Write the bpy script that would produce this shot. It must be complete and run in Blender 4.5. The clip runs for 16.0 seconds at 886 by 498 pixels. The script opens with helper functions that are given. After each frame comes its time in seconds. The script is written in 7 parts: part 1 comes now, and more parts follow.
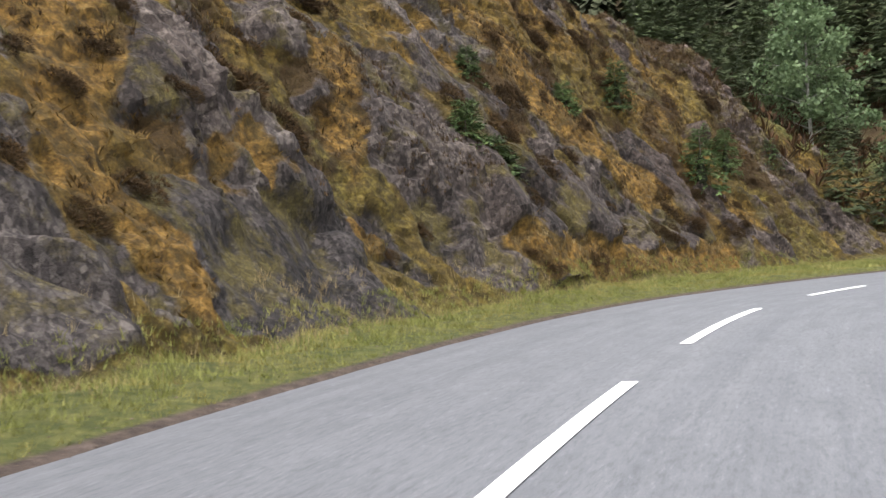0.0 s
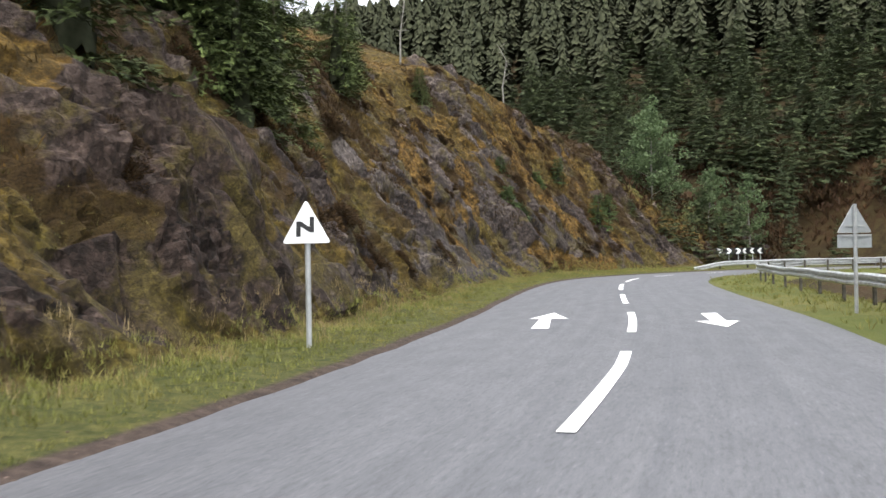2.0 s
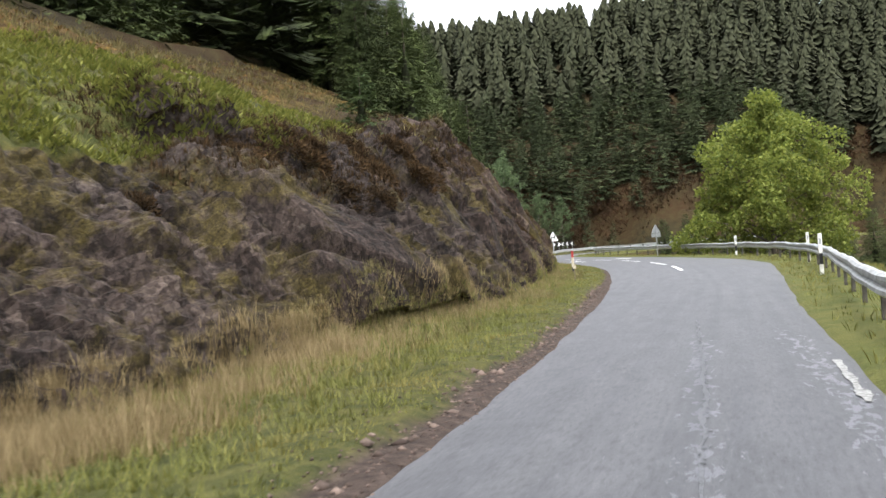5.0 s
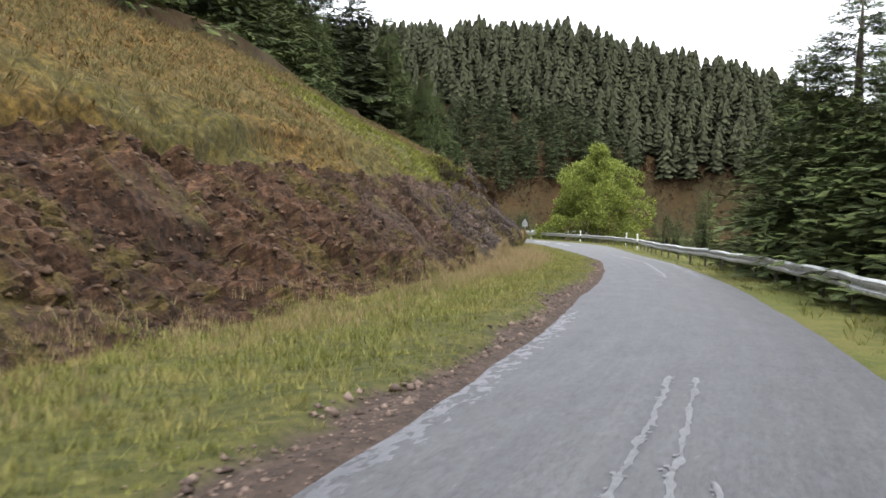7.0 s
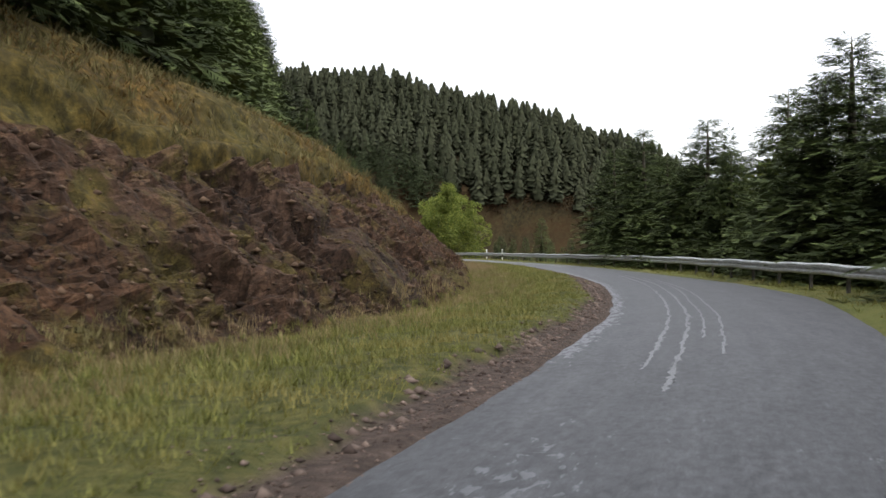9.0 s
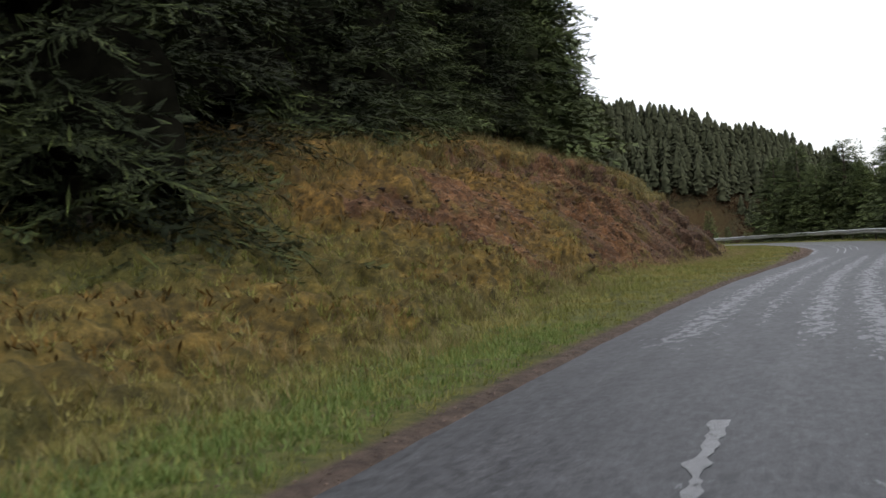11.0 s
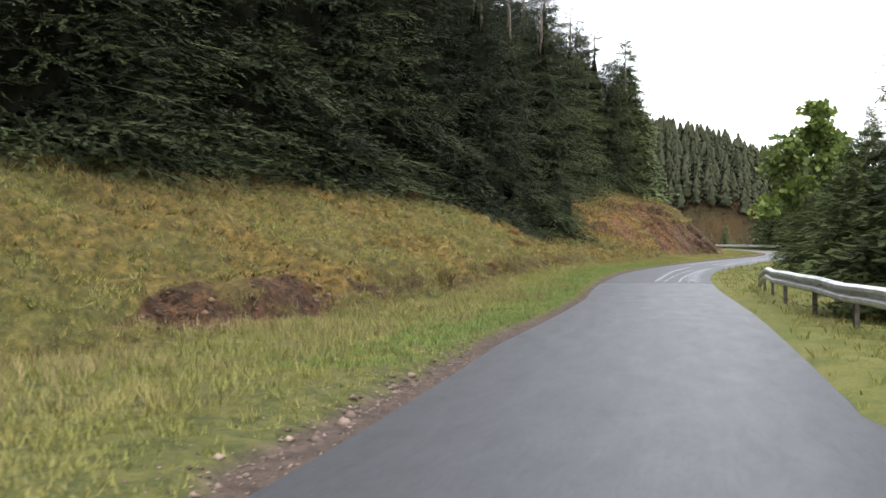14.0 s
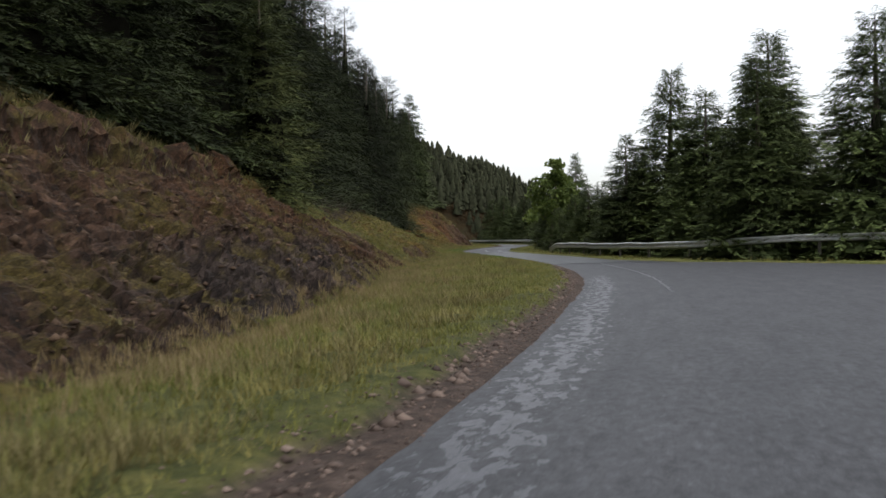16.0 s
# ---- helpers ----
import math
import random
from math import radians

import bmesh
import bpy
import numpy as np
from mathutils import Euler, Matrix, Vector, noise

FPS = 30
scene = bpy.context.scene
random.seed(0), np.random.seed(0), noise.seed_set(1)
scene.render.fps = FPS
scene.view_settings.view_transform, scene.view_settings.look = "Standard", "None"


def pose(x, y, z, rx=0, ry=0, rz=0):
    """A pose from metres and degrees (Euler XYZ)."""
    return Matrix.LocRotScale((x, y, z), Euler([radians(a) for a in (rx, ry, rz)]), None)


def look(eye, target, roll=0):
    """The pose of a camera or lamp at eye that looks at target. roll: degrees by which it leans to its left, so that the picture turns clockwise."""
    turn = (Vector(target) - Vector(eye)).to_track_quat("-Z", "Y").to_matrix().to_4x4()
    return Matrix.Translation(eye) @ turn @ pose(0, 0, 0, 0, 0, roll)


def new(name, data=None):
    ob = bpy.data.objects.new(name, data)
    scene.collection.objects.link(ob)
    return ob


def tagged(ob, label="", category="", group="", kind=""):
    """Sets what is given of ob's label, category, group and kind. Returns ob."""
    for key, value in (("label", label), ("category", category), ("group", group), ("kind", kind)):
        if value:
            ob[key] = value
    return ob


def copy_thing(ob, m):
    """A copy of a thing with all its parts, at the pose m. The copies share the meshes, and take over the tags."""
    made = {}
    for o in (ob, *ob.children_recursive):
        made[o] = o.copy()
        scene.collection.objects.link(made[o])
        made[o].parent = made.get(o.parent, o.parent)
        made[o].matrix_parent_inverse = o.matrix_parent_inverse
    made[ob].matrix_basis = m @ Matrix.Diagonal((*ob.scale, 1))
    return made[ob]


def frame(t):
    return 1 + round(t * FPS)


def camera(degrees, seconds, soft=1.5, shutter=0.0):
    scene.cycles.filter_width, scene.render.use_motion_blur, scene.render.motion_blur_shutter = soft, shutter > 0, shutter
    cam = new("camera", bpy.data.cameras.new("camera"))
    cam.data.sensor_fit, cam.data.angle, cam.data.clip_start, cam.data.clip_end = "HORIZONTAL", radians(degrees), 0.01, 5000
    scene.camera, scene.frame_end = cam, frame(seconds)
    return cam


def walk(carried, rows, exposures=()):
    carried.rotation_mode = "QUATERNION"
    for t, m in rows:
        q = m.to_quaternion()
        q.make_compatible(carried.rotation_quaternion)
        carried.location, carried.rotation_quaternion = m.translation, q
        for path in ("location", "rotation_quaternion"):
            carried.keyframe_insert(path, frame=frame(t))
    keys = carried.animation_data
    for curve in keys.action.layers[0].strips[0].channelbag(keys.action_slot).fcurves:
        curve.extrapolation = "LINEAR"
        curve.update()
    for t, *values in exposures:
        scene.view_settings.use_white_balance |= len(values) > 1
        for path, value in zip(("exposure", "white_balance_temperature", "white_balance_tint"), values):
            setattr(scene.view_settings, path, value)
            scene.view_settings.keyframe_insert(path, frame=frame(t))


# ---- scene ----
cam = camera(49.3, 16.0, soft=1.5, shutter=0.06)
PATH = [
    (0, (0.432, 2.827, 1.22), (0.371, 4.826, 1.233), -3.3),
    (0.5, (-1.777, -4.248, 1.181), (-1.862, -2.25, 1.191), -4.2),
    (1, (-4.287, -11.655, 1.247), (-4.3, -9.655, 1.258), -2.7),
    (1.5, (-7.218, -19.22, 1.292), (-7.104, -17.223, 1.306), -1.8),
    (2, (-10.679, -26.48, 1.313), (-10.412, -24.498, 1.326), -1.0),
    (2.5, (-14.88, -33.727, 1.351), (-14.448, -31.774, 1.358), -0.4),
    (3, (-19.569, -40.637, 1.359), (-19.018, -38.715, 1.362), -0.7),
    (3.5, (-24.528, -47.252, 1.316), (-23.862, -45.366, 1.34), -0.5),
    (4, (-29.584, -53.57, 1.217), (-28.859, -51.706, 1.238), -3.1),
    (4.5, (-34.504, -59.543, 1.187), (-33.765, -57.686, 1.259), -3.8),
    (5, (-39.659, -65.76, 1.326), (-38.902, -63.909, 1.332), -4.0),
    (5.2, (-41.8, -68.257, 1.414), (-41.029, -66.411, 1.406), -3.7),
    (5.7, (-47.948, -74.891, 1.417), (-47.121, -73.07, 1.402), -2.9),
    (6.2, (-55.39, -81.846, 1.422), (-54.458, -80.077, 1.392), -1.0),
    (6.7, (-63.256, -88.37, 1.428), (-62.199, -86.673, 1.382), 1.0),
    (7.3, (-72.028, -94.571, 1.431), (-70.832, -92.969, 1.377), 2.1),
    (7.5, (-74.587, -96.259, 1.364), (-73.349, -94.689, 1.317), 1.9),
    (8, (-81.302, -100.307, 1.191), (-79.969, -98.816, 1.169), 0.8),
    (8.2, (-84.182, -101.857, 1.097), (-82.817, -100.395, 1.093), 0.6),
    (8.7, (-91.242, -105.626, 1.153), (-89.806, -104.234, 1.151), 0.1),
    (9.2, (-98.564, -109.107, 1.279), (-97.093, -107.752, 1.28), -1.1),
    (9.7, (-105.927, -112.552, 1.411), (-104.459, -111.193, 1.417), -2.3),
    (10.3, (-114.5, -117.0, 1.488), (-113.098, -115.574, 1.497), -3.0),
    (10.5, (-117.343, -118.483, 1.343), (-115.976, -117.023, 1.347), -3.4),
    (11, (-124.198, -122.545, 1.12), (-122.924, -121.003, 1.137), -4.7),
    (11.5, (-130.275, -126.762, 1.156), (-129.111, -125.135, 1.17), -3.2),
    (12, (-136.032, -131.229, 1.216), (-134.959, -129.541, 1.229), -2.5),
    (12.5, (-141.928, -136.122, 1.169), (-140.928, -134.389, 1.189), -3.1),
    (13, (-147.597, -141.06, 1.187), (-146.578, -139.339, 1.212), -4.7),
    (13.5, (-153.941, -146.373, 1.35), (-152.837, -144.705, 1.354), -3.4),
    (14, (-160.6, -150.965, 1.41), (-159.369, -149.388, 1.395), -0.3),
    (14.5, (-167.913, -155.271, 1.373), (-166.569, -153.79, 1.345), 1.1),
    (15, (-175.909, -159.029, 1.353), (-174.44, -157.672, 1.325), 1.0),
    (15.5, (-184.718, -162.491, 1.276), (-183.15, -161.25, 1.258), 0.0),
    (16, (-194.574, -165.675, 1.117), (-192.923, -164.547, 1.096), -1.2),
]
walk(cam, [(t, look(eye, target, roll)) for t, eye, target, roll in PATH],
     exposures=[(0.0, 2.22), (1.0, 2.08), (2.5, 1.92), (4.0, 1.9), (5.0, 2.0), (7.5, 2.02), (8.2, 1.72), (10.3, 1.05), (11.0, 1.1), (12.5, 2.0), (13.5, 2.25), (14.5, 1.95), (15.5, 1.15), (16.0, 0.8)])

# ---- sky and light: an even, bright overcast ----
world = bpy.data.worlds.new("overcast")
scene.world = world
world.use_nodes = True
_wn = world.node_tree
_wn.nodes.clear()
_sky = _wn.nodes.new("ShaderNodeTexSky")
_sky.sky_type, _sky.sun_disc = "NISHITA", False
_sky.sun_elevation, _sky.sun_rotation = radians(66), radians(190)
_sky.air_density, _sky.dust_density = 1.0, 2.0
_hsv = _wn.nodes.new("ShaderNodeHueSaturation")
_hsv.inputs["Saturation"].default_value = 0.22
_bg = _wn.nodes.new("ShaderNodeBackground")
_bg.inputs["Strength"].default_value = 0.15
_out = _wn.nodes.new("ShaderNodeOutputWorld")
_wn.links.new(_sky.outputs[0], _hsv.inputs["Color"])
_wn.links.new(_hsv.outputs[0], _bg.inputs[0])
_wn.links.new(_bg.outputs[0], _out.inputs[0])
_sun = new("sun", bpy.data.lights.new("sun", "SUN"))
_sun.data.energy, _sun.data.angle, _sun.data.color = 0.6, radians(40), (1.0, 0.97, 0.92)
_sun.matrix_world = pose(0, 0, 80, 24, 0, -10)

# ---- materials ----


def mat(name, rough=0.9, spec=0.3):
    m = bpy.data.materials.new(name)
    m.use_nodes = True
    b = m.node_tree.nodes["Principled BSDF"]
    b.inputs["Roughness"].default_value = rough
    b.inputs["Specular IOR Level"].default_value = spec
    return m, m.node_tree, b


def node(nt, kind, **kw):
    n = nt.nodes.new(kind)
    for k, v in kw.items():
        n.inputs[k].default_value = v
    return n


def noise_tex(nt, scale, detail=4.0, rough=0.6, vec=None, dist=0.0):
    n = node(nt, "ShaderNodeTexNoise", Scale=scale, Detail=detail, Roughness=rough, Distortion=dist)
    if vec is not None:
        nt.links.new(vec, n.inputs["Vector"])
    return n.outputs["Fac"]


def ramp(nt, fac, stops):
    r = nt.nodes.new("ShaderNodeValToRGB")
    els = r.color_ramp.elements
    while len(els) < len(stops):
        els.new(0.5)
    for e, (p, c) in zip(els, stops):
        e.position, e.color = p, (*c, 1) if len(c) == 3 else c
    nt.links.new(fac, r.inputs[0])
    return r.outputs[0]


def mix(nt, fac, a, b, blend="MIX"):
    m = nt.nodes.new("ShaderNodeMix")
    m.data_type, m.blend_type = "RGBA", blend
    for sock, v in ((m.inputs[0], fac), (m.inputs[6], a), (m.inputs[7], b)):
        if isinstance(v, (int, float)):
            sock.default_value = v
        elif isinstance(v, tuple):
            sock.default_value = (*v, 1)
        else:
            nt.links.new(v, sock)
    return m.outputs[2]


def coords(nt, kind="Object"):
    return nt.nodes.new("ShaderNodeTexCoord").outputs[kind]


def attr(nt, name):
    a = nt.nodes.new("ShaderNodeAttribute")
    a.attribute_name = name
    return a


def bump(nt, b, height, strength=0.4, dist=0.02):
    n = node(nt, "ShaderNodeBump", Strength=strength, Distance=dist)
    nt.links.new(height, n.inputs["Height"])
    nt.links.new(n.outputs[0], b.inputs["Normal"])


def simple(name, col, rough=0.6, spec=0.3, metal=0.0, vary=0.12, scale=6.0, bumpy=0.0):
    """One base colour with wear at two scales."""
    m, nt, b = mat(name, rough, spec)
    v = coords(nt)
    f1, f2 = noise_tex(nt, scale, 5, vec=v), noise_tex(nt, scale * 9, 3, vec=v)
    dark = tuple(c * (1 - 2 * vary) for c in col)
    light = tuple(min(1, c * (1 + vary)) for c in col)
    c1 = ramp(nt, f1, [(0.3, dark), (0.65, light)])
    c2 = mix(nt, ramp(nt, f2, [(0.45, (0, 0, 0)), (0.75, (0.5, 0.5, 0.5))]), c1, dark)
    nt.links.new(c2, b.inputs["Base Color"])
    b.inputs["Metallic"].default_value = metal
    if bumpy:
        bump(nt, b, f2, bumpy, 0.01)
    return m


def leafy(name, dark, light, rough=0.75, trans=0.0, tip=None, needles=False, dry=None, plant_tones=(0.75, 1.3)):
    """Foliage or loose stones: tone by piece, by clump and by plant."""
    m, nt, b = mat(name, rough, 0.25)
    geo = nt.nodes.new("ShaderNodeNewGeometry")
    info = nt.nodes.new("ShaderNodeObjectInfo")
    c = ramp(nt, geo.outputs["Random Per Island"], [(0.0, dark), (1.0, light)])
    hue = node(nt, "ShaderNodeHueSaturation", Saturation=1.0)
    rng = node(nt, "ShaderNodeMapRange")
    rng.inputs["To Min"].default_value, rng.inputs["To Max"].default_value = plant_tones
    nt.links.new(info.outputs["Random"], rng.inputs["Value"])
    nt.links.new(rng.outputs[0], hue.inputs["Value"])
    if tip:
        a = attr(nt, "tip")
        c = mix(nt, a.outputs["Fac"], c, tip)
    if dry:
        swathe = noise_tex(nt, 0.7, 5, 0.6, vec=coords(nt))
        c = mix(nt, ramp(nt, swathe, [(0.48, (0, 0, 0)), (0.62, (0.8, 0.8, 0.8))]), c, dry)
    big = noise_tex(nt, 0.35, 3, vec=coords(nt))
    c = mix(nt, ramp(nt, big, [(0.35, (0, 0, 0)), (0.7, (0.45, 0.45, 0.45))]), c, dark)
    nt.links.new(c, hue.inputs["Color"])
    nt.links.new(hue.outputs[0], b.inputs["Base Color"])
    if trans:
        t = nt.nodes.new("ShaderNodeBsdfTranslucent")
        nt.links.new(hue.outputs[0], t.inputs["Color"])
        ms = node(nt, "ShaderNodeMixShader", Fac=trans)
        nt.links.new(b.outputs[0], ms.inputs[1])
        nt.links.new(t.outputs[0], ms.inputs[2])
        nt.links.new(ms.outputs[0], nt.nodes["Material Output"].inputs["Surface"])
    if needles:
        # a spray is a stem with slanting needles and gaps between them

        def calc(op, a, c, third=None):
            n = nt.nodes.new("ShaderNodeMath")
            n.operation = op
            for sock, v in zip(n.inputs, (a, c, third)):
                if isinstance(v, (int, float)):
                    sock.default_value = v
                elif v is not None:
                    nt.links.new(v, sock)
            return n.outputs[0]

        sep = nt.nodes.new("ShaderNodeSeparateXYZ")
        nt.links.new(coords(nt, "UV"), sep.inputs[0])
        side = calc("ABSOLUTE", calc("SUBTRACT", sep.outputs[1], 0.5), 0.0)
        comb = calc("FRACT", calc("SUBTRACT", calc("MULTIPLY", sep.outputs[0], 8.0), calc("MULTIPLY", side, 5.0)), 0.0)
        solid = calc("MAXIMUM", calc("LESS_THAN", comb, 0.58), calc("LESS_THAN", side, 0.07))
        gap = nt.nodes.new("ShaderNodeBsdfTransparent")
        ms = nt.nodes.new("ShaderNodeMixShader")
        nt.links.new(solid, ms.inputs["Fac"])
        nt.links.new(gap.outputs[0], ms.inputs[1])
        nt.links.new(b.outputs[0], ms.inputs[2])
        nt.links.new(ms.outputs[0], nt.nodes["Material Output"].inputs["Surface"])
    return m


def asphalt(name, lo, hi, rough=0.62, aged=False):
    """Chippings with worn, smoother patches (UV: metres along, metres across; the share comes from the mesh)."""
    m, nt, b = mat(name, rough, 0.35)
    uv, ob = coords(nt, "UV"), coords(nt)

    def stretched(along, across, detail=5, dist=0.0):
        mp = nt.nodes.new("ShaderNodeMapping")
        mp.inputs["Scale"].default_value = (along, across, 1)
        nt.links.new(uv, mp.inputs["Vector"])
        return noise_tex(nt, 1.0, detail, 0.68, vec=mp.outputs[0], dist=dist)

    streak, mottle, flecks = stretched(0.07, 4.5, 6), stretched(0.8, 2.6, 6, 0.3), stretched(5.0, 24.0, 4)
    grit = noise_tex(nt, 60, 3, 0.75, vec=ob)
    c = ramp(nt, streak, [(0.3, lo), (0.7, hi)])
    c = mix(nt, ramp(nt, mottle, [(0.42, (0, 0, 0)), (0.66, (0.26, 0.26, 0.26))]), c, tuple(v * 0.65 for v in lo))
    c = mix(nt, ramp(nt, flecks, [(0.36, (0.5, 0.5, 0.5)), (0.5, (0, 0, 0))]), c, tuple(v * 0.5 for v in lo))
    c = mix(nt, ramp(nt, flecks, [(0.58, (0, 0, 0)), (0.72, (0.45, 0.45, 0.45))]), c, tuple(min(1, v * 1.7) for v in hi))
    c = mix(nt, ramp(nt, grit, [(0.35, (0.4, 0.4, 0.4)), (0.6, (0, 0, 0))]), c, tuple(v * 0.45 for v in lo))
    rgh = ramp(nt, mottle, [(0.3, (rough - 0.03,) * 3), (0.7, (rough + 0.05,) * 3)])
    if aged:
        c = mix(nt, attr(nt, "age").outputs["Fac"], c, mix(nt, 1.0, c, (0.39, 0.4, 0.42), "MULTIPLY"))
        lumps = stretched(6.0, 11.0, 4, 0.3)
        coarse = mix(nt, ramp(nt, lumps, [(0.38, (0.75, 0.75, 0.75)), (0.5, (0, 0, 0))]), c, mix(nt, 1.0, c, (0.45, 0.45, 0.46), "MULTIPLY"))
        coarse = mix(nt, ramp(nt, lumps, [(0.53, (0, 0, 0)), (0.64, (0.7, 0.7, 0.7))]), coarse, mix(nt, 1.0, c, (1.5, 1.5, 1.52), "MULTIPLY"))
        c = mix(nt, ramp(nt, attr(nt, "age").outputs["Fac"], [(0.5, (0, 0, 0)), (1.0, (1, 1, 1))]), c, coarse)
        edge = nt.nodes.new("ShaderNodeMath")
        edge.operation = "ADD"
        frag = ramp(nt, stretched(3.2, 8.0, 6, 0.4), [(0.3, (0, 0, 0)), (0.7, (1, 1, 1))])
        nt.links.new(attr(nt, "worn").outputs["Fac"], edge.inputs[0])
        nt.links.new(frag, edge.inputs[1])
        half = nt.nodes.new("ShaderNodeMath")
        half.operation, half.inputs[1].default_value = "MULTIPLY", 0.5
        nt.links.new(edge.outputs[0], half.inputs[0])
        worn = ramp(nt, half.outputs[0], [(0.5, (0, 0, 0)), (0.545, (0.8, 0.8, 0.8))])
        c = mix(nt, worn, c, mix(nt, 1.0, c, (1.3, 1.29, 1.37), "MULTIPLY"))
        rgh = mix(nt, worn, rgh, (0.36, 0.36, 0.36))
    nt.links.new(c, b.inputs["Base Color"])
    nt.links.new(rgh, b.inputs["Roughness"])
    bump(nt, b, mix(nt, 0.5, grit, flecks), 0.3, 0.006)
    return m


def bank_material():
    """Rock, soil, moss and grass on the cutting; the shares come from the mesh (rock, red, straw)."""
    m, nt, b = mat("bank_cover", 0.92, 0.2)
    v = coords(nt)
    rock_a, red_a, straw_a = (attr(nt, n).outputs["Fac"] for n in ("rock", "red", "straw"))
    n1, n2, n3 = noise_tex(nt, 0.8, 6, 0.7, vec=v), noise_tex(nt, 5, 6, 0.7, vec=v), noise_tex(nt, 26, 4, 0.7, vec=v)
    # bedrock: purple-grey with pale faces and dark joints
    tone = attr(nt, "tone").outputs["Fac"]
    mu = nt.nodes.new("ShaderNodeMapping")
    mu.inputs["Scale"].default_value = (1.0, 1.0, 0.6)
    nt.links.new(v, mu.inputs["Vector"])
    flake = []
    for sc in (2.0, 6.0, 14.0):
        vo = node(nt, "ShaderNodeTexVoronoi", Scale=sc, Randomness=1.0)
        nt.links.new(mu.outputs[0], vo.inputs["Vector"])
        sep = nt.nodes.new("ShaderNodeSeparateColor")
        nt.links.new(vo.outputs["Color"], sep.inputs[0])
        flake.append(sep.outputs[0])
    joint = node(nt, "ShaderNodeTexVoronoi", Scale=3.1)
    joint.feature = "DISTANCE_TO_EDGE"
    nt.links.new(mu.outputs[0], joint.inputs["Vector"])
    fl = mix(nt, 0.5, mix(nt, 0.5, flake[0], flake[1]), flake[2])
    tone = mix(nt, 0.42, tone, ramp(nt, fl, [(0.2, (0, 0, 0)), (0.8, (1, 1, 1))]))
    rock = ramp(nt, tone, [(0.14, (0.011, 0.0097, 0.0096)), (0.4, (0.035, 0.0305, 0.0305)), (0.62, (0.074, 0.065, 0.0625)), (0.88, (0.165, 0.147, 0.136))])
    brown = ramp(nt, tone, [(0.1, (0.013, 0.0068, 0.0036)), (0.4, (0.047, 0.0225, 0.01)), (0.65, (0.083, 0.0395, 0.017)), (0.95, (0.145, 0.074, 0.034))])
    rock = mix(nt, red_a, rock, brown)
    rock = mix(nt, ramp(nt, n3, [(0.32, (0.45, 0.45, 0.45)), (0.44, (0, 0, 0))]), rock, (0.013, 0.0105, 0.0095))
    rock = mix(nt, ramp(nt, n2, [(0.58, (0, 0, 0)), (0.68, (0.4, 0.4, 0.4))]), rock, mix(nt, red_a, (0.17, 0.15, 0.138), (0.1, 0.06, 0.034)))
    rock = mix(nt, ramp(nt, n1, [(0.5, (0, 0, 0)), (0.6, (0.75, 0.75, 0.75))]), rock, ramp(nt, n3, [(0.3, (0.022, 0.019, 0.006)), (0.65, (0.115, 0.09, 0.024))]))
    rock = mix(nt, ramp(nt, joint.outputs["Distance"], [(0.0, (0.5, 0.5, 0.5)), (0.035, (0, 0, 0))]), rock, (0.012, 0.0095, 0.008))
    # broken stones of many tones
    grit = node(nt, "ShaderNodeTexVoronoi", Scale=8.0, Randomness=1.0)
    nt.links.new(v, grit.inputs["Vector"])
    gsep = nt.nodes.new("ShaderNodeSeparateColor")
    nt.links.new(grit.outputs["Color"], gsep.inputs[0])
    rock = mix(nt, 1.0, rock, ramp(nt, gsep.outputs[0], [(0.0, (0.72, 0.71, 0.7)), (0.5, (0.96, 0.94, 0.92)), (1.0, (1.3, 1.28, 1.24))]), "MULTIPLY")
    chink = node(nt, "ShaderNodeTexVoronoi", Scale=8.0)
    chink.feature = "DISTANCE_TO_EDGE"
    nt.links.new(v, chink.inputs["Vector"])
    rock = mix(nt, ramp(nt, chink.outputs["Distance"], [(0.0, (0.3, 0.3, 0.3)), (0.06, (0, 0, 0))]), rock, (0.01, 0.0075, 0.006))
    # cover: moss and grass from olive to straw
    green = ramp(nt, n2, [(0.32, (0.011, 0.0082, 0.0032)), (0.45, (0.044, 0.0335, 0.0088)), (0.58, (0.112, 0.086, 0.019)), (0.7, (0.2, 0.16, 0.042))])
    straw = ramp(nt, n2, [(0.32, (0.021, 0.0118, 0.0052)), (0.45, (0.076, 0.043, 0.0115)), (0.58, (0.18, 0.1, 0.023)), (0.72, (0.29, 0.185, 0.055))])
    cover = mix(nt, straw_a, green, straw)
    clots = noise_tex(nt, 2.2, 5, 0.65, vec=v)
    cover = mix(nt, ramp(nt, clots, [(0.46, (0, 0, 0)), (0.62, (0.75, 0.75, 0.75))]), cover, ramp(nt, n3, [(0.3, (0.02, 0.013, 0.005)), (0.65, (0.075, 0.05, 0.015))]))
    cover = mix(nt, ramp(nt, n3, [(0.32, (0.6, 0.6, 0.6)), (0.55, (0, 0, 0))]), cover, (0.0234, 0.0195, 0.0078))
    turf = ramp(nt, n2, [(0.25, (0.024, 0.028, 0.008)), (0.45, (0.056, 0.063, 0.017)), (0.62, (0.095, 0.095, 0.029)), (0.8, (0.15, 0.136, 0.05))])
    turf = mix(nt, mix(nt, 0.2, straw_a, (0, 0, 0)), turf, straw)
    cover = mix(nt, attr(nt, "turf").outputs["Fac"], cover, turf)
    cover = mix(nt, attr(nt, "heath_and_dark").outputs["Fac"], cover, ramp(nt, n3, [(0.3, (0.01, 0.0066, 0.003)), (0.65, (0.05, 0.029, 0.0115))]))
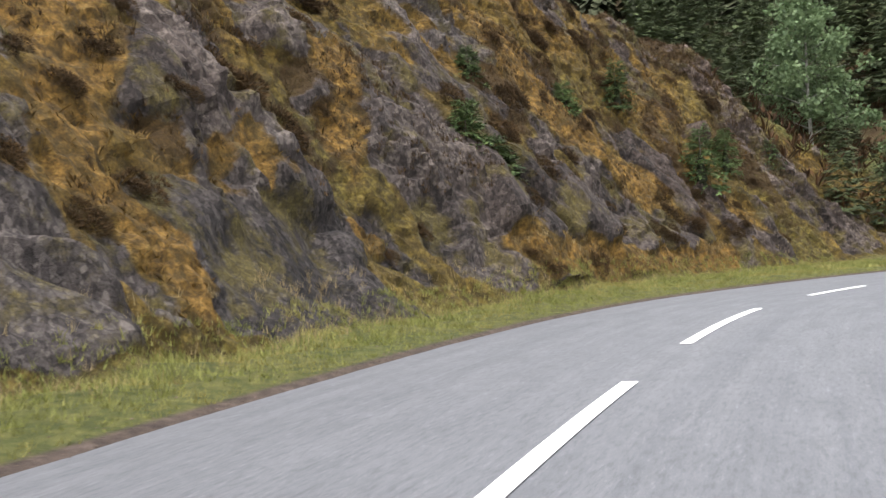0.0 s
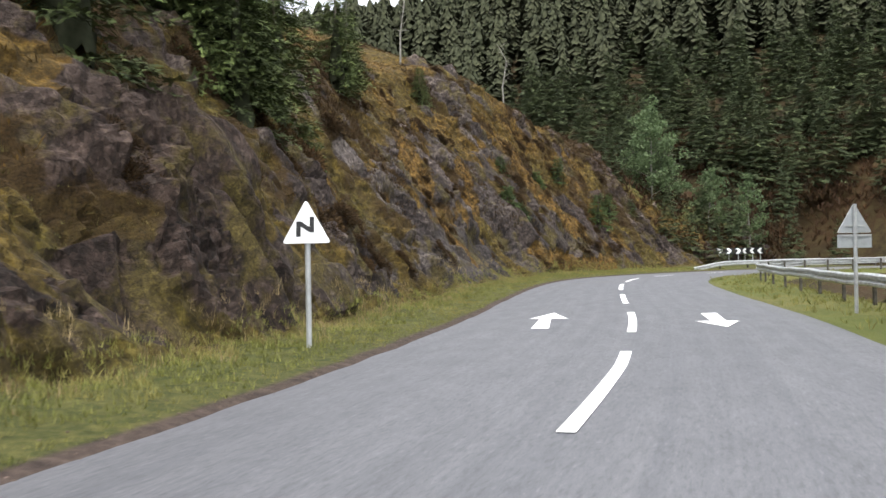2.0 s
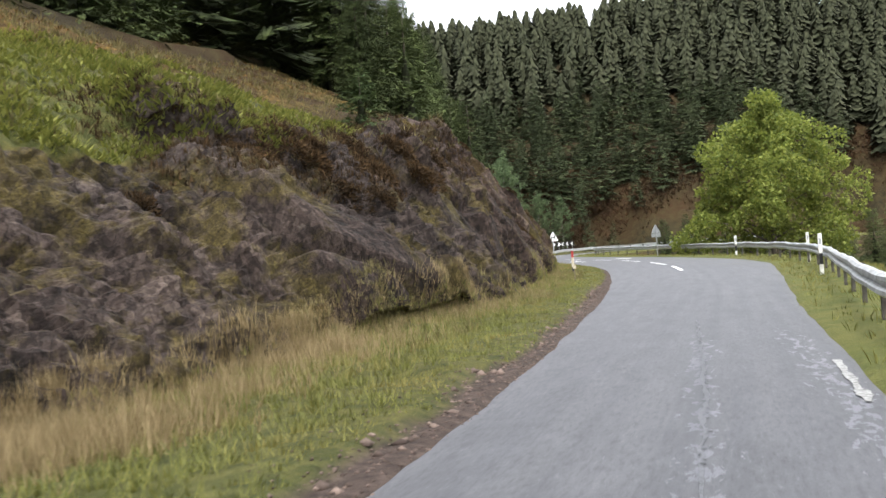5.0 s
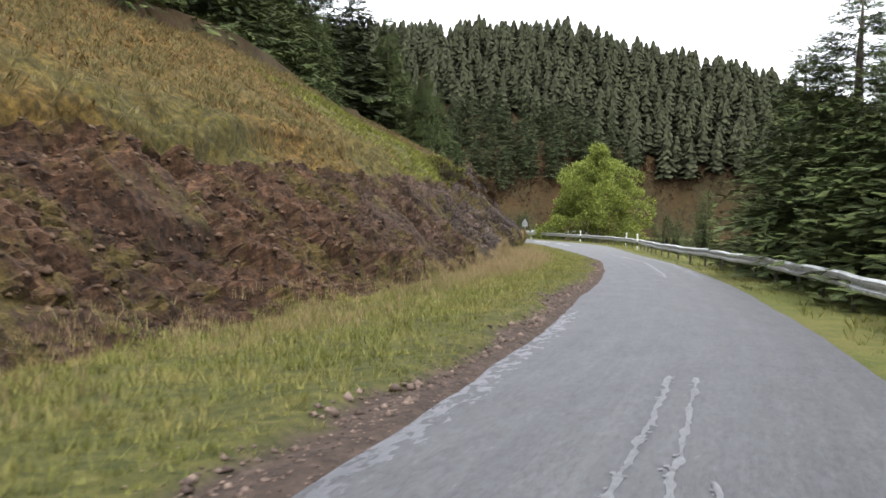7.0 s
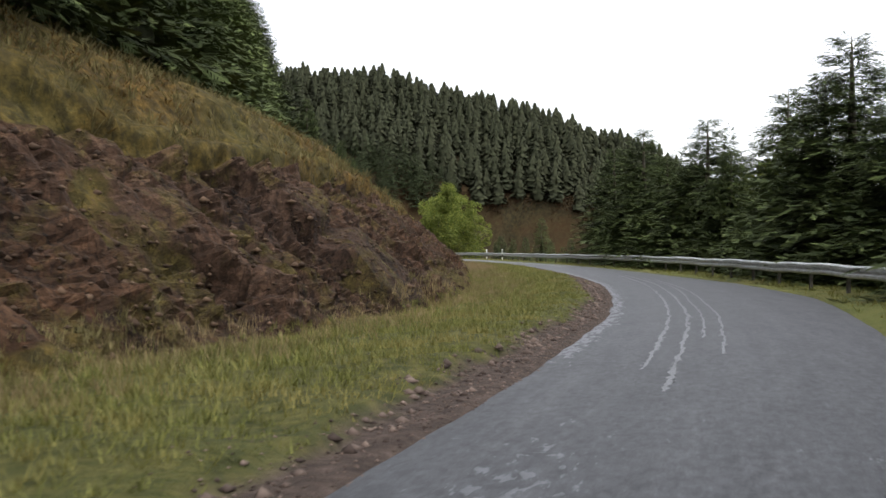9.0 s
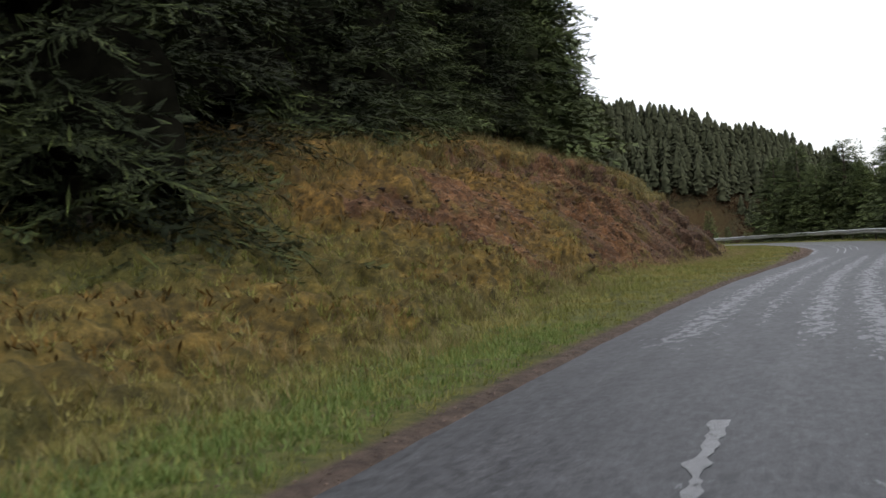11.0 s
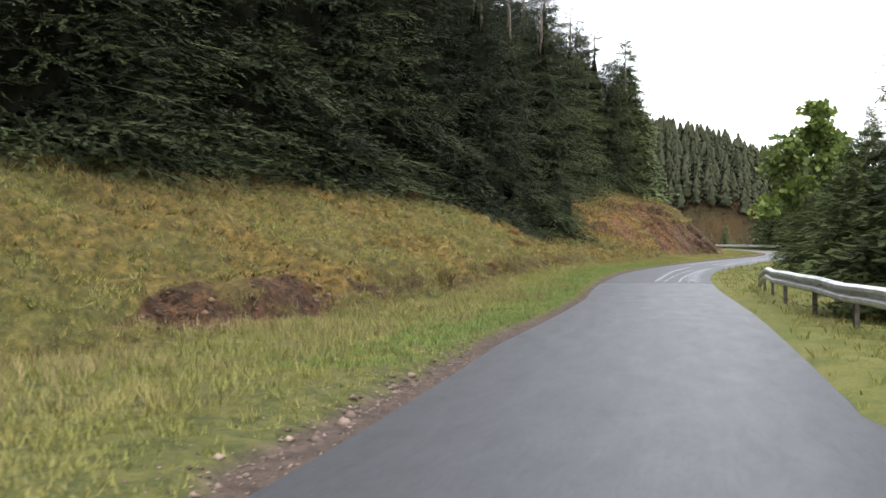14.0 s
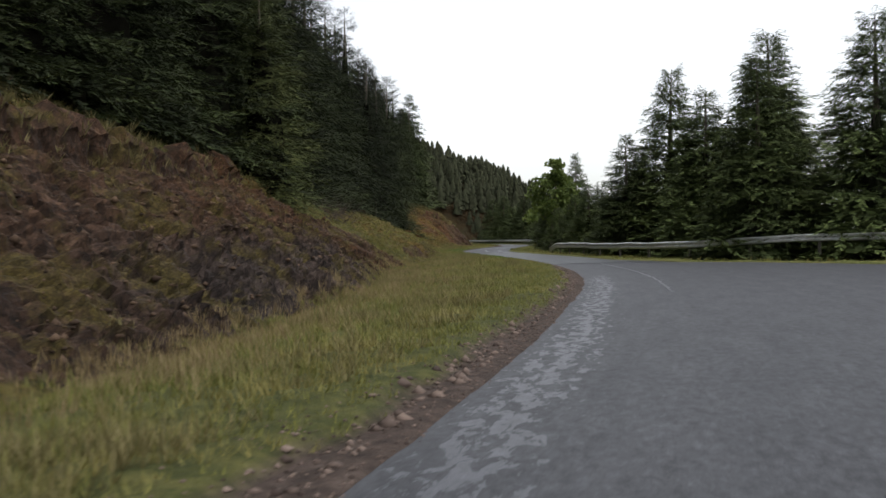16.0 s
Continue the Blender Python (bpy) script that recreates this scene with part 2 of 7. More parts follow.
    earth = ramp(nt, n2, [(0.3, (0.028, 0.021, 0.017)), (0.55, (0.075, 0.054, 0.044)), (0.75, (0.135, 0.104, 0.086))])
    cover = mix(nt, attr(nt, "soil").outputs["Fac"], cover, earth)
    # ragged boundary between the two
    add = nt.nodes.new("ShaderNodeMath")
    add.operation = "ADD"
    nt.links.new(rock_a, add.inputs[0])
    sub = nt.nodes.new("ShaderNodeMath")
    sub.operation, sub.inputs[1].default_value = "MULTIPLY_ADD", 0.9
    sub.inputs[2].default_value = -0.45
    nt.links.new(n2, sub.inputs[0])
    nt.links.new(sub.outputs[0], add.inputs[1])
    fac = ramp(nt, add.outputs[0], [(0.42, (0, 0, 0)), (0.58, (1, 1, 1))])
    c = mix(nt, fac, cover, rock)
    nt.links.new(c, b.inputs["Base Color"])
    h = mix(nt, 0.45, fl, n3)
    bump(nt, b, h, 1.0, 0.1)
    return m


def ground_material(name, a, c1, c2):
    m, nt, b = mat(name, 0.95, 0.15)
    v = coords(nt)
    n1, n2, n3 = noise_tex(nt, 0.12, 5, vec=v), noise_tex(nt, 1.4, 6, 0.7, vec=v), noise_tex(nt, 18, 4, 0.7, vec=v)
    c = mix(nt, ramp(nt, n1, [(0.4, (0, 0, 0)), (0.6, (1, 1, 1))]), a, c1)
    c = mix(nt, ramp(nt, n2, [(0.42, (0, 0, 0)), (0.62, (0.9, 0.9, 0.9))]), c, c2)
    c = mix(nt, ramp(nt, n3, [(0.3, (0.6, 0.6, 0.6)), (0.55, (0, 0, 0))]), c, tuple(x * 0.35 for x in a))
    nt.links.new(c, b.inputs["Base Color"])
    bump(nt, b, n3, 0.7, 0.08)
    return m


M_ROAD = asphalt("worn_asphalt", (0.105, 0.107, 0.116), (0.155, 0.155, 0.163), 0.6, aged=True)
M_PATCH = asphalt("new_asphalt", (0.035, 0.037, 0.041), (0.046, 0.048, 0.053), 0.47)
M_SEAL = simple("pale_worn_seal", (0.105, 0.107, 0.117), 0.36, 0.45, vary=0.3, scale=9, bumpy=0.4)
M_JOINT = simple("dark_joint", (0.012, 0.012, 0.013), 0.8, 0.2, vary=0.3, scale=9)
M_OLDPAINT = simple("worn_white_paint", (0.3, 0.3, 0.29), 0.6, 0.3, vary=0.35, scale=14)
M_PAINT = simple("white_road_paint", (0.8, 0.8, 0.78), 0.6, 0.3, vary=0.06, scale=12)
M_BANK = bank_material()
M_VERGE = ground_material("verge_turf", (0.11, 0.12, 0.033), (0.15, 0.135, 0.046), (0.075, 0.09, 0.024))
M_GROUND = ground_material("moor_ground", (0.04, 0.0205, 0.009), (0.018, 0.015, 0.0075), (0.05, 0.04, 0.016))
M_SCREE = leafy("dark_scree", (0.018, 0.0105, 0.0065), (0.11, 0.07, 0.044), 0.9)
M_STONE = leafy("reddish_stone", (0.045, 0.031, 0.025), (0.24, 0.178, 0.145), 0.85)
M_GRASS = leafy("verge_grass", (0.062, 0.072, 0.016), (0.205, 0.2, 0.054), 0.7, 0.25, dry=(0.25, 0.205, 0.072))
M_OLIVE = leafy("olive_grass", (0.03, 0.028, 0.008), (0.125, 0.105, 0.032), 0.75, 0.15, dry=(0.12, 0.075, 0.022))
M_LUSH = leafy("lush_grass", (0.06, 0.098, 0.022), (0.15, 0.19, 0.055), 0.7, 0.25)
M_BLEACHED = leafy("bleached_grass", (0.13, 0.115, 0.045), (0.3, 0.25, 0.11), 0.75, 0.25)
M_STRAW = leafy("straw_grass", (0.2, 0.145, 0.07), (0.44, 0.34, 0.18), 0.75, 0.3)
M_MOSS = leafy("ochre_moss", (0.05, 0.031, 0.008), (0.24, 0.14, 0.033), 0.9)
M_BRACKEN = leafy("rusty_bracken", (0.018, 0.0105, 0.006), (0.085, 0.042, 0.016), 0.95)
M_HEATHER = leafy("brown_heather", (0.014, 0.0088, 0.0036), (0.082, 0.046, 0.0165), 0.95)
M_DEADFERN = leafy("dead_red_bracken", (0.05, 0.024, 0.011), (0.17, 0.08, 0.034), 0.9)
# crown cores: shade between the boughs put in as dark colour
M_INNER = simple("inner_shade_core", (0.008, 0.0078, 0.0055), 1.0, 0.0, vary=0.3, scale=3)
M_INNER_FAR = simple("inner_shade_core_far", (0.036, 0.039, 0.024), 1.0, 0.0, vary=0.3, scale=1)
M_FERN = leafy("bright_fern", (0.095, 0.11, 0.022), (0.27, 0.27, 0.066), 0.8, 0.25)
M_SPRUCE = leafy("spruce_needles", (0.021, 0.03, 0.011), (0.082, 0.11, 0.034), 0.85, 0.0, tip=(0.175, 0.215, 0.06), needles=True)
# lighter copy of the spruce needles, with daylight painted into the green
M_SPRUCE_LIT = leafy("lit_spruce_needles", (0.03, 0.038, 0.012), (0.12, 0.14, 0.042), 0.85, 0.0, tip=(0.25, 0.27, 0.075), needles=True)
M_SPRUCE_MID = leafy("hillside_spruce", (0.03, 0.04, 0.0185), (0.096, 0.118, 0.049), 0.88, needles=True)
# darker copy of the spruce needles, with the stand's shade put into the colour
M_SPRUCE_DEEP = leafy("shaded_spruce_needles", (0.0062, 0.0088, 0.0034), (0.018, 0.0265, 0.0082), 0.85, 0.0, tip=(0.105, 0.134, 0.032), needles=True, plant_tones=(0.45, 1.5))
M_SPRUCE_FAR = leafy("far_spruce", (0.029, 0.034, 0.0175), (0.053, 0.059, 0.03), 0.9, tip=(0.066, 0.065, 0.034))
M_SAPLING = leafy("young_spruce", (0.022, 0.04, 0.013), (0.085, 0.12, 0.036), 0.8, 0.1)
M_LEAF = leafy("spring_leaves", (0.085, 0.115, 0.02), (0.28, 0.31, 0.066), 0.6, 0.45)
M_SYCLEAF = leafy("sycamore_leaves", (0.06, 0.095, 0.02), (0.2, 0.25, 0.06), 0.6, 0.35)
M_BIRCHLEAF = leafy("birch_leaves", (0.0702, 0.1092, 0.0468), (0.1872, 0.2496, 0.117), 0.6, 0.35)
M_BARK = simple("grey_bark", (0.12, 0.1, 0.08), 0.9, 0.2, vary=0.3, scale=5, bumpy=0.6)
M_PALEBARK = simple("pale_bark", (0.2, 0.19, 0.165), 0.8, 0.2, vary=0.25, scale=4, bumpy=0.3)
M_DEAD = simple("dead_twigs", (0.085, 0.066, 0.054), 0.9, 0.2, vary=0.3, scale=8)
M_STEEL = simple("galvanised_steel", (0.55, 0.56, 0.56), 0.45, 0.5, 0.7, vary=0.18, scale=4)
M_POSTGREY = simple("grey_sign_post", (0.35, 0.36, 0.36), 0.5, 0.4, 0.3, vary=0.12)
M_WHITE = simple("white_sheet", (0.8, 0.8, 0.8), 0.45, 0.4, vary=0.04)
M_BLACK = simple("black_sheet", (0.015, 0.015, 0.016), 0.5, 0.4)
M_RED = simple("red_reflective", (0.36, 0.028, 0.024), 0.4, 0.5)
M_SIGNBACK = simple("grey_sign_back", (0.3, 0.32, 0.33), 0.5, 0.4, 0.2, vary=0.1)
M_POSTWHITE = simple("weathered_white_plastic", (0.72, 0.71, 0.66), 0.6, 0.3, vary=0.12)
M_POSTCREAM = simple("weathered_cream_plastic", (0.5, 0.44, 0.33), 0.6, 0.3, vary=0.15)
M_RAILPOST = simple("dark_weathered_post", (0.085, 0.078, 0.066), 0.85, 0.2, vary=0.3, scale=8, bumpy=0.3)
M_WOOD = simple("weathered_wood", (0.22, 0.18, 0.13), 0.9, 0.2, vary=0.3, scale=8, bumpy=0.4)
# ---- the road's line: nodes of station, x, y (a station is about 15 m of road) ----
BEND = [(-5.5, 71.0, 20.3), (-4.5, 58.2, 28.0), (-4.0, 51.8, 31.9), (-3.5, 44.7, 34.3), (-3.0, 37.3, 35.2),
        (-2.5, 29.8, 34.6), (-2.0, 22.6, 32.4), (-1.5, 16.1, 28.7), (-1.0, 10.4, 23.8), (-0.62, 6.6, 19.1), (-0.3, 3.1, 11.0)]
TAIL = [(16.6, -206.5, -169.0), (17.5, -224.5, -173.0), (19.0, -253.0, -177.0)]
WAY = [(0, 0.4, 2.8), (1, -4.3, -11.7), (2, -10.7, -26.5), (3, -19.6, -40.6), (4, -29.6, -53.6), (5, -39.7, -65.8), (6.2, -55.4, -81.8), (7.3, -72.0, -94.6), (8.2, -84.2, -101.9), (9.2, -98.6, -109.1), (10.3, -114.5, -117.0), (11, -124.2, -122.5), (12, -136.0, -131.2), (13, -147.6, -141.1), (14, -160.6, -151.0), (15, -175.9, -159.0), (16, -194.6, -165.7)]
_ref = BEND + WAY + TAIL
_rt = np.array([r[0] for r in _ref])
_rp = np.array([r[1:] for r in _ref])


def smooth_interp(x, xs, ys):
    """Cubic (monotone-free) interpolation through the nodes."""
    xs, ys = np.asarray(xs, float), np.asarray(ys, float)
    m = np.gradient(ys, xs, axis=0)
    x = np.clip(x, xs[0], xs[-1])
    i = np.clip(np.searchsorted(xs, x) - 1, 0, len(xs) - 2)
    h = xs[i + 1] - xs[i]
    u = (x - xs[i]) / h
    if ys.ndim > 1:
        u, h = u[..., None], h[..., None]
    return ((2 * u**3 - 3 * u**2 + 1) * ys[i] + (u**3 - 2 * u**2 + u) * h * m[i]
            + (-2 * u**3 + 3 * u**2) * ys[i + 1] + (u**3 - u**2) * h * m[i + 1])


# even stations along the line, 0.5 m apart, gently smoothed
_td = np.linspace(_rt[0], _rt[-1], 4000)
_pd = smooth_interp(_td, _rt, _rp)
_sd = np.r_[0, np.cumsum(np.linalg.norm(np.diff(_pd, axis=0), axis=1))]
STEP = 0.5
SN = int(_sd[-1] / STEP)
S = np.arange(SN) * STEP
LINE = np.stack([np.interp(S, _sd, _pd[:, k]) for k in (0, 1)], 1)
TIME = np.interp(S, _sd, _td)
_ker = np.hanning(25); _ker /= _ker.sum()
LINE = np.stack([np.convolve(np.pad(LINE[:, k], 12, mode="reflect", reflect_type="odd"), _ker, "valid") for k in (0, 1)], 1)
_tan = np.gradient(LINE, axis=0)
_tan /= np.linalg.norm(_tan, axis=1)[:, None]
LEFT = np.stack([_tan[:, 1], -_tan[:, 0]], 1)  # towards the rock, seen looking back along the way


def table(rows):
    """A value per station from rows of (time, value)."""
    return np.interp(TIME, [r[0] for r in rows], [r[1] for r in rows])


EDGE_L = table([(-6, 4.6), (-1, 4.9), (0, 4.85), (1, 4.75), (2, 4.35), (2.7, 4.0), (3.2, 3.6), (3.7, 3.05), (4.2, 2.6), (4.7, 2.3),
                (5.3, 2.5), (6, 2.9), (6.5, 2.6), (7.0, 2.15), (7.9, 1.85), (8.7, 2.0), (9.5, 2.5), (10.3, 2.4), (11.5, 2.35), (12.5, 2.3), (13.2, 2.85),
                (13.9, 2.7), (14.7, 2.4), (15.2, 2.3), (15.8, 1.8), (17, 1.8), (19, 1.8)])
EDGE_R = table([(-6, -2.2), (0, -2.1), (1, -2.2), (2, -2.5), (2.5, -2.4), (3, -1.6), (3.5, -1.1), (4, -0.9), (5, -0.95), (6, -1.0), (6.5, -1.4), (7, -2.4),
                (7.5, -2.8), (8.2, -2.2), (9, -1.9), (10, -1.8), (11.3, -1.5), (12, -1.4), (13, -1.2), (13.5, -1.1), (13.8, -2.4),
                (13.95, -5.0), (14.28, -8.5), (14.5, -10.0), (15.2, -10.0), (16, -8.0), (19, -4.0)])


def hash01(i, j, k, seed=0):
    n = (i.astype(np.int64) * 374761393 + j.astype(np.int64) * 668265263 + k.astype(np.int64) * 2147483647 + seed * 144665) & 0xFFFFFFFF
    n = ((n ^ (n >> 13)) * 1274126177) & 0xFFFFFFFF
    n = (n ^ (n >> 16)) & 0xFFFFFFFF
    return n / 4294967295.0


def vnoise(p, scale, seed=0, octaves=1):
    """Value noise of points (n, 3), 0 to 1."""
    total, amp, norm = 0.0, 1.0, 0.0
    for o in range(octaves):
        q = np.asarray(p) * scale * 2**o
        i = np.floor(q)
        u = q - i
        u = u * u * (3 - 2 * u)
        i = i.astype(np.int64)
        r = 0.0
        for a in (0, 1):
            for b in (0, 1):
                for c in (0, 1):
                    w = (u[:, 0] if a else 1 - u[:, 0]) * (u[:, 1] if b else 1 - u[:, 1]) * (u[:, 2] if c else 1 - u[:, 2])
                    r = r + w * hash01(i[:, 0] + a, i[:, 1] + b, i[:, 2] + c, seed + 31 * o)
        total, norm, amp = total + amp * r, norm + amp, amp * 0.5
    return total / norm


def cells(p, scale, seed=0):
    """Worley noise: a leaning plane in each cell, the gap to the next seed, and the cell's own number."""
    q = np.asarray(p) * scale
    i = np.floor(q).astype(np.int64)
    d1, d2, cid, tilt = np.full(len(q), 9.0), np.full(len(q), 9.0), np.zeros(len(q)), np.zeros(len(q))
    for a in (-1, 0, 1):
        for b in (-1, 0, 1):
            for c in (-1, 0, 1):
                x, y, z = i[:, 0] + a, i[:, 1] + b, i[:, 2] + c
                s = np.stack([x + hash01(x, y, z, seed), y + hash01(x, y, z, seed + 1), z + hash01(x, y, z, seed + 2)], 1)
                d = np.linalg.norm(q - s, axis=1)
                h = hash01(x, y, z, seed + 3)
                near = d < d1
                d2 = np.where(near, d1, np.minimum(d2, d))
                cid = np.where(near, h, cid)
                r = q - s
                lean = sum(r[:, e] * (hash01(x, y, z, seed + 4 + e) - 0.5) for e in range(3))
                tilt = np.where(near, lean, tilt)
                d1 = np.where(near, d, d1)
    return tilt, d2 - d1, cid


def smoothstep(x, a, b):
    u = np.clip((x - a) / (b - a), 0, 1)
    return u * u * (3 - 2 * u)


def mesh_from(name, verts, faces, material=None, smooth=False):
    me = bpy.data.meshes.new(name)
    me.from_pydata(np.asarray(verts).tolist(), [], faces if isinstance(faces, list) else faces.tolist())
    if material:
        me.materials.append(material)
    if smooth:
        me.polygons.foreach_set("use_smooth", [True] * len(me.polygons))
    me.update()
    return me


def grid_faces(n, m):
    i, j = np.meshgrid(np.arange(n - 1), np.arange(m - 1), indexing="ij")
    a = (i * m + j).ravel()
    return np.stack([a, a + 1, a + m + 1, a + m], 1)


def set_attr(me, name, values):
    a = me.attributes.new(name, "FLOAT", "POINT")
    a.data.foreach_set("value", np.asarray(values, np.float32))


def set_uv(me, per_vertex):
    uv = me.uv_layers.new(name="UVMap")
    idx = np.zeros(len(me.loops), np.int32)
    me.loops.foreach_get("vertex_index", idx)
    uv.data.foreach_set("uv", np.asarray(per_vertex, np.float32)[idx].ravel())


def part(name, bm, material, parent, label=""):
    """A bmesh as one mesh object under a thing or a part."""
    me = bpy.data.meshes.new(name)
    bm.to_mesh(me)
    bm.free()
    me.materials.append(material)
    ob = new(name, me)
    ob.parent = parent
    return tagged(ob, label)


# ---- cross-sections of the cutting: (station, foot distance, foot height, crest distance, crest height, top distance, top height) ----
PROFILE = [
    (-6.0, 10.0, 0.0, 18.0, 3.0, 26.0, 6.0), (-2.6, 11.0, 0.0, 17.0, 2.6, 24.0, 6.0), (-2.1, 8.3, 0.1, 12.6, 4.6, 18.0, 8.6),
    (-1.7, 5.4, 0.1, 11.8, 8.4, 17.0, 11.5), (-1.35, 4.7, 0.1, 11.0, 10.2, 18.0, 13.5), (-1.0, 3.7, 0.1, 10.4, 12.2, 18.0, 15.5),
    (-0.6, 2.7, 0.1, 11.0, 11.5, 20.0, 16.5), (0.0, 2.2, 0.1, 8.0, 7.8, 16.0, 12.5), (0.7, 2.0, 0.1, 6.2, 6.3, 15.0, 11.5),
    (1.3, 2.0, 0.1, 6.8, 6.2, 15.0, 10.5), (2.1, 2.2, 0.1, 7.5, 6.8, 15.0, 11.0), (2.7, 2.4, 0.0, 6.0, 5.9, 14.0, 10.0),
    (3.2, 2.4, 0.0, 5.9, 5.0, 14.0, 9.0), (3.6, 2.5, -0.1, 6.2, 4.1, 15.0, 9.2), (4.1, 3.8, -0.2, 8.0, 3.9, 16.0, 9.8),
    (4.8, 4.2, -0.3, 8.4, 4.1, 17.0, 10.0), (6.0, 4.4, -0.3, 8.8, 3.6, 18.0, 9.0), (6.5, 4.5, -0.3, 9.0, 3.8, 18.0, 9.0),
    (7.4, 4.1, -0.3, 8.6, 4.3, 17.0, 9.2), (8.0, 4.2, -0.2, 8.0, 4.1, 13.0, 7.4), (8.9, 4.2, 0.0, 8.2, 4.3, 13.0, 6.9),
    (9.4, 3.4, 0.1, 8.6, 4.2, 14.0, 6.6), (9.8, 3.0, 0.1, 8.0, 3.6, 13.0, 5.6), (10.3, 2.5, 0.0, 7.0, 1.7, 12.0, 3.6),
    (10.6, 2.4, 0.0, 7.4, 1.7, 12.0, 3.2), (11.2, 2.4, 0.2, 7.2, 2.7, 12.0, 4.6), (11.8, 2.6, 0.1, 8.2, 2.9, 13.0, 4.8),
    (13.0, 4.2, -0.1, 9.9, 2.5, 14.0, 4.2), (13.7, 6.0, -0.2, 10.6, 2.7, 16.0, 5.0), (14.1, 6.4, -0.3, 11.7, 3.1, 18.0, 7.0),
    (15.0, 5.0, -0.3, 9.8, 3.1, 16.0, 6.8), (15.6, 4.0, -0.3, 8.4, 3.1, 15.0, 6.2), (17.0, 4.0, -0.3, 8.0, 3.1, 15.0, 6.2), (19.0, 4.0, -0.3, 8.0, 3.1, 15.0, 6.2)]
_pf = np.array(PROFILE)
SECTION = np.stack([smooth_interp(TIME, _pf[:, 0], _pf[:, k]) for k in range(1, 7)], 1)


BACK = table([(-6, -0.5), (-0.9, -0.75), (-0.3, -0.45), (0.3, 0.0), (2.0, 0.1), (3.5, 0.2), (19, 0.25)])


def bank_height(i, d):
    """Height of the plain cutting at station index i, d metres beyond the road's edge."""
    f, zf, c, zc, t, zt = SECTION[i].T
    far = np.maximum(zt + BACK[i] * (np.minimum(d, 60) - t), -3.0)
    return np.where(d < f, zf * np.clip(d, 0, None) / f, np.where(d < c, zf + (zc - zf) * (d - f) / (c - f), np.where(d < t, zc + (zt - zc) * (d - c) / (t - c), far)))


RIDGE = np.array([(-60, 190, 41), (20, 150, 43), (71, 119, 46), (95, 100, 46.5), (115, 65, 35.5), (129, 47, 27.5), (136, 23, 14), (150, -15, -1)], float)


def hill(x, y):
    """The wooded hill across the bend."""
    p = np.stack([x, y], -1)
    best = np.full(x.shape, -50.0)
    for a, b in zip(RIDGE[:-1], RIDGE[1:]):
        ab = b[:2] - a[:2]
        u = np.clip(((p - a[:2]) @ ab) / (ab @ ab), 0, 1)
        q = a[:2] + u[..., None] * ab
        dist = np.linalg.norm(p - q, axis=-1)
        best = np.maximum(best, a[2] + u * (b[2] - a[2]) - 0.66 * np.sqrt(dist**2 + 200) + 9.3)
    return best


def nearest(x, y):
    """Station index and signed distance to the line (left positive) for flat arrays."""
    idx = np.empty(len(x), int)
    for k in range(0, len(x), 4000):
        dx = x[k:k + 4000, None] - LINE[None, ::2, 0]
        dy = y[k:k + 4000, None] - LINE[None, ::2, 1]
        idx[k:k + 4000] = 2 * (dx * dx + dy * dy).argmin(1)
    off = ((np.stack([x, y], 1) - LINE[idx]) * LEFT[idx]).sum(1)
    dist = np.hypot(x - LINE[idx, 0], y - LINE[idx, 1])
    return idx, np.where(off >= 0, dist, -dist)


def right_height(d):
    """Beyond the right edge: level verge, then down to the stream's valley."""
    return np.where(d < 2.6, -0.03 * d, np.where(d < 14, -0.08 - 0.27 * (d - 2.6), -3.16 - 0.03 * np.clip(d - 14, 0, 60)))


def land(x, y):
    """The land's height at flat arrays."""
    i, off = nearest(x, y)
    left, right = off - EDGE_L[i], EDGE_R[i] - off
    z = np.where(left > 0, bank_height(i, left), np.where(right > 0, right_height(right), 0.0))
    z = np.maximum(z, hill(x, y) - 24 * (1 - smoothstep(np.maximum(left, right), 3, 10)))
    return i, left, right, z


def axis(lo, hi, step, far):
    core = np.arange(lo, hi + step, step)
    out = np.array([step * 1.6**k for k in range(1, 30)]).cumsum()
    out = out[out < far]
    return np.r_[(lo - out)[::-1], core, hi + out]


def make_ground():
    xs, ys = axis(-330, 230, 3.0, 3500), axis(-260, 240, 3.0, 3500)
    gx, gy = np.meshgrid(xs, ys, indexing="ij")
    x, y = gx.ravel(), gy.ravel()
    i, left, right, z = land(x, y)
    p = np.stack([x, y, z * 0], 1)
    z = z + (vnoise(p, 0.12, 5, 2) - 0.5) * 1.2 * smoothstep(np.maximum(left, right), 16, 30)
    # under the road, its verges and the cutting the sheet stays below
    reach = SECTION[i][:, 4]
    sink = np.where(left > 0, 1 - smoothstep(left, reach - 3.5, reach), 1 - smoothstep(right, 7, 11))
    sink = np.where((TIME[i] < -2.95) & (left > 0), 0.3 * (1 - smoothstep(left, 0.5, 4)), sink)
    z = z - sink * np.where(left > 0, np.minimum(0.6 + 0.5 * np.clip(left, 0, 8), 3.0), 0.6)
    me = mesh_from("ground", np.stack([x, y, z], 1), grid_faces(len(xs), len(ys)), M_GROUND, True)
    return tagged(new("ground", me), "brown and olive moorland ground with bracken", "ground", kind="structure")


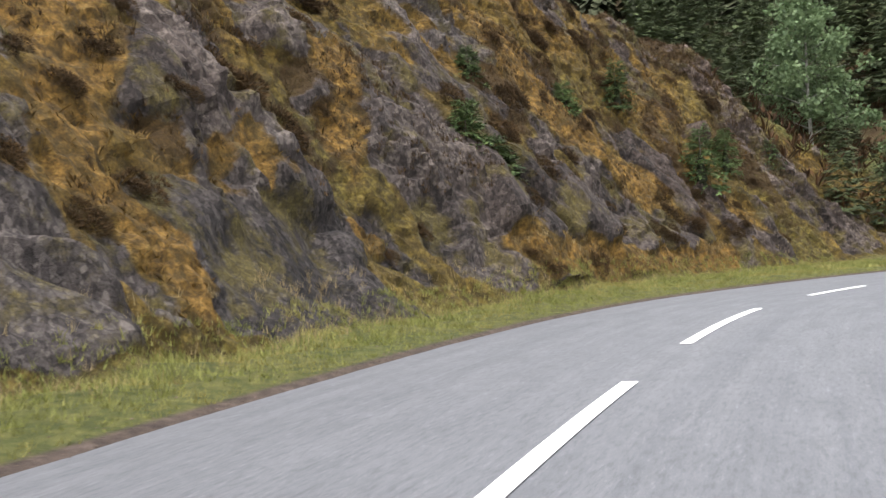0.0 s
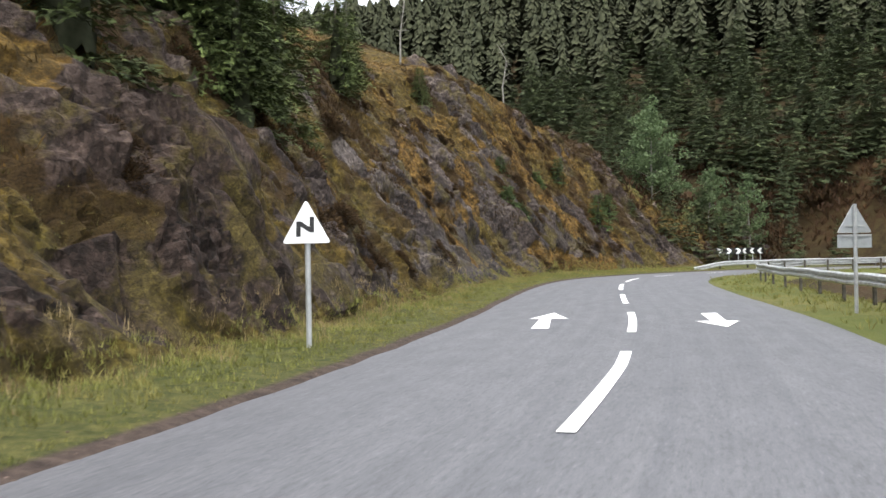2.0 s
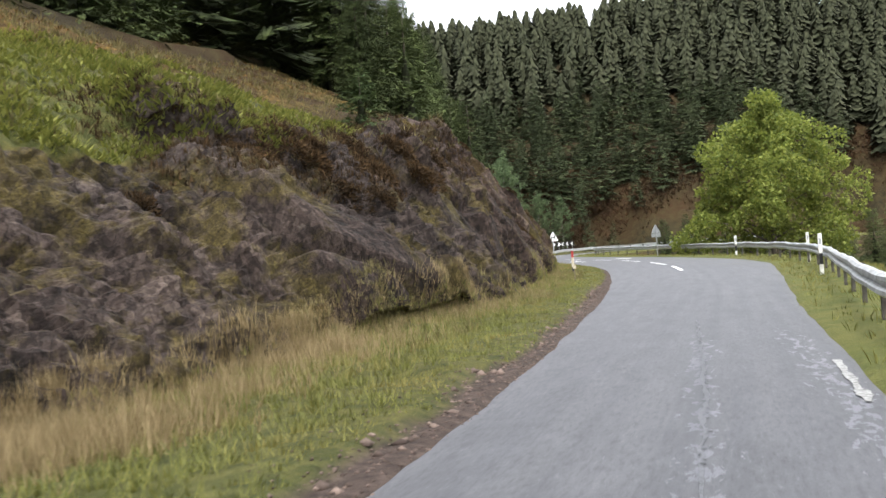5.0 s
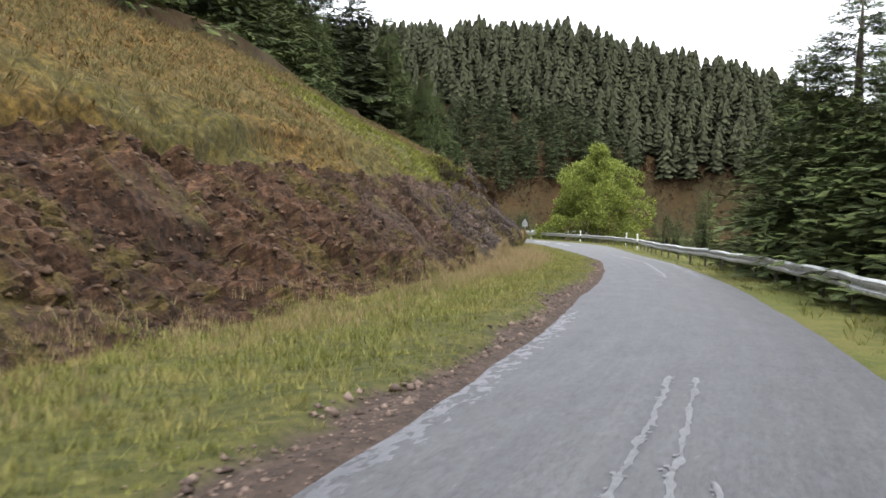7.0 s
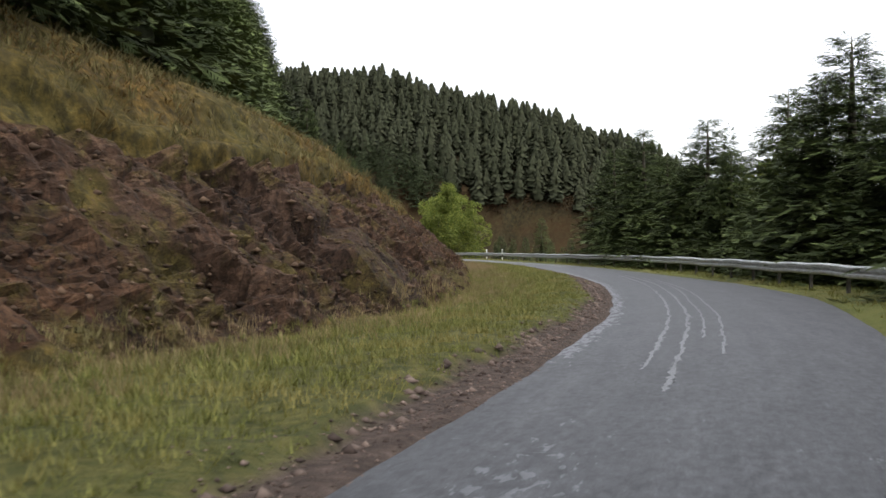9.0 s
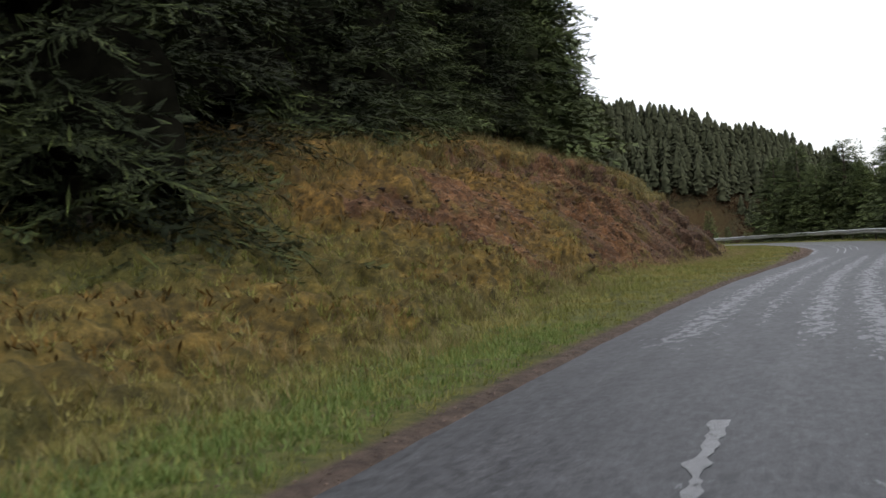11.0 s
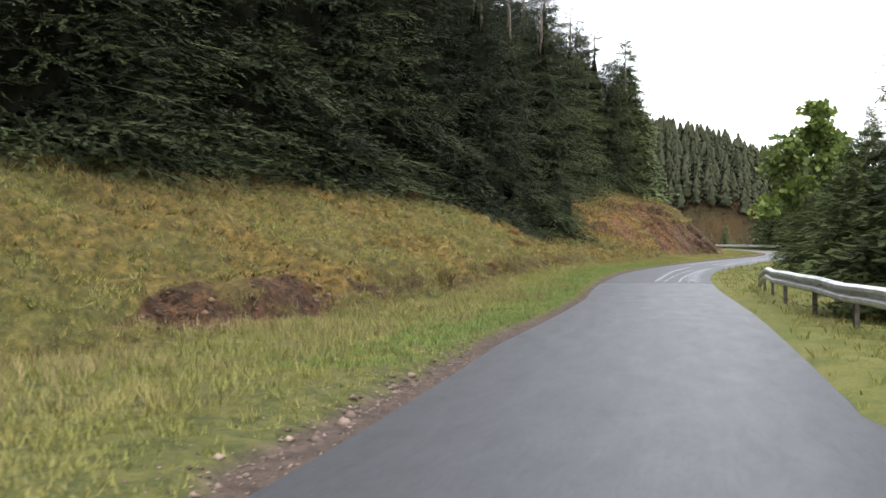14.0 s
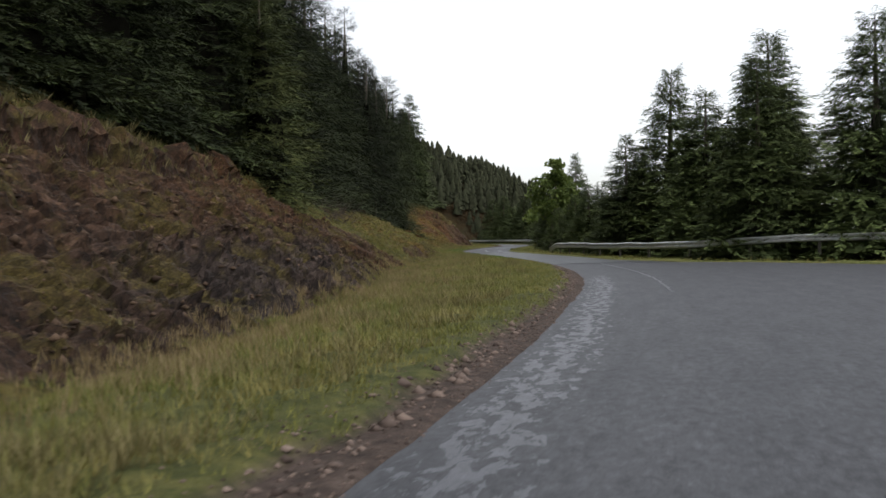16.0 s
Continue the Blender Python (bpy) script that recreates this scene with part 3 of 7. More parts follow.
def along(lo, hi, step, fine=None):
    """Fine stations between two times: line points, left vectors and index weights. fine: a closer step and the time up to which it holds."""
    keep = np.where((TIME >= lo) & (TIME <= hi))[0]
    s = np.arange(S[keep[0]], S[keep[-1]], step)
    if fine:
        turn = np.interp(fine[1], TIME, S)
        s = np.r_[np.arange(S[keep[0]], turn, fine[0]), np.arange(turn, S[keep[-1]], step)]
    pick = lambda arr: np.stack([np.interp(s, S, arr[:, k]) for k in range(arr.shape[1])], 1)
    one = lambda arr: np.interp(s, S, arr)
    return s, pick(LINE), pick(LEFT), one(TIME), one(EDGE_L), one(EDGE_R), pick(SECTION)


# smoother worn patches of the road: (from station, to station, metres right of the left edge, spread, amount)
WORN = [(6.0, 8.5, -0.15, 0.22, 0.62), (8.5, 10.5, -0.95, 0.4, 0.6), (8.6, 10.4, -1.75, 0.18, 0.5), (8.6, 10.5, -2.4, 0.28, 0.6), (8.5, 10.6, -3.05, 0.3, 0.62), (10.5, 12.0, -3.1, 0.45, 0.6),
        (10.6, 11.95, -1.95, 0.2, 0.55), (13.85, 15.3, -1.95, 0.2, 0.45), (13.8, 14.1, -2.4, 0.2, 0.55), (14.4, 16.6, -0.5, 0.42, 0.62), (4.0, 5.6, -1.9, 0.2, 0.5), (4.0, 5.6, -3.0, 0.25, 0.5)]


def make_road():
    s, p, l, t, el, er, _ = along(-5.4, 18.9, 0.25)
    wob = (vnoise(np.stack([s, s * 0, s * 0], 1), 0.9, 3, 3) - 0.5) * 0.08
    wob2 = (vnoise(np.stack([s, s * 0 + 40, s * 0], 1), 0.9, 4, 3) - 0.5) * 0.08
    a, b = er + wob2, el + wob
    m = 41
    u = np.linspace(0, 1, m)
    off = a[:, None] + (b - a)[:, None] * u
    v = p[:, None, :] + l[:, None, :] * off[..., None]
    z = 0.03 * (1 - (2 * u - 1) ** 2)[None, :] + 0 * off
    verts = np.concatenate([v, z[..., None] - 0.03], 2).reshape(-1, 3)
    me = mesh_from("road", verts, grid_faces(len(s), m), M_ROAD, True)
    set_uv(me, np.stack([np.repeat(s, m), off.ravel()], 1))
    set_attr(me, "age", np.repeat(np.interp(t, [-6, 3.0, 4.8, 8.2, 9.0, 19], [0, 0.1, 0.45, 0.85, 1.05, 1.15]), m))
    d = (off - b[:, None])
    worn = np.full(d.shape, 0.05)
    for t0, t1, o, sig, amt in WORN:
        gate = smoothstep(t, t0, t0 + 0.25) * (1 - smoothstep(t, t1 - 0.25, t1))
        worn = np.maximum(worn, amt * gate[:, None] * np.exp(-((d - o) / sig) ** 2))
    set_attr(me, "worn", worn.ravel())
    return tagged(new("road", me), "worn grey damp asphalt road with streaks", "road", kind="structure")


def ribbon(name, t0, t1, offs, width, material, parent, label="", z=0.006, step=0.25, seed=0, ragged=0.0, edge="L", fine=False):
    """A thin painted or sealed strip on the road, offs metres right of the left edge."""
    s, p, l, t, el, er, _ = along(t0, t1, step)
    q = np.stack([s, s * 0 + seed * 7.3, s * 0], 1)
    o = (el if edge == "L" else er) + np.interp(t, *zip(*offs)) if isinstance(offs, list) else (el if edge == "L" else er) + offs
    w = width * (1 + ragged * (vnoise(q, 7.0 if fine else 3.2, seed, 3) - 0.5) * 3.0) / 2
    o = o + ragged * (vnoise(q, 2.5 if fine else 0.5, seed + 9, 3) - 0.5) * (0.09 if fine else 0.2)
    w = np.maximum(w, 0.008)
    a, b = p + l * (o - w)[:, None], p + l * (o + w)[:, None]
    h = lambda off: 0.03 * (1 - (2 * (off - er) / (el - er) - 1) ** 2) - 0.03 + z
    verts = np.stack([np.c_[a, h(o - w)], np.c_[b, h(o + w)]], 1).reshape(-1, 3)
    me = mesh_from(name, verts, grid_faces(len(s), 2), material)
    set_uv(me, np.stack([np.repeat(s, 2), np.stack([o - w, o + w], 1).ravel()], 1))
    ob = new(name, me)
    ob.parent = parent
    return tagged(ob, label)


# cover along the cutting: (station, rock share of the face, redness of the rock, straw share of the cover, rock share above the crest)
COVER = [(-6, 0.4, 0.1, 0.5, 0.1), (-1.5, 0.5, 0.25, 0.42, 0.2), (-0.5, 0.55, 0.1, 0.5, 0.25), (0.1, 0.55, 0.15, 0.3, 0.25), (0.7, 0.5, 0.2, 0.3, 0.2), (1.3, 0.52, 0.35, 0.3, 0.2), (2.2, 0.53, 0.55, 0.42, 0.15),
         (2.8, 0.66, 0.4, 0.4, 0.08), (3.4, 0.84, 0.25, 0.25, 0.0), (4.2, 0.84, 0.25, 0.35, 0.0), (5.0, 0.85, 0.45, 0.5, 0.0), (6.0, 0.95, 0.85, 0.55, 0.0),
         (7.5, 0.92, 0.75, 0.55, 0.0), (8.2, 0.92, 0.85, 0.65, 0.0), (8.6, 0.85, 1.0, 0.75, 0.0), (9.0, 0.68, 1.0, 0.75, 0.0), (9.5, 0.42, 1.0, 0.8, 0.0), (9.9, 0.3, 0.9, 0.65, 0.0),
         (10.3, 0.05, 0.6, 0.3, 0.0), (11.3, 0.05, 0.6, 0.34, 0.0), (12.5, 0.08, 0.9, 0.42, 0.0), (13.2, 0.35, 0.95, 0.35, 0.0), (13.6, 0.75, 0.95, 0.3, 0.0), (14.0, 0.9, 0.9, 0.3, 0.0), (15.0, 0.95, 0.85, 0.35, 0.0), (19, 0.95, 0.85, 0.35, 0.0)]
_cv = np.array(COVER)


# smooth bare slabs on the face: (station, share of the section, half length, half height, tone)
SLABS = [(-0.49, 1.12, 0.09, 0.14, 0.24), (-0.28, 1.13, 0.065, 0.12, 0.5), (0.01, 1.59, 0.03, 0.06, 0.95), (0.18, 1.25, 0.05, 0.07, 0.5), (0.87, 1.09, 0.07, 0.07, 0.4), (1.33, 1.16, 0.07, 0.11, 0.24),
         (1.93, 1.1, 0.13, 0.09, 0.34), (2.6, 1.6, 0.08, 0.08, 0.5), (2.48, 1.3, 0.06, 0.08, 0.7), (2.8, 1.1, 0.12, 0.08, 0.36)]
# ochre moss in the gullies: (width in metres, line of station and share of the section)
MOSS_BANDS = [(0.5, [(-0.42, 1.62), (-0.39, 1.43), (-0.36, 1.28), (-0.4, 1.08)]), (0.35, [(-0.5, 1.26), (-0.58, 1.17)]), (0.9, [(-1.0, 1.68), (-1.07, 1.45), (-1.28, 1.29)]),
              (0.45, [(-0.79, 1.09), (-1.1, 1.03), (-1.43, 1.07)]), (0.4, [(-0.66, 1.5), (-0.62, 1.32)]), (0.5, [(0.35, 1.5), (0.4, 1.3), (0.34, 1.15)])]


def bank_surface(step=0.14, lo=-2.6, hi=16.9, rows=(20, 96, 24)):
    s, p, l, t, el, er, sec = along(lo, hi, step, (0.1, 5.6))
    f, zf, c, zc, top, zt = sec.T
    n = len(s)
    wob = (vnoise(np.stack([s, s * 0, s * 0], 1), 0.9, 3, 3) - 0.5) * 0.08
    blocks_d, blocks_z, tag = [], [], []
    for k, (d0, z0, d1, z1) in enumerate(((0 * f, 0 * f, f, zf), (f, zf, c, zc), (c, zc, top + 2, zt + 0.4))):
        u = np.linspace(0, 1, rows[k] + 1)[(0 if k == 0 else 1):]
        ease = u**1.7 if k == 0 else u
        blocks_d.append(d0[:, None] + (d1 - d0)[:, None] * ease)
        blocks_z.append(z0[:, None] + (z1 - z0)[:, None] * ease)
        tag.append(np.full(len(u), k) + ease * 0.999)
    d, z, w = np.concatenate(blocks_d, 1), np.concatenate(blocks_z, 1), np.concatenate(tag)
    m = d.shape[1]
    # round the crest and the foot
    for _ in range(3):
        z[:, 1:-1] = 0.25 * z[:, :-2] + 0.5 * z[:, 1:-1] + 0.25 * z[:, 2:]
    z[:, 0], d[:, 0] = -0.09, -0.3
    off = el[:, None] + d + wob[:, None] * (1 - smoothstep(d, 0, 1.5))
    xy = p[:, None, :] + l[:, None, :] * off[..., None]
    pts = np.concatenate([xy, z[..., None]], 2).reshape(-1, 3)
    W = np.tile(w, n)
    T = np.repeat(t, m)
    D = d.ravel()
    # outward direction in the section
    gz, gd = np.gradient(z, axis=1), np.gradient(d, axis=1)
    ln = np.hypot(gz, gd) + 1e-6
    nrm = np.concatenate([l[:, None, :] * (-gz / ln)[..., None], (gd / ln)[..., None]], 2).reshape(-1, 3)
    face = smoothstep(W, 0.85, 1.12) * (1 - smoothstep(W, 1.9, 2.25))
    above = smoothstep(W, 1.9, 2.2)
    big = vnoise(pts, 0.18, 11, 3)
    share = np.interp(T, _cv[:, 0], _cv[:, 1]) * face + np.interp(T, _cv[:, 0], _cv[:, 4]) * above
    # coordinates that follow the beds: they rise steeply up the face and lean back along the road
    rise = np.cumsum(np.r_["1", np.zeros((n, 1)), np.hypot(np.diff(z, axis=1), np.diff(d, axis=1))], axis=1).ravel()
    sl = np.repeat(s, m)
    along_dip = rise * 0.93 + sl * 0.37
    across_dip = sl * 0.93 - rise * 0.37 + (big - 0.5) * 1.6
    across_dip = across_dip + (vnoise(pts, 1.1, 211, 2) - 0.5) * 0.2
    along_dip = along_dip + (vnoise(pts, 1.1, 223, 2) - 0.5) * 0.3
    ribs = vnoise(np.stack([across_dip * 0.42, along_dip * 0.13, 0 * sl], 1), 1.0, 17, 4)
    loose = smoothstep(T, 4.0, 5.2)
    patch = ribs * (1 - loose) + vnoise(pts * (1, 1, 0.8), 0.45, 17, 4) * loose
    share = share + 0.2 * face * (1 - smoothstep(W, 1.05, 1.35)) * (1 - smoothstep(T, 3.6, 4.4))
    share = share - 0.24 * smoothstep(W, 1.35, 1.8) * (1 - smoothstep(T, 2.2, 3.2))
    mantle = smoothstep(T, 5.7, 6.2) * (1 - smoothstep(T, 8.1, 8.5))
    share = share - 1.1 * mantle * smoothstep(W, 1.68, 1.76)
    share = share - 1.1 * smoothstep(T, 3.9, 4.2) * (1 - smoothstep(T, 5.8, 6.2)) * smoothstep(W, 1.72, 1.82)
    # the bare scrape dies out low on the grass bank
    brow = np.interp(T, [13.2, 13.4, 13.9, 14.3], [1.12, 1.3, 1.75, 2.1])
    share = share - 1.2 * smoothstep(T, 13.1, 13.3) * (1 - smoothstep(T, 14.2, 14.4)) * smoothstep(W, brow - 0.08, brow + 0.08)
    share = share + 1.3 * np.exp(-((T - 13.08) / 0.14) ** 2) * np.exp(-((W - 1.12) / 0.09) ** 2)
    rock = np.clip(0.5 + (share - 1 + patch * 1.0 + (big - 0.5) * 0.5 + (vnoise(np.stack([across_dip * 1.5, along_dip * 0.8, 0 * sl], 1), 1.0, 271, 3) - 0.5) * 1.0 * (1 - loose)) * 3.4, 0, 1) * (face + above)
    warp = (vnoise(pts, 0.9, 241, 3) - 0.5, vnoise(pts, 0.9, 243, 3) - 0.5)
    band = np.zeros(len(T))
    for wide, route in MOSS_BANDS:
        for (ta, wa), (tb, wb) in zip(route[:-1], route[1:]):
            a, b = np.array((ta * 15, wa * 9)), np.array((tb * 15, wb * 9))
            q = np.stack([T * 15 + warp[0] * 1.2, W * 9 + warp[1] * 1.2], 1)
            u = np.clip((q - a) @ (b - a) / ((b - a) @ (b - a)), 0, 1)
            band = np.maximum(band, 1 - smoothstep(np.linalg.norm(q - a - u[:, None] * (b - a), axis=1), wide * 0.6, wide * 1.2))
    rock = rock * (1 - band)
    smooth_slab, slab_tone = np.zeros(len(T)), np.zeros(len(T))
    for ts, ws, ht, hw, value in SLABS:
        near = 1 - smoothstep(np.maximum(np.abs(T - ts) / ht, np.abs(W - ws) / hw) + warp[0] * 0.9, 0.8, 1.05)
        slab_tone = np.where(near > smooth_slab, value, slab_tone)
        smooth_slab = np.maximum(smooth_slab, near)
    rock = np.maximum(rock, smooth_slab)
    # hard rock: slabs along the beds, with ledges, joints and flakes
    dip = np.stack([across_dip, along_dip * 0.42, D * 0.2], 1)
    d1, gap, cid = cells(dip, 0.42, 5)
    e1, egap, ecid = cells(dip * (1.0, 1.15, 1.0), 1.15, 9)
    g1, ggap, gcid = cells(dip * (1.0, 1.7, 1.2), 2.9, 13)
    h1, hgap, hcid = cells(pts * (1, 1, 1.6), 5.5, 15)
    plain = smoothstep(cid, 0.62, 0.7) * (1 - smoothstep(W, 1.45, 1.7))
    plain = np.maximum(plain, smooth_slab)
    slab = ((cid - 0.3) * 0.7 + d1 * 1.0) * smoothstep(gap, 0.0, 0.13) - 0.12 * np.exp(-gap * 10)
    slab2 = ((ecid - 0.3) * 0.36 + e1 * 0.6) * smoothstep(egap, 0.0, 0.2) * (1 - 0.75 * plain)
    chip = (((gcid - 0.4) * 0.2 + g1 * 0.34) * smoothstep(ggap, 0.0, 0.28) + (hcid - 0.5) * 0.08 + h1 * 0.12) * (1 - 0.8 * plain)
    tone = np.clip(0.02 + (0.5 * cid + 0.38 * ecid + 0.22 * gcid) * (1 - 0.55 * plain), 0, 1)
    # rock tone by stretch; near station 3 the overhang's shade is put in too
    tone = tone * np.interp(T, [0.6, 1.5, 3.2, 4.2, 8.2, 8.8, 10.2, 10.6, 13.2, 13.6], [1.0, 0.6, 0.46, 0.74, 0.85, 1.6, 1.6, 1.0, 0.7, 0.6])
    tone = tone + (slab_tone - tone) * smooth_slab
    soft = np.interp(T, [-6, 3.4, 4.4, 5.5, 8, 9, 19], [0.1, 0.1, 0.2, 0.45, 0.5, 0.8, 0.6])
    chip = chip * np.interp(T, [-6, 8.5, 9.2, 13, 14, 19], [1.0, 1.0, 0.7, 0.7, 1.1, 1.1])
    hard = (slab * (1 - 0.75 * soft) + slab2 * (1 - 0.3 * soft) + chip) * rock
    shale = smoothstep(T, 14.15, 14.35) * (1 - smoothstep(T, 15.3, 15.7)) * (1 - smoothstep(W, 1.4, 1.75))
    hard = hard + shale * 0.5 * (np.abs((across_dip * 1.3 + vnoise(pts, 0.8, 281, 2)) % 1 - 0.35) - 0.3) * rock
    tussock = np.interp(T, [-6, 8.8, 9.2, 10.1, 10.6, 13.2, 13.8, 19], [1, 1, 2.3, 2.3, 1.7, 1.7, 1, 1])
    moss = ((vnoise(pts, 0.9, 23, 3) - 0.45) * 0.5 * tussock + (np.abs(vnoise(pts, 2.1, 29, 3) - 0.5) - 0.12) * -0.5 * tussock**1.5) * (1 - rock)
    early = 1 - smoothstep(T, 2.9, 3.6)
    k1, kgap, kid = cells(dip * (1.0, 1.5, 1.0) + (3, 7, 0), 1.9, 19)
    moss = moss + early * (((kid - 0.45) * 0.22 + k1 * 0.2) * smoothstep(kgap, 0.0, 0.22) - 0.08 * np.exp(-kgap * 14)) * (1 - rock) * (1 - 0.5 * band)
    scale = face + 0.55 * above + 0.12 * smoothstep(W, 0.2, 0.8) * (1 - face) * (1 - above)
    gully = (ribs - 0.5) * 1.7 * (1 - loose)
    disp = (hard + moss + gully + (big - 0.5) * 1.3 * np.interp(T, [-6, 4, 5, 19], [0.8, 0.8, 0.55, 0.45])) * scale
    # turf lip over the scraped face
    rim = 2.02 - 0.24 * mantle
    lip = (np.exp(-((W - rim) / 0.06) ** 2) * 0.32 - np.exp(-((W - rim + 0.12) / 0.06) ** 2) * 0.22) * np.interp(T, [-6, 5.4, 5.9, 9.2, 9.6, 13.6, 14, 19], [0, 0, 1, 1, 0, 0, 1, 1])
    disp = disp + lip * (0.3 + 1.2 * vnoise(pts, 0.7, 61, 2))
    # the foot of the grass bank is cut away under an overhanging fringe
    cutaway = smoothstep(T, 10.7, 11.0) * (1 - smoothstep(T, 12.9, 13.2)) * smoothstep(vnoise(pts * (1, 1, 0), 0.35, 63, 2), 0.3, 0.45)
    disp = disp + cutaway * (0.2 * np.exp(-((W - 1.2) / 0.07) ** 2) - 0.16 * np.exp(-((W - 1.06) / 0.05) ** 2))
    pts = pts + nrm * disp[:, None]
    # verge: soft hummocks
    vz = (1 - face) * (1 - above)
    pts[:, 2] += vz * smoothstep(D, 0.15, 0.9) * ((vnoise(pts, 1.1, 41, 3) - 0.35) * 0.16)
    slaty = smoothstep(T, 14.2, 14.5) * (1 - smoothstep(T, 15.2, 15.6)) * (1 - smoothstep(W, 1.25, 1.6))
    red = np.clip(np.interp(T, _cv[:, 0], _cv[:, 2]) + (big - 0.5) * 0.5 - 0.55 * slaty, 0, 1)
    straw = np.clip(np.interp(T, _cv[:, 0], _cv[:, 3]) + (vnoise(pts, 0.3, 51, 3) - 0.5) * 1.8 + (patch - 0.5) * 0.6, 0, 1)
    straw *= 0.12 + 0.88 * smoothstep(W, 0.97, 1.12)
    straw = np.maximum(straw, band)
    straw = np.maximum(straw, smoothstep(T, 2.7, 2.95) * (1 - smoothstep(T, 5.6, 6.2)) * smoothstep(W, 2.2, 2.4) * (0.6 + 0.5 * patch))
    turf = (1 - smoothstep(W, 0.75, 1.05)) + smoothstep(W, 0.9, 1.1) * np.interp(T, [-6, 3.8, 4.2, 9, 10, 10.4, 13, 14, 19], [0, 0, 0.25, 0.3, 0.35, 0.62, 0.6, 0.4, 0.4])
    hem = np.interp(T, [3.4, 4.2], [2.05, 1.76])
    ferns = smoothstep(T, 3.3, 3.6) * (1 - smoothstep(T, 4.8, 5.4)) * smoothstep(W, hem - 0.04, hem + 0.04) * (1 - smoothstep(W, 2.35, 2.5))
    turf = np.maximum(turf, ferns)
    ledge = (1 - smoothstep(T, -2.0, -1.85)) * smoothstep(W, 1.85, 2.0)
    turf, straw = np.maximum(turf, ledge), straw * (1 - 0.8 * ledge)
    straw = straw * (1 - 0.85 * ferns)
    stony = np.interp(T, [-2, 2.8, 3.4, 8.6, 9.2, 12.8, 13.4, 17], [0.1, 0.12, 0.8, 1, 0.25, 0.2, 1, 1])
    # the turf ends in a low broken step above the stony strip
    rag = 0.06 + stony * np.interp(T, [5.4, 6.0, 8.4, 9.0], [0.6, 1, 1, 0.6]) * (0.08 + 0.75 * vnoise(pts * (1, 1, 0), 0.35, 91, 2) + 0.3 * (vnoise(pts * (1, 1, 0), 2.2, 95, 2) - 0.5))
    pts[:, 2] += vz * 0.1 * np.minimum(stony, 0.9) * smoothstep(D, rag - 0.02, rag + 0.12)
    soil = 1 - smoothstep(D, rag - 0.04, rag + 0.06)
    return pts, n, m, rock, red, straw, W, T, D, tone, turf, soil, np.stack([across_dip, along_dip], 1)


BANK = bank_surface()


def make_bank():
    pts, n, m, rock, red, straw, W, T, D, tone, turf, soil, grain = BANK
    quads = grid_faces(n, m)
    me = mesh_from("rock_cutting", pts, quads, M_BANK, False)
    me.polygons.foreach_set("use_smooth", (rock[quads].mean(1) < 0.5) & ((T[quads[:, 0]] > 3.2) | (W[quads[:, 0]] < 1.0)))
    bare = np.interp(T, [0.6, 1.5, 3.4, 3.9], [0.5, 0.43, 0.43, 0.5])
    heath_and_dark = smoothstep(vnoise(pts, 0.55, 131, 3), bare, bare + 0.07) * smoothstep(W, 1.05, 1.4) * np.interp(T, [-6, -0.2, 0.4, 3.2, 4.0], [0.9, 0.9, 0.85, 0.9, 0.0])
    heath_and_dark = heath_and_dark * np.where((straw > 0.98) | (T < -1.9), 0.0, 1.0)
    # a darker brown band along the cut-away foot
    heath_and_dark = np.maximum(heath_and_dark, 0.8 * smoothstep(T, 10.7, 11.0) * (1 - smoothstep(T, 12.9, 13.2)) * np.exp(-((W - 1.08) / 0.06) ** 2))
    heath_and_dark = np.maximum(heath_and_dark, smoothstep(vnoise(pts, 0.8, 137, 4), 0.52, 0.62) * smoothstep(W, 0.9, 1.1) * smoothstep(T, 9.1, 9.5) * (1 - smoothstep(T, 13.2, 13.8)) * 0.18)
    for name, val in (("rock", rock), ("red", red), ("straw", straw), ("tone", tone), ("turf", turf), ("soil", soil), ("heath_and_dark", heath_and_dark)):
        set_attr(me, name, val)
    set_uv(me, grain)
    return tagged(new("rock_cutting", me), "purple-grey rock cutting with ochre moss and brown soil", "rock face", kind="structure")


def make_verge_right():
    s, p, l, t, el, er, _ = along(-5.4, 18.9, 0.5)
    wob2 = (vnoise(np.stack([s, s * 0 + 40, s * 0], 1), 0.9, 4, 3) - 0.5) * 0.08
    d = np.r_[-0.25, 0.02, 0.15, 0.3, 0.5, 0.8, 1.1, 1.5, 2, 2.6, 3.2, 4, 5, 6, 7.5, 9, 11, 13]
    off = er[:, None] + wob2[:, None] - d
    xy = p[:, None, :] + l[:, None, :] * off[..., None]
    z = np.tile(np.where(d < 0, -0.09, right_height(d)), (len(s), 1))
    pts = np.concatenate([xy, z[..., None]], 2).reshape(-1, 3)
    D = np.tile(d, len(s))
    pts[:, 2] += smoothstep(D, 0.1, 0.6) * ((vnoise(pts, 1.0, 43, 3) - 0.35) * 0.2)
    me = mesh_from("verge_right", pts, grid_faces(len(s), len(d))[:, ::-1], M_VERGE, True)
    me.materials.append(M_GROUND)
    far = np.tile(d[:-1] > 3.0, len(s) - 1)
    me.polygons.foreach_set("material_index", far.astype(np.int32))
    return tagged(new("verge_right", me), "rough green grass verge sloping to the valley", "verge", kind="structure")


GROUND = make_ground()
ROAD = make_road()
CUT = make_bank()
VERGE = make_verge_right()

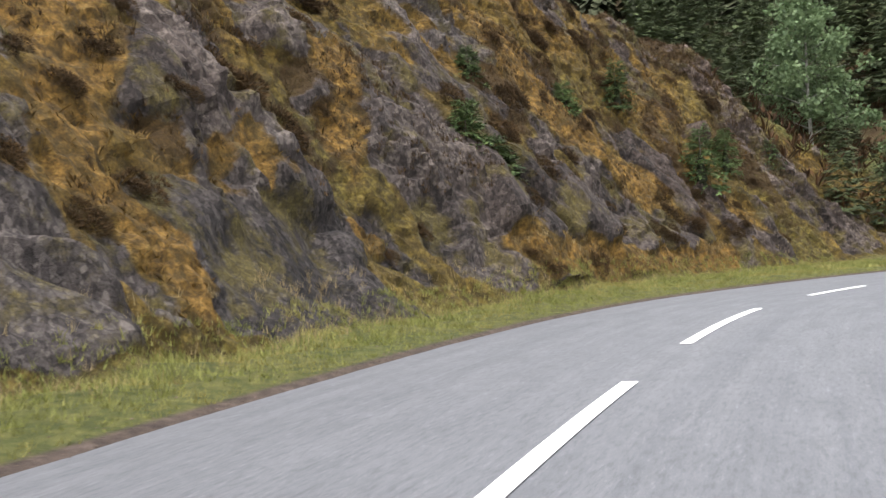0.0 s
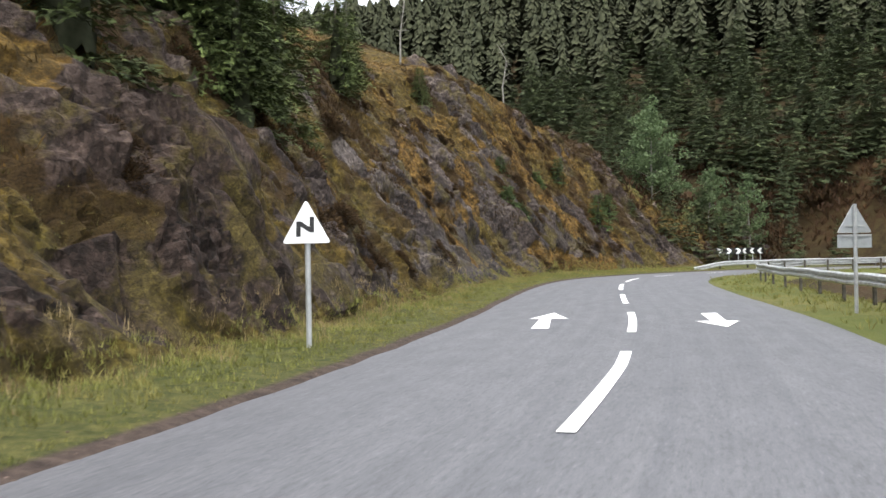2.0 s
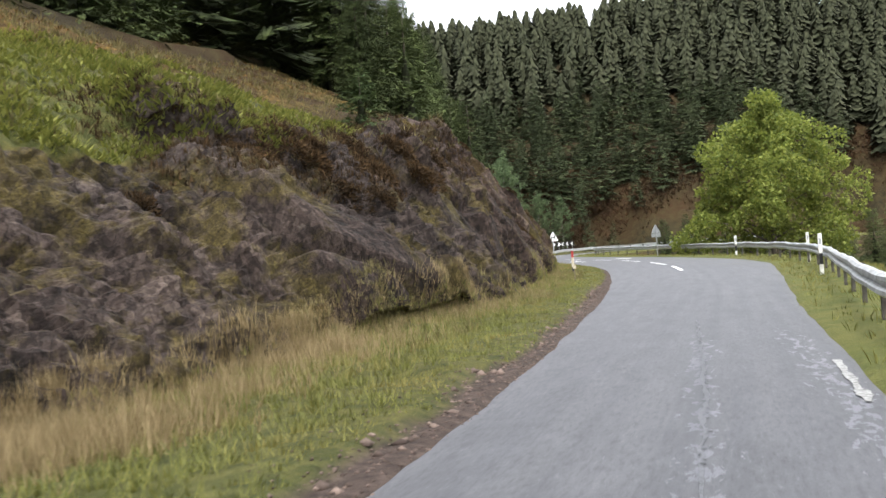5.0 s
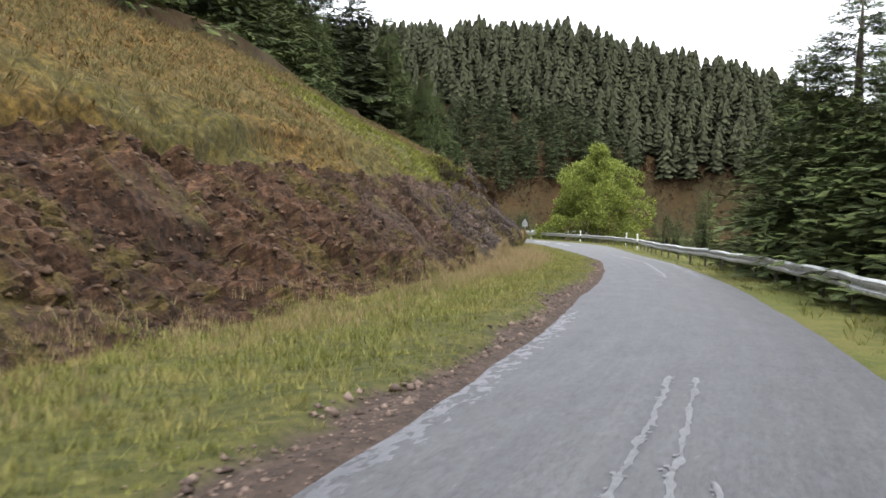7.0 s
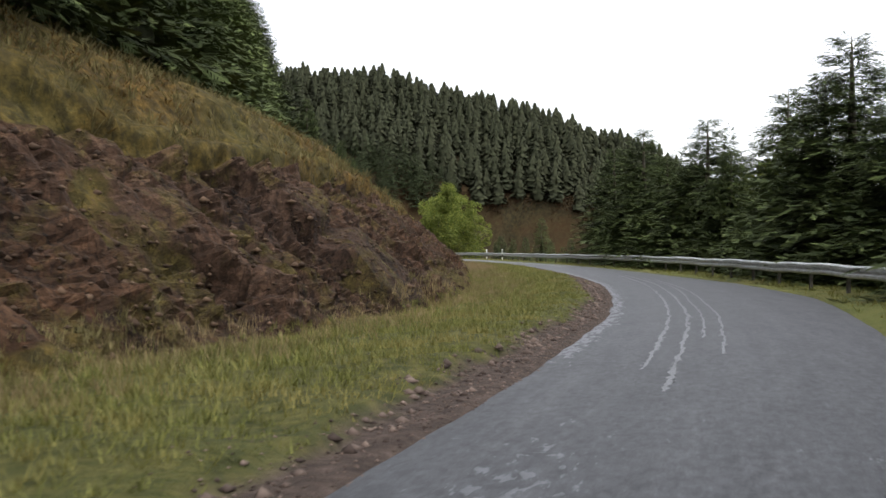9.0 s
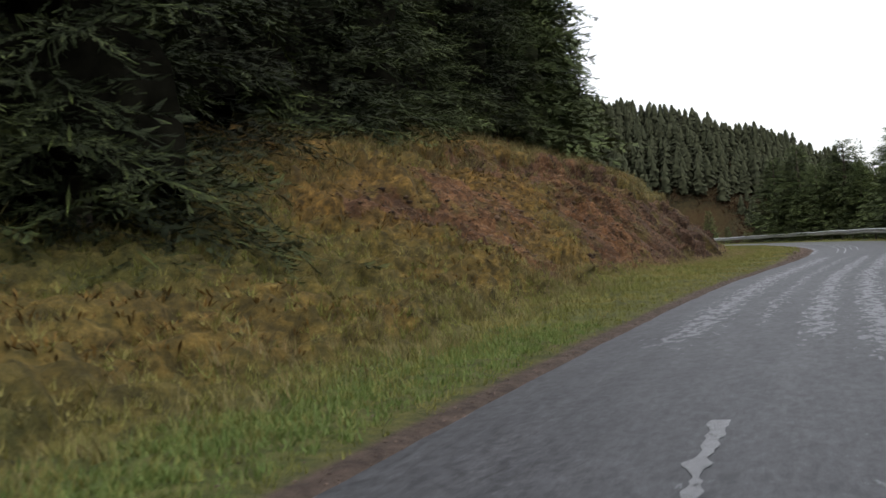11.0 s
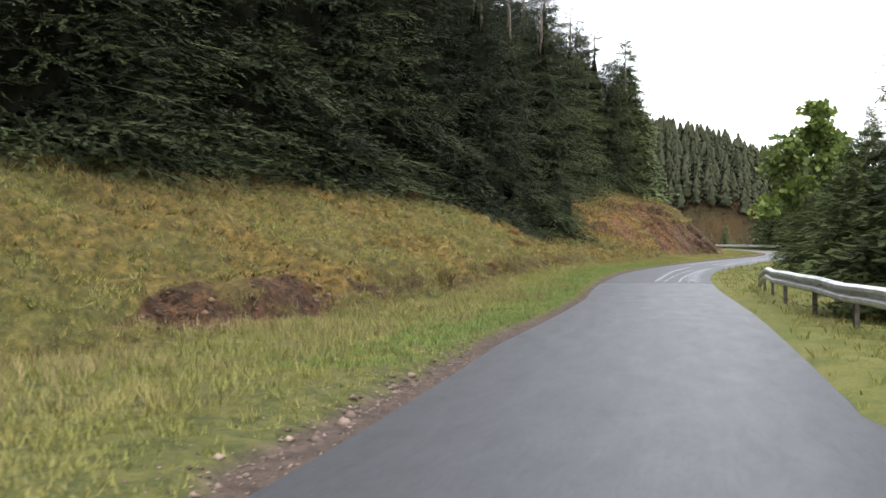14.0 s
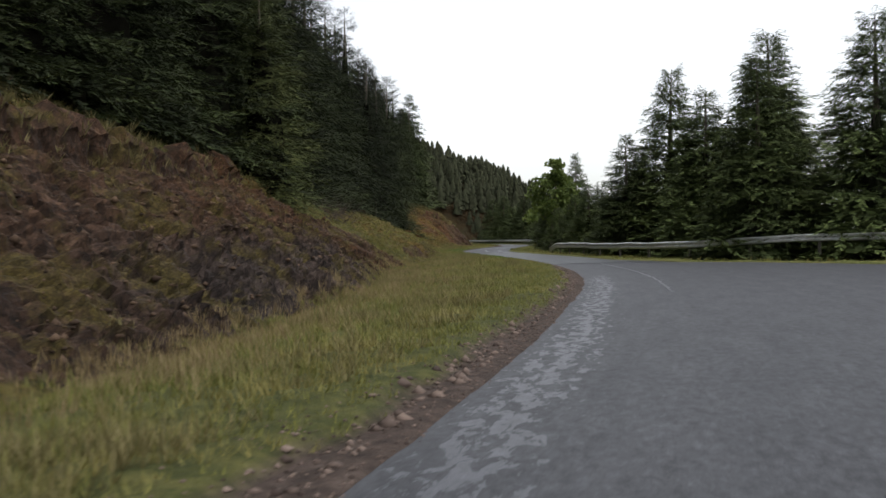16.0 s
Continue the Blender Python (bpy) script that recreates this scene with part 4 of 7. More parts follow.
# ---- marks on the road ----
for k, (t0, t1) in enumerate([(2.31, 2.7), (1.76, 2.16), (1.2, 1.6), (0.55, 1.03), (0.02, 0.33), (-0.3, -0.09), (-0.62, -0.4), (-1.0, -0.76), (-1.42, -1.2), (-1.86, -1.64)]):
    ribbon("centre_dash", t0, t1, [(-2, -3.42), (1.0, -3.44), (1.3, -3.4), (1.9, -3.02), (2.7, -2.74)], 0.15, M_PAINT, ROAD, z=0.012, step=0.1)


def flat_mark(name, outline, parent, material, z=0.006):
    bm = bmesh.new()
    bm.faces.new([bm.verts.new((x, y, z)) for x, y in outline])
    bmesh.ops.triangulate(bm, faces=bm.faces[:])
    ob = part(name, bm, material, parent)
    if ob.data.polygons[0].normal.z < 0:
        ob.data.flip_normals()
    return ob


flat_mark("deflection_arrow", [(-6.92, -9.95), (-6.63, -10.05), (-5.98, -7.62), (-5.66, -7.72), (-5.44, -5.75), (-6.4, -7.48), (-6.2, -7.55)], ROAD, M_PAINT)
flat_mark("deflection_arrow", [(-2.66, -7.15), (-2.3, -7.12), (-3.08, -9.38), (-2.86, -9.46), (-3.68, -10.78), (-3.64, -9.25), (-3.36, -9.32)], ROAD, M_PAINT)


def resurfaced(t0, t1, inset):
    """A newer, darker sheet of asphalt over the whole width."""
    s, p, l, t, el, er, _ = along(t0, t1, 0.4)
    u = np.linspace(0, 1, 15)
    a, b = er + inset, el - inset
    off = a[:, None] + (b - a)[:, None] * u
    xy = p[:, None, :] + l[:, None, :] * off[..., None]
    z = 0.03 * (1 - (2 * (off - er[:, None]) / (el - er)[:, None] - 1) ** 2) - 0.03 + 0.014
    me = mesh_from("asphalt_patch", np.concatenate([xy, z[..., None]], 2).reshape(-1, 3), grid_faces(len(s), 15), M_PATCH, True)
    set_uv(me, np.stack([np.repeat(s, 15), off.ravel()], 1))
    ob = new("asphalt_patch", me)
    ob.parent = ROAD
    tagged(ob, "darker smooth asphalt patch")


resurfaced(11.9, 13.84, 0.06)


def joint(t, lo, hi, seed):
    """A dark ragged joint across the road at station t."""
    i = int(np.argmin(np.abs(TIME - t)))
    d = np.linspace(lo, hi, 40)
    off = EDGE_L[i] + d
    wave = (vnoise(np.stack([d, 0 * d, 0 * d + seed], 1), 2.2, seed, 3) - 0.5) * 0.35
    w = 0.018 + 0.05 * vnoise(np.stack([d, 0 * d + 9, 0 * d], 1), 4, seed, 2) ** 2
    along_way = np.array([-LEFT[i][1], LEFT[i][0]])
    mid = LINE[i] + LEFT[i] * off[:, None] + along_way * wave[:, None]
    z = 0.03 * (1 - (2 * (off - EDGE_R[i]) / (EDGE_L[i] - EDGE_R[i]) - 1) ** 2) - 0.03 + 0.024
    v = np.stack([np.c_[mid - along_way * w[:, None], z], np.c_[mid + along_way * w[:, None], z]], 1).reshape(-1, 3)
    f = grid_faces(40, 2)
    me = mesh_from("asphalt_joint", v, f, M_JOINT)
    if me.polygons[0].normal.z < 0:
        me.flip_normals()
    ob = new("asphalt_joint", me)
    ob.parent = ROAD
    tagged(ob)


joint(11.91, -3.6, -0.05, 3)
joint(13.83, -4.6, 0.0, 6)
# (offsets by station, width)
SEAMS = [([(6.5, -1.85), (6.8, -1.6), (7.04, -1.42), (7.43, -1.25), (7.7, -1.18), (8.4, -1.15)], 0.055), ([(6.5, -2.1), (6.78, -1.91), (7.09, -1.73), (7.28, -1.61), (7.68, -1.49), (8.5, -1.45)], 0.06),
         ([(6.7, -2.2), (6.88, -2.12), (7.23, -2.0), (7.6, -1.74), (8.2, -1.7)], 0.035), ([(6.8, -2.35), (6.96, -2.26), (7.26, -2.2), (7.65, -2.02), (8.3, -1.95)], 0.045),
         ([(10.6, -1.9), (11.44, -2.03), (11.88, -1.8)], 0.085), ([(10.9, -2.65), (11.2, -2.5), (11.54, -2.33), (11.88, -2.1)], 0.05), ([(10.9, -3.1), (11.34, -2.92), (11.65, -2.68), (11.88, -2.6)], 0.06),
         ([(13.86, -1.94), (14.1, -1.88), (15.0, -1.85)], 0.08),
         ([(4.0, -1.95), (4.6, -1.9), (5.5, -1.95)], 0.04)]


def crumbled_seam(offs, w, seed):
    """A line of small smooth scabs along the road."""
    rng = np.random.default_rng(seed)
    s, p, l, t, el, er, _ = along(offs[0][0], offs[-1][0], 0.05)
    q = np.stack([s, s * 0 + seed * 3.1, s * 0], 1)
    dense = vnoise(q, 0.45, seed, 3)
    idx = rng.choice(len(s), int((s[-1] - s[0]) * 7), p=np.clip(dense - 0.3, 0.02, 1) / np.clip(dense - 0.3, 0.02, 1).sum())
    o = el[idx] + np.interp(t[idx], *zip(*offs)) + (vnoise(q, 0.8, seed + 9, 3)[idx] - 0.5) * 0.12 + rng.normal(0, w * 0.35, len(idx))
    ahead = np.stack([-l[:, 1], l[:, 0]], 1)[idx]
    ang = np.linspace(0, 2 * np.pi, 7, endpoint=False)
    ra = rng.uniform(0.015, 0.045, len(idx))[:, None] * rng.uniform(0.6, 1.3, (len(idx), 7))
    rc = w * rng.uniform(0.15, 0.45, len(idx))[:, None] * rng.uniform(0.6, 1.3, (len(idx), 7))
    xy = (p[idx] + l[idx] * o[:, None])[:, None, :] + ahead[:, None, :] * (ra * np.cos(ang))[..., None] + l[idx][:, None, :] * (o[:, None] * 0 + rc * np.sin(ang))[..., None]
    xy = xy - l[idx][:, None, :] * 0
    z = 0.03 * (1 - (2 * (o - er[idx]) / (el - er)[idx] - 1) ** 2) - 0.03 + 0.007 + rng.uniform(0, 0.003, len(idx))
    v = np.concatenate([xy, np.repeat(z[:, None, None], 7, 1)], 2).reshape(-1, 3)
    fan = np.array([(0, j, j + 1) for j in range(1, 6)])
    f = (np.arange(len(idx))[:, None, None] * 7 + fan).reshape(-1, 3)
    geo = np.cross(v[f[:, 1]] - v[f[:, 0]], v[f[:, 2]] - v[f[:, 0]])
    f = np.where((geo[:, 2] < 0)[:, None], f[:, ::-1], f)
    ob = new("worn_seam", tri_mesh("worn_seam", (v, f), M_SEAL))
    ob.parent = ROAD
    tagged(ob, "pale crumbling seam", kind="stuff")


# what is left of the old white lines
for k, (t0, t1, o) in enumerate([(4.33, 4.54, 0.23)]):
    ribbon("edge_line", t0, t1, o, 0.09, M_OLDPAINT, ROAD, z=0.01, step=0.08, seed=k, ragged=0.5, edge="R", fine=True)
for k, (t0, t1) in enumerate([(3.91, 3.96), (3.985, 4.01), (4.1, 4.13)]):
    ribbon("faded_dash", t0, t1, -1.88, 0.1, M_OLDPAINT, ROAD, z=0.01, step=0.08, seed=k + 5, ragged=0.5, fine=True)


# ---- plants: fast triangle meshes ----


def soft_normals(v, f, lift=0.45, own=0.9):
    """Normals that lean outward from the stem, so that a crown shades as one body."""
    geo = np.cross(v[f[:, 1]] - v[f[:, 0]], v[f[:, 2]] - v[f[:, 0]])
    geo = geo / (np.linalg.norm(geo, axis=1, keepdims=True) + 1e-9)
    out = unit(np.c_[v[:, :2], np.zeros(len(v))]) * 0.85 + (0, 0, lift)
    mid = out[f].mean(1)
    geo = geo * np.where((geo * mid).sum(1) < 0, -1, 1)[:, None]
    own_n = np.zeros_like(v)
    for k in range(3):
        np.add.at(own_n, f[:, k], geo)
    return unit(out + own * unit(own_n))


def spray_uv(n, repeat=1.0):
    """Along and across for n kites."""
    return np.tile(np.array([(0, 0.5), (0.45 * repeat, 1), (repeat, 0.5), (0.45 * repeat, 0)]), (n, 1))


def tri_mesh(name, verts, material, attrs=None, normals=None, uv=None):
    """verts: (n, 3, 3) loose triangles, or (verts, tris)."""
    if isinstance(verts, tuple):
        v, f = verts
    else:
        v, f = verts.reshape(-1, 3), np.arange(verts.shape[0] * 3).reshape(-1, 3)
    if normals is not None:
        geo = np.cross(v[f[:, 1]] - v[f[:, 0]], v[f[:, 2]] - v[f[:, 0]])
        f = np.where(((geo * normals[f].mean(1)).sum(1) < 0)[:, None], f[:, ::-1], f)
    me = bpy.data.meshes.new(name)
    me.vertices.add(len(v))
    me.vertices.foreach_set("co", np.ascontiguousarray(v, np.float32).ravel())
    me.loops.add(f.size)
    me.loops.foreach_set("vertex_index", np.ascontiguousarray(f, np.int32).ravel())
    me.polygons.add(len(f))
    me.polygons.foreach_set("loop_start", np.arange(0, f.size, 3, dtype=np.int32))
    me.update(calc_edges=True)
    me.materials.append(material)
    for k, val in (attrs or {}).items():
        set_attr(me, k, val)
    if uv is not None:
        set_uv(me, uv)
    if normals is not None:
        me.normals_split_custom_set_from_vertices(np.asarray(normals, float).tolist())
    return me


def kites(base, tip, side, width, at=0.4, sag=None):
    """A folded kite a row from base to tip: 4 corners, 2 triangles. Returns (verts, tris)."""
    mid = base + (tip - base) * at
    if sag is not None:
        mid = mid + sag
    a, b = mid + side * width[:, None], mid - side * width[:, None]
    v = np.stack([base, a, tip, b], 1).reshape(-1, 3)
    k = np.arange(len(base))[:, None] * 4
    return v, np.concatenate([k + (0, 1, 2), k + (0, 2, 3)], 1).reshape(-1, 3)


def unit(v):
    return v / (np.linalg.norm(v, axis=1, keepdims=True) + 1e-9)


def joined(pieces):
    vs, fs, o = [], [], 0
    for v, f in pieces:
        vs.append(v), fs.append(f + o)
        o += len(v)
    return np.concatenate(vs), np.concatenate(fs)


def blades(pts, rng, n, height, spread, width, lean=(0, 0, 0)):
    """n bent blades at every point."""
    p = np.repeat(pts, n, 0)
    k = len(p)
    hgt = np.repeat(height, n) * rng.uniform(0.55, 1.15, k)
    ang = rng.uniform(0, 2 * np.pi, k)
    out = np.stack([np.cos(ang), np.sin(ang), 0 * ang], 1)
    base = p + out * rng.uniform(0, 0.06, k)[:, None] - np.array([0, 0, 0.03])
    tip = base + out * (hgt * rng.uniform(0.15, spread, k))[:, None] + np.array([0, 0, 1.0]) * hgt[:, None] + np.array(lean) * hgt[:, None]
    side = np.stack([-np.sin(ang), np.cos(ang), 0 * ang], 1)
    sag = np.array([0, 0, 1.0]) * (hgt * 0.12)[:, None]
    return kites(base, tip, side, width * rng.uniform(0.7, 1.3, k), 0.45, sag)


def slivers(pts, rng, n, height, spread, width):
    """n thin leaning blades at every point, one triangle each."""
    p = np.repeat(pts, n, 0)
    k = len(p)
    hgt = np.repeat(height, n) * rng.uniform(0.5, 1.2, k)
    ang, lean = rng.uniform(0, 2 * np.pi, (2, k))
    out = np.stack([np.cos(ang), np.sin(ang), 0 * ang], 1)
    base = p + np.stack([np.cos(lean), np.sin(lean), 0 * lean], 1) * rng.uniform(0, 0.09, (k, 1)) - (0, 0, 0.02)
    side = np.stack([-np.sin(ang), np.cos(ang), 0 * ang], 1) * (width * rng.uniform(0.6, 1.3, k))[:, None]
    tip = base + out * (hgt * rng.uniform(0.1, spread, k))[:, None] + (0, 0, 1.0) * hgt[:, None]
    return np.stack([base - side, base + side, tip], 1)


def stuff(name, mesh, label, category):
    return tagged(new(name, mesh), label, category, kind="stuff")


_pts, _n, _m, _rock, _red, _straw, _W, _T, _D, _tone, _turf, _soil, _grain = BANK
_rng = np.random.default_rng(7)


def pick(mask, weight, count):
    """Random points on the cutting where mask holds, scattered inside their cells."""
    idx = np.where(mask & (np.arange(len(_pts)) % _m < _m - 1) & (np.arange(len(_pts)) < (_n - 1) * _m))[0]
    w = weight[idx].astype(float)
    sel = _rng.choice(idx, count, p=w / w.sum())
    u, v = _rng.random((2, count, 1))
    a, b, c = _pts[sel], _pts[sel + 1], _pts[sel + _m]
    return a + (b - a) * u + (c - a) * v, sel


# area of a cell, so that the scatter is even
_area = np.ones(len(_pts)) * 1e-4
_cell = np.arange(len(_pts))[(np.arange(len(_pts)) % _m < _m - 1) & (np.arange(len(_pts)) < (_n - 1) * _m)]
_area[_cell] = np.linalg.norm(np.cross(_pts[_cell + 1] - _pts[_cell], _pts[_cell + _m] - _pts[_cell]), axis=1)
_seen = (_T > -1.8) & (_T < 16.2)
_tall = np.interp(_T, [-2, 3.4, 3.9, 4.2, 5.3, 5.8, 8.3, 8.8, 10, 13, 13.5, 17], [0.0, 0.22, 0.5, 1, 1, 0.16, 0.14, 0.1, 0.02, 0.04, 0.2, 0.22])

# short turf on the verge, longest away from the wheels
q, sel = pick((_W < 1.05) & (_D > 0.08) & _seen, _area * (1.004 - _soil), 62000)
hgt = 0.05 + 0.09 * smoothstep(_D[sel], 0.2, 1.6) + 0.08 * _rng.random(len(sel)) ** 2
stuff("verge_grass", tri_mesh("verge_grass", slivers(q, _rng, 8, hgt * 0.8, 1.2, 0.0065), M_GRASS), "short green grass along the road's edge", "grass")
q, sel = pick((_W < 1.0) & (_D > 0.2) & (_T > 10.2) & (_T < 13.4), _area * (1.02 - _soil) * np.exp(-((_D - 0.9) / 0.7) ** 2) * (0.2 + vnoise(_pts, 0.8, 83, 3)), 7000)
stuff("lush_grass", tri_mesh("lush_grass", slivers(q, _rng, 9, 0.05 + 0.07 * _rng.random(len(sel)), 1.1, 0.007), M_LUSH), "lush green grass along the wet road's edge", "grass")
q, sel = pick((_W > 0.2) & (_W < 1.15) & (((_T > 12.2) & (_T < 16.2)) | ((_T > 2.4) & (_T < 4.2) & (_W > 0.4)) | ((_T > 5.5) & (_T < 9.0) & (_W > 0.65)) | ((_T > 9.6) & (_T < 11.6) & (_W > 0.6))), _area * (1.02 - _soil) * np.clip(vnoise(_pts, 0.7, 87, 3) - 0.42, 0, 1) * 4, 9500)
stuff("bleached_grass", tri_mesh("bleached_grass", slivers(q, _rng, 9, 0.1 + 0.14 * _rng.random(len(sel)), 1.1, 0.007), M_BLEACHED), "bleached yellow grass among the green on the verge", "grass")
# pale seeding grass near the foot
q, sel = pick((_W > 0.35) & (_W < 1.1) & _seen, _area * _tall * smoothstep(_W, 0.35, 0.95) * (0.2 + vnoise(_pts, 0.5, 77, 2) ** 3 * 4), 15000)
stuff("straw_grass", tri_mesh("straw_grass", slivers(q, _rng, 9, 0.12 + 0.28 * _rng.random(len(sel)) * (0.4 + 0.6 * _tall[sel]), 0.8, 0.0045), M_STRAW), "tall pale straw-coloured grass by the rock's foot", "grass")
# cover on the cutting: ochre moss and olive grass tufts on the soft parts
soft = (1 - _rock) * (_W > 1.05)
q, sel = pick((soft > 0.45) & _seen & (_straw > 0.45), _area, 24000)
stuff("ochre_moss", tri_mesh("ochre_moss", blades(q, _rng, 4, 0.05 + 0.12 * _rng.random(len(sel)), 1.5, 0.015), M_MOSS), "ochre moss and dead bracken on the cutting", "moss")
q, sel = pick((soft > 0.45) & _seen & (_straw <= 0.6) & (_T < 9), _area * np.interp(_T, [2.8, 3.3, 5.2, 6], [1.8, 0.35, 0.35, 1.0]), 26000)
stuff("bank_grass", tri_mesh("bank_grass", slivers(q, _rng, 7, 0.04 + 0.09 * _rng.random(len(sel)), 1.4, 0.008), M_OLIVE), "olive grass tufts on the rock cutting", "grass")
q, sel = pick((soft > 0.45) & _seen & (_straw <= 0.75) & (_T > 9), _area * np.interp(_T, [9.8, 10.4], [0.4, 1]) * (0.15 + smoothstep(vnoise(_pts, 1.4, 237, 3), 0.4, 0.6)), 28000)
stuff("bank_grass", tri_mesh("bank_grass", slivers(q, _rng, 8, 0.06 + 0.13 * _rng.random(len(sel)), 1.5, 0.009), M_GRASS), "tussocky green and straw grass on the soft bank", "grass")
q, sel = pick((_W > np.where((_T > 5.9) & (_T < 8.3), 1.74, 1.85)) & _seen & (_T > 2.75), _area * np.where(_straw > 0.4, 1, 0.3), 14000)
stuff("hilltop_grass", tri_mesh("hilltop_grass", blades(q, _rng, 6, 0.13 + 0.2 * _rng.random(len(sel)), 0.9, 0.012), M_BLEACHED), "dry straw grass on top of the cutting", "grass")
# bright fern sheet over the crest
q, sel = pick((_W > np.interp(_T, [3.4, 4.2], [2.05, 1.78])) & (_W < 2.46) & (_T > 3.4) & (_T < 5.2), _area * (1 - smoothstep(_T, 4.7, 5.2)) * (0.1 + smoothstep(vnoise(_pts, 0.5, 201, 3), 0.36, 0.55)), 14000)
stuff("fern_cover", tri_mesh("fern_cover", blades(q, _rng, 4, 0.07 + 0.12 * _rng.random(len(sel)), 1.8, 0.028), M_FERN), "bright green low ferns over the crest", "fern")


def verge_right_points(count, lo, hi):
    s = _rng.uniform(S[np.searchsorted(TIME, -3)], S[np.searchsorted(TIME, 16.3)], count)
    i = np.searchsorted(S, s).clip(0, SN - 1)
    d = _rng.uniform(lo, hi, count)
    off = EDGE_R[i] - d
    xy = LINE[i] + LEFT[i] * off[:, None] + _rng.uniform(-0.25, 0.25, (count, 2))
    return np.c_[xy, right_height(d)]


q = verge_right_points(11000, 0.2, 4.5)
stuff("verge_grass", tri_mesh("verge_grass_right", blades(q, _rng, 5, 0.08 + 0.14 * _rng.random(len(q)), 0.8, 0.008), M_GRASS), "rough green grass under the guard rail", "grass")


def pebbles(pts, size, rng):
    """Squashed angular stones: octahedra."""
    k = len(pts)
    r = size * rng.uniform(0.5, 1.5, k)
    dirs = np.array([(1, 0, 0), (-1, 0, 0), (0, 1, 0), (0, -1, 0), (0, 0, 0.6), (0, 0, -0.6)])
    ang = rng.uniform(0, 6.28, k)
    c, s_ = np.cos(ang), np.sin(ang)
    v = dirs[None] * r[:, None, None] * rng.uniform(0.6, 1.3, (k, 6, 1))
    v = np.stack([v[..., 0] * c[:, None] - v[..., 1] * s_[:, None], v[..., 0] * s_[:, None] + v[..., 1] * c[:, None], v[..., 2]], -1) + pts[:, None]
    f = np.array([(0, 2, 4), (2, 1, 4), (1, 3, 4), (3, 0, 4), (2, 0, 5), (1, 2, 5), (3, 1, 5), (0, 3, 5)])
    return v.reshape(-1, 3), (np.arange(k)[:, None, None] * 6 + f).reshape(-1, 3)


_stony = np.interp(_T, [-2, 2.8, 3.4, 8.6, 9.2, 12.8, 13.4, 17], [0.12, 0.15, 1, 1, 0.3, 0.25, 1, 1])
q, sel = pick((_D < 0.75) & _seen, _area * _stony * np.exp(-_D * 2.2), 14000)
q2, sel = pick((_D < 1.0) & (_D > 0.05) & _seen & (_stony > 0.8), _area * _soil, 6000)
q = np.concatenate([q, q2])
stuff("edge_gravel", tri_mesh("edge_gravel", pebbles(q + (0, 0, 0.003), np.r_[np.full(len(q) - 6000, 0.014), 0.014 + 0.05 * _rng.random(6000) ** 4], _rng), M_STONE), "reddish gravel and stone chips along the road's edge", "gravel")
q, sel = pick((_W > 0.95) & (_W < 1.95) & (_rock > 0.4) & _seen & (_T > 5.4), _area * (0.06 + _red), 18000)
stuff("scree", tri_mesh("scree", pebbles(q, 0.025 + 0.06 * _rng.random(len(q)) ** 3, _rng), M_SCREE), "loose angular stones on the cutting", "stones")


def heather_mesh(name, seed, n=900, material=None, core=True):
    """A rounded cushion of short upright twigs over a close dark inside."""
    rng = np.random.default_rng(seed)
    lob = rng.normal(0, 0.3, (6, 3)) * (1, 1, 0.35) + (0, 0, 0.12)
    size = rng.uniform(0.26, 0.44, 6)
    ang, el = rng.uniform(0, 6.28, n), np.arcsin(rng.uniform(-0.1, 1.0, n))
    d = np.stack([np.cos(ang) * np.cos(el), np.sin(ang) * np.cos(el), np.sin(el)], 1)
    which = rng.integers(0, 6, n)
    base = lob[which] + d * size[which, None] * rng.uniform(0.7, 1.0, (n, 1))
    tip = base + unit(d + rng.normal(0, 0.35, (n, 3)) + (0, 0, 0.45)) * rng.uniform(0.06, 0.19, (n, 1))
    side = unit(np.cross(tip - base, rng.normal(0, 1, (n, 3))))
    pieces = [kites(base, tip, side, rng.uniform(0.008, 0.018, n), 0.5)]
    for c, r in zip(lob, size) if core else ():
        bm = bmesh.new()
        bmesh.ops.create_icosphere(bm, subdivisions=2, radius=float(r) * 0.8)
        v = np.array([x.co for x in bm.verts])
        pieces.append((v * rng.uniform(0.85, 1.1, (len(v), 1)) + c, np.array([[x.index for x in f.verts] for f in bm.faces])))
        bm.free()
    return tri_mesh(name, joined(pieces), material or M_HEATHER)


HEATHER = [heather_mesh("heather_bush", 50 + k, 2600, None, False) for k in range(4)]


def on_bank(t, w):
    """A point of the cutting's surface near station t and section share w."""
    i = np.argmin(np.abs(_T[::_m] - t))
    j = np.argmin(np.abs(_W[:_m] - w))
    return _pts[i * _m + j]


def bush(t, w, r, k):
    ob = new("heather_bush", HEATHER[k % 4])
    i = int(np.argmin(np.abs(TIME - t)))
    out = Vector((-LEFT[i][0] * 0.7, -LEFT[i][1] * 0.7, 0.71))
    tilt = Vector((0, 0, 1)).rotation_difference(out).to_matrix().to_4x4()
    ob.matrix_world = Matrix.Translation(Vector(on_bank(t, w)) - out * (0.16 * r)) @ tilt @ pose(0, 0, 0, 0, 0, k * 77 % 360) @ Matrix.Diagonal((r, r, r * 0.75, 1))
    tagged(ob, "dark brown heather bush on the rock cutting", "bush", "heather bushes on the cutting")


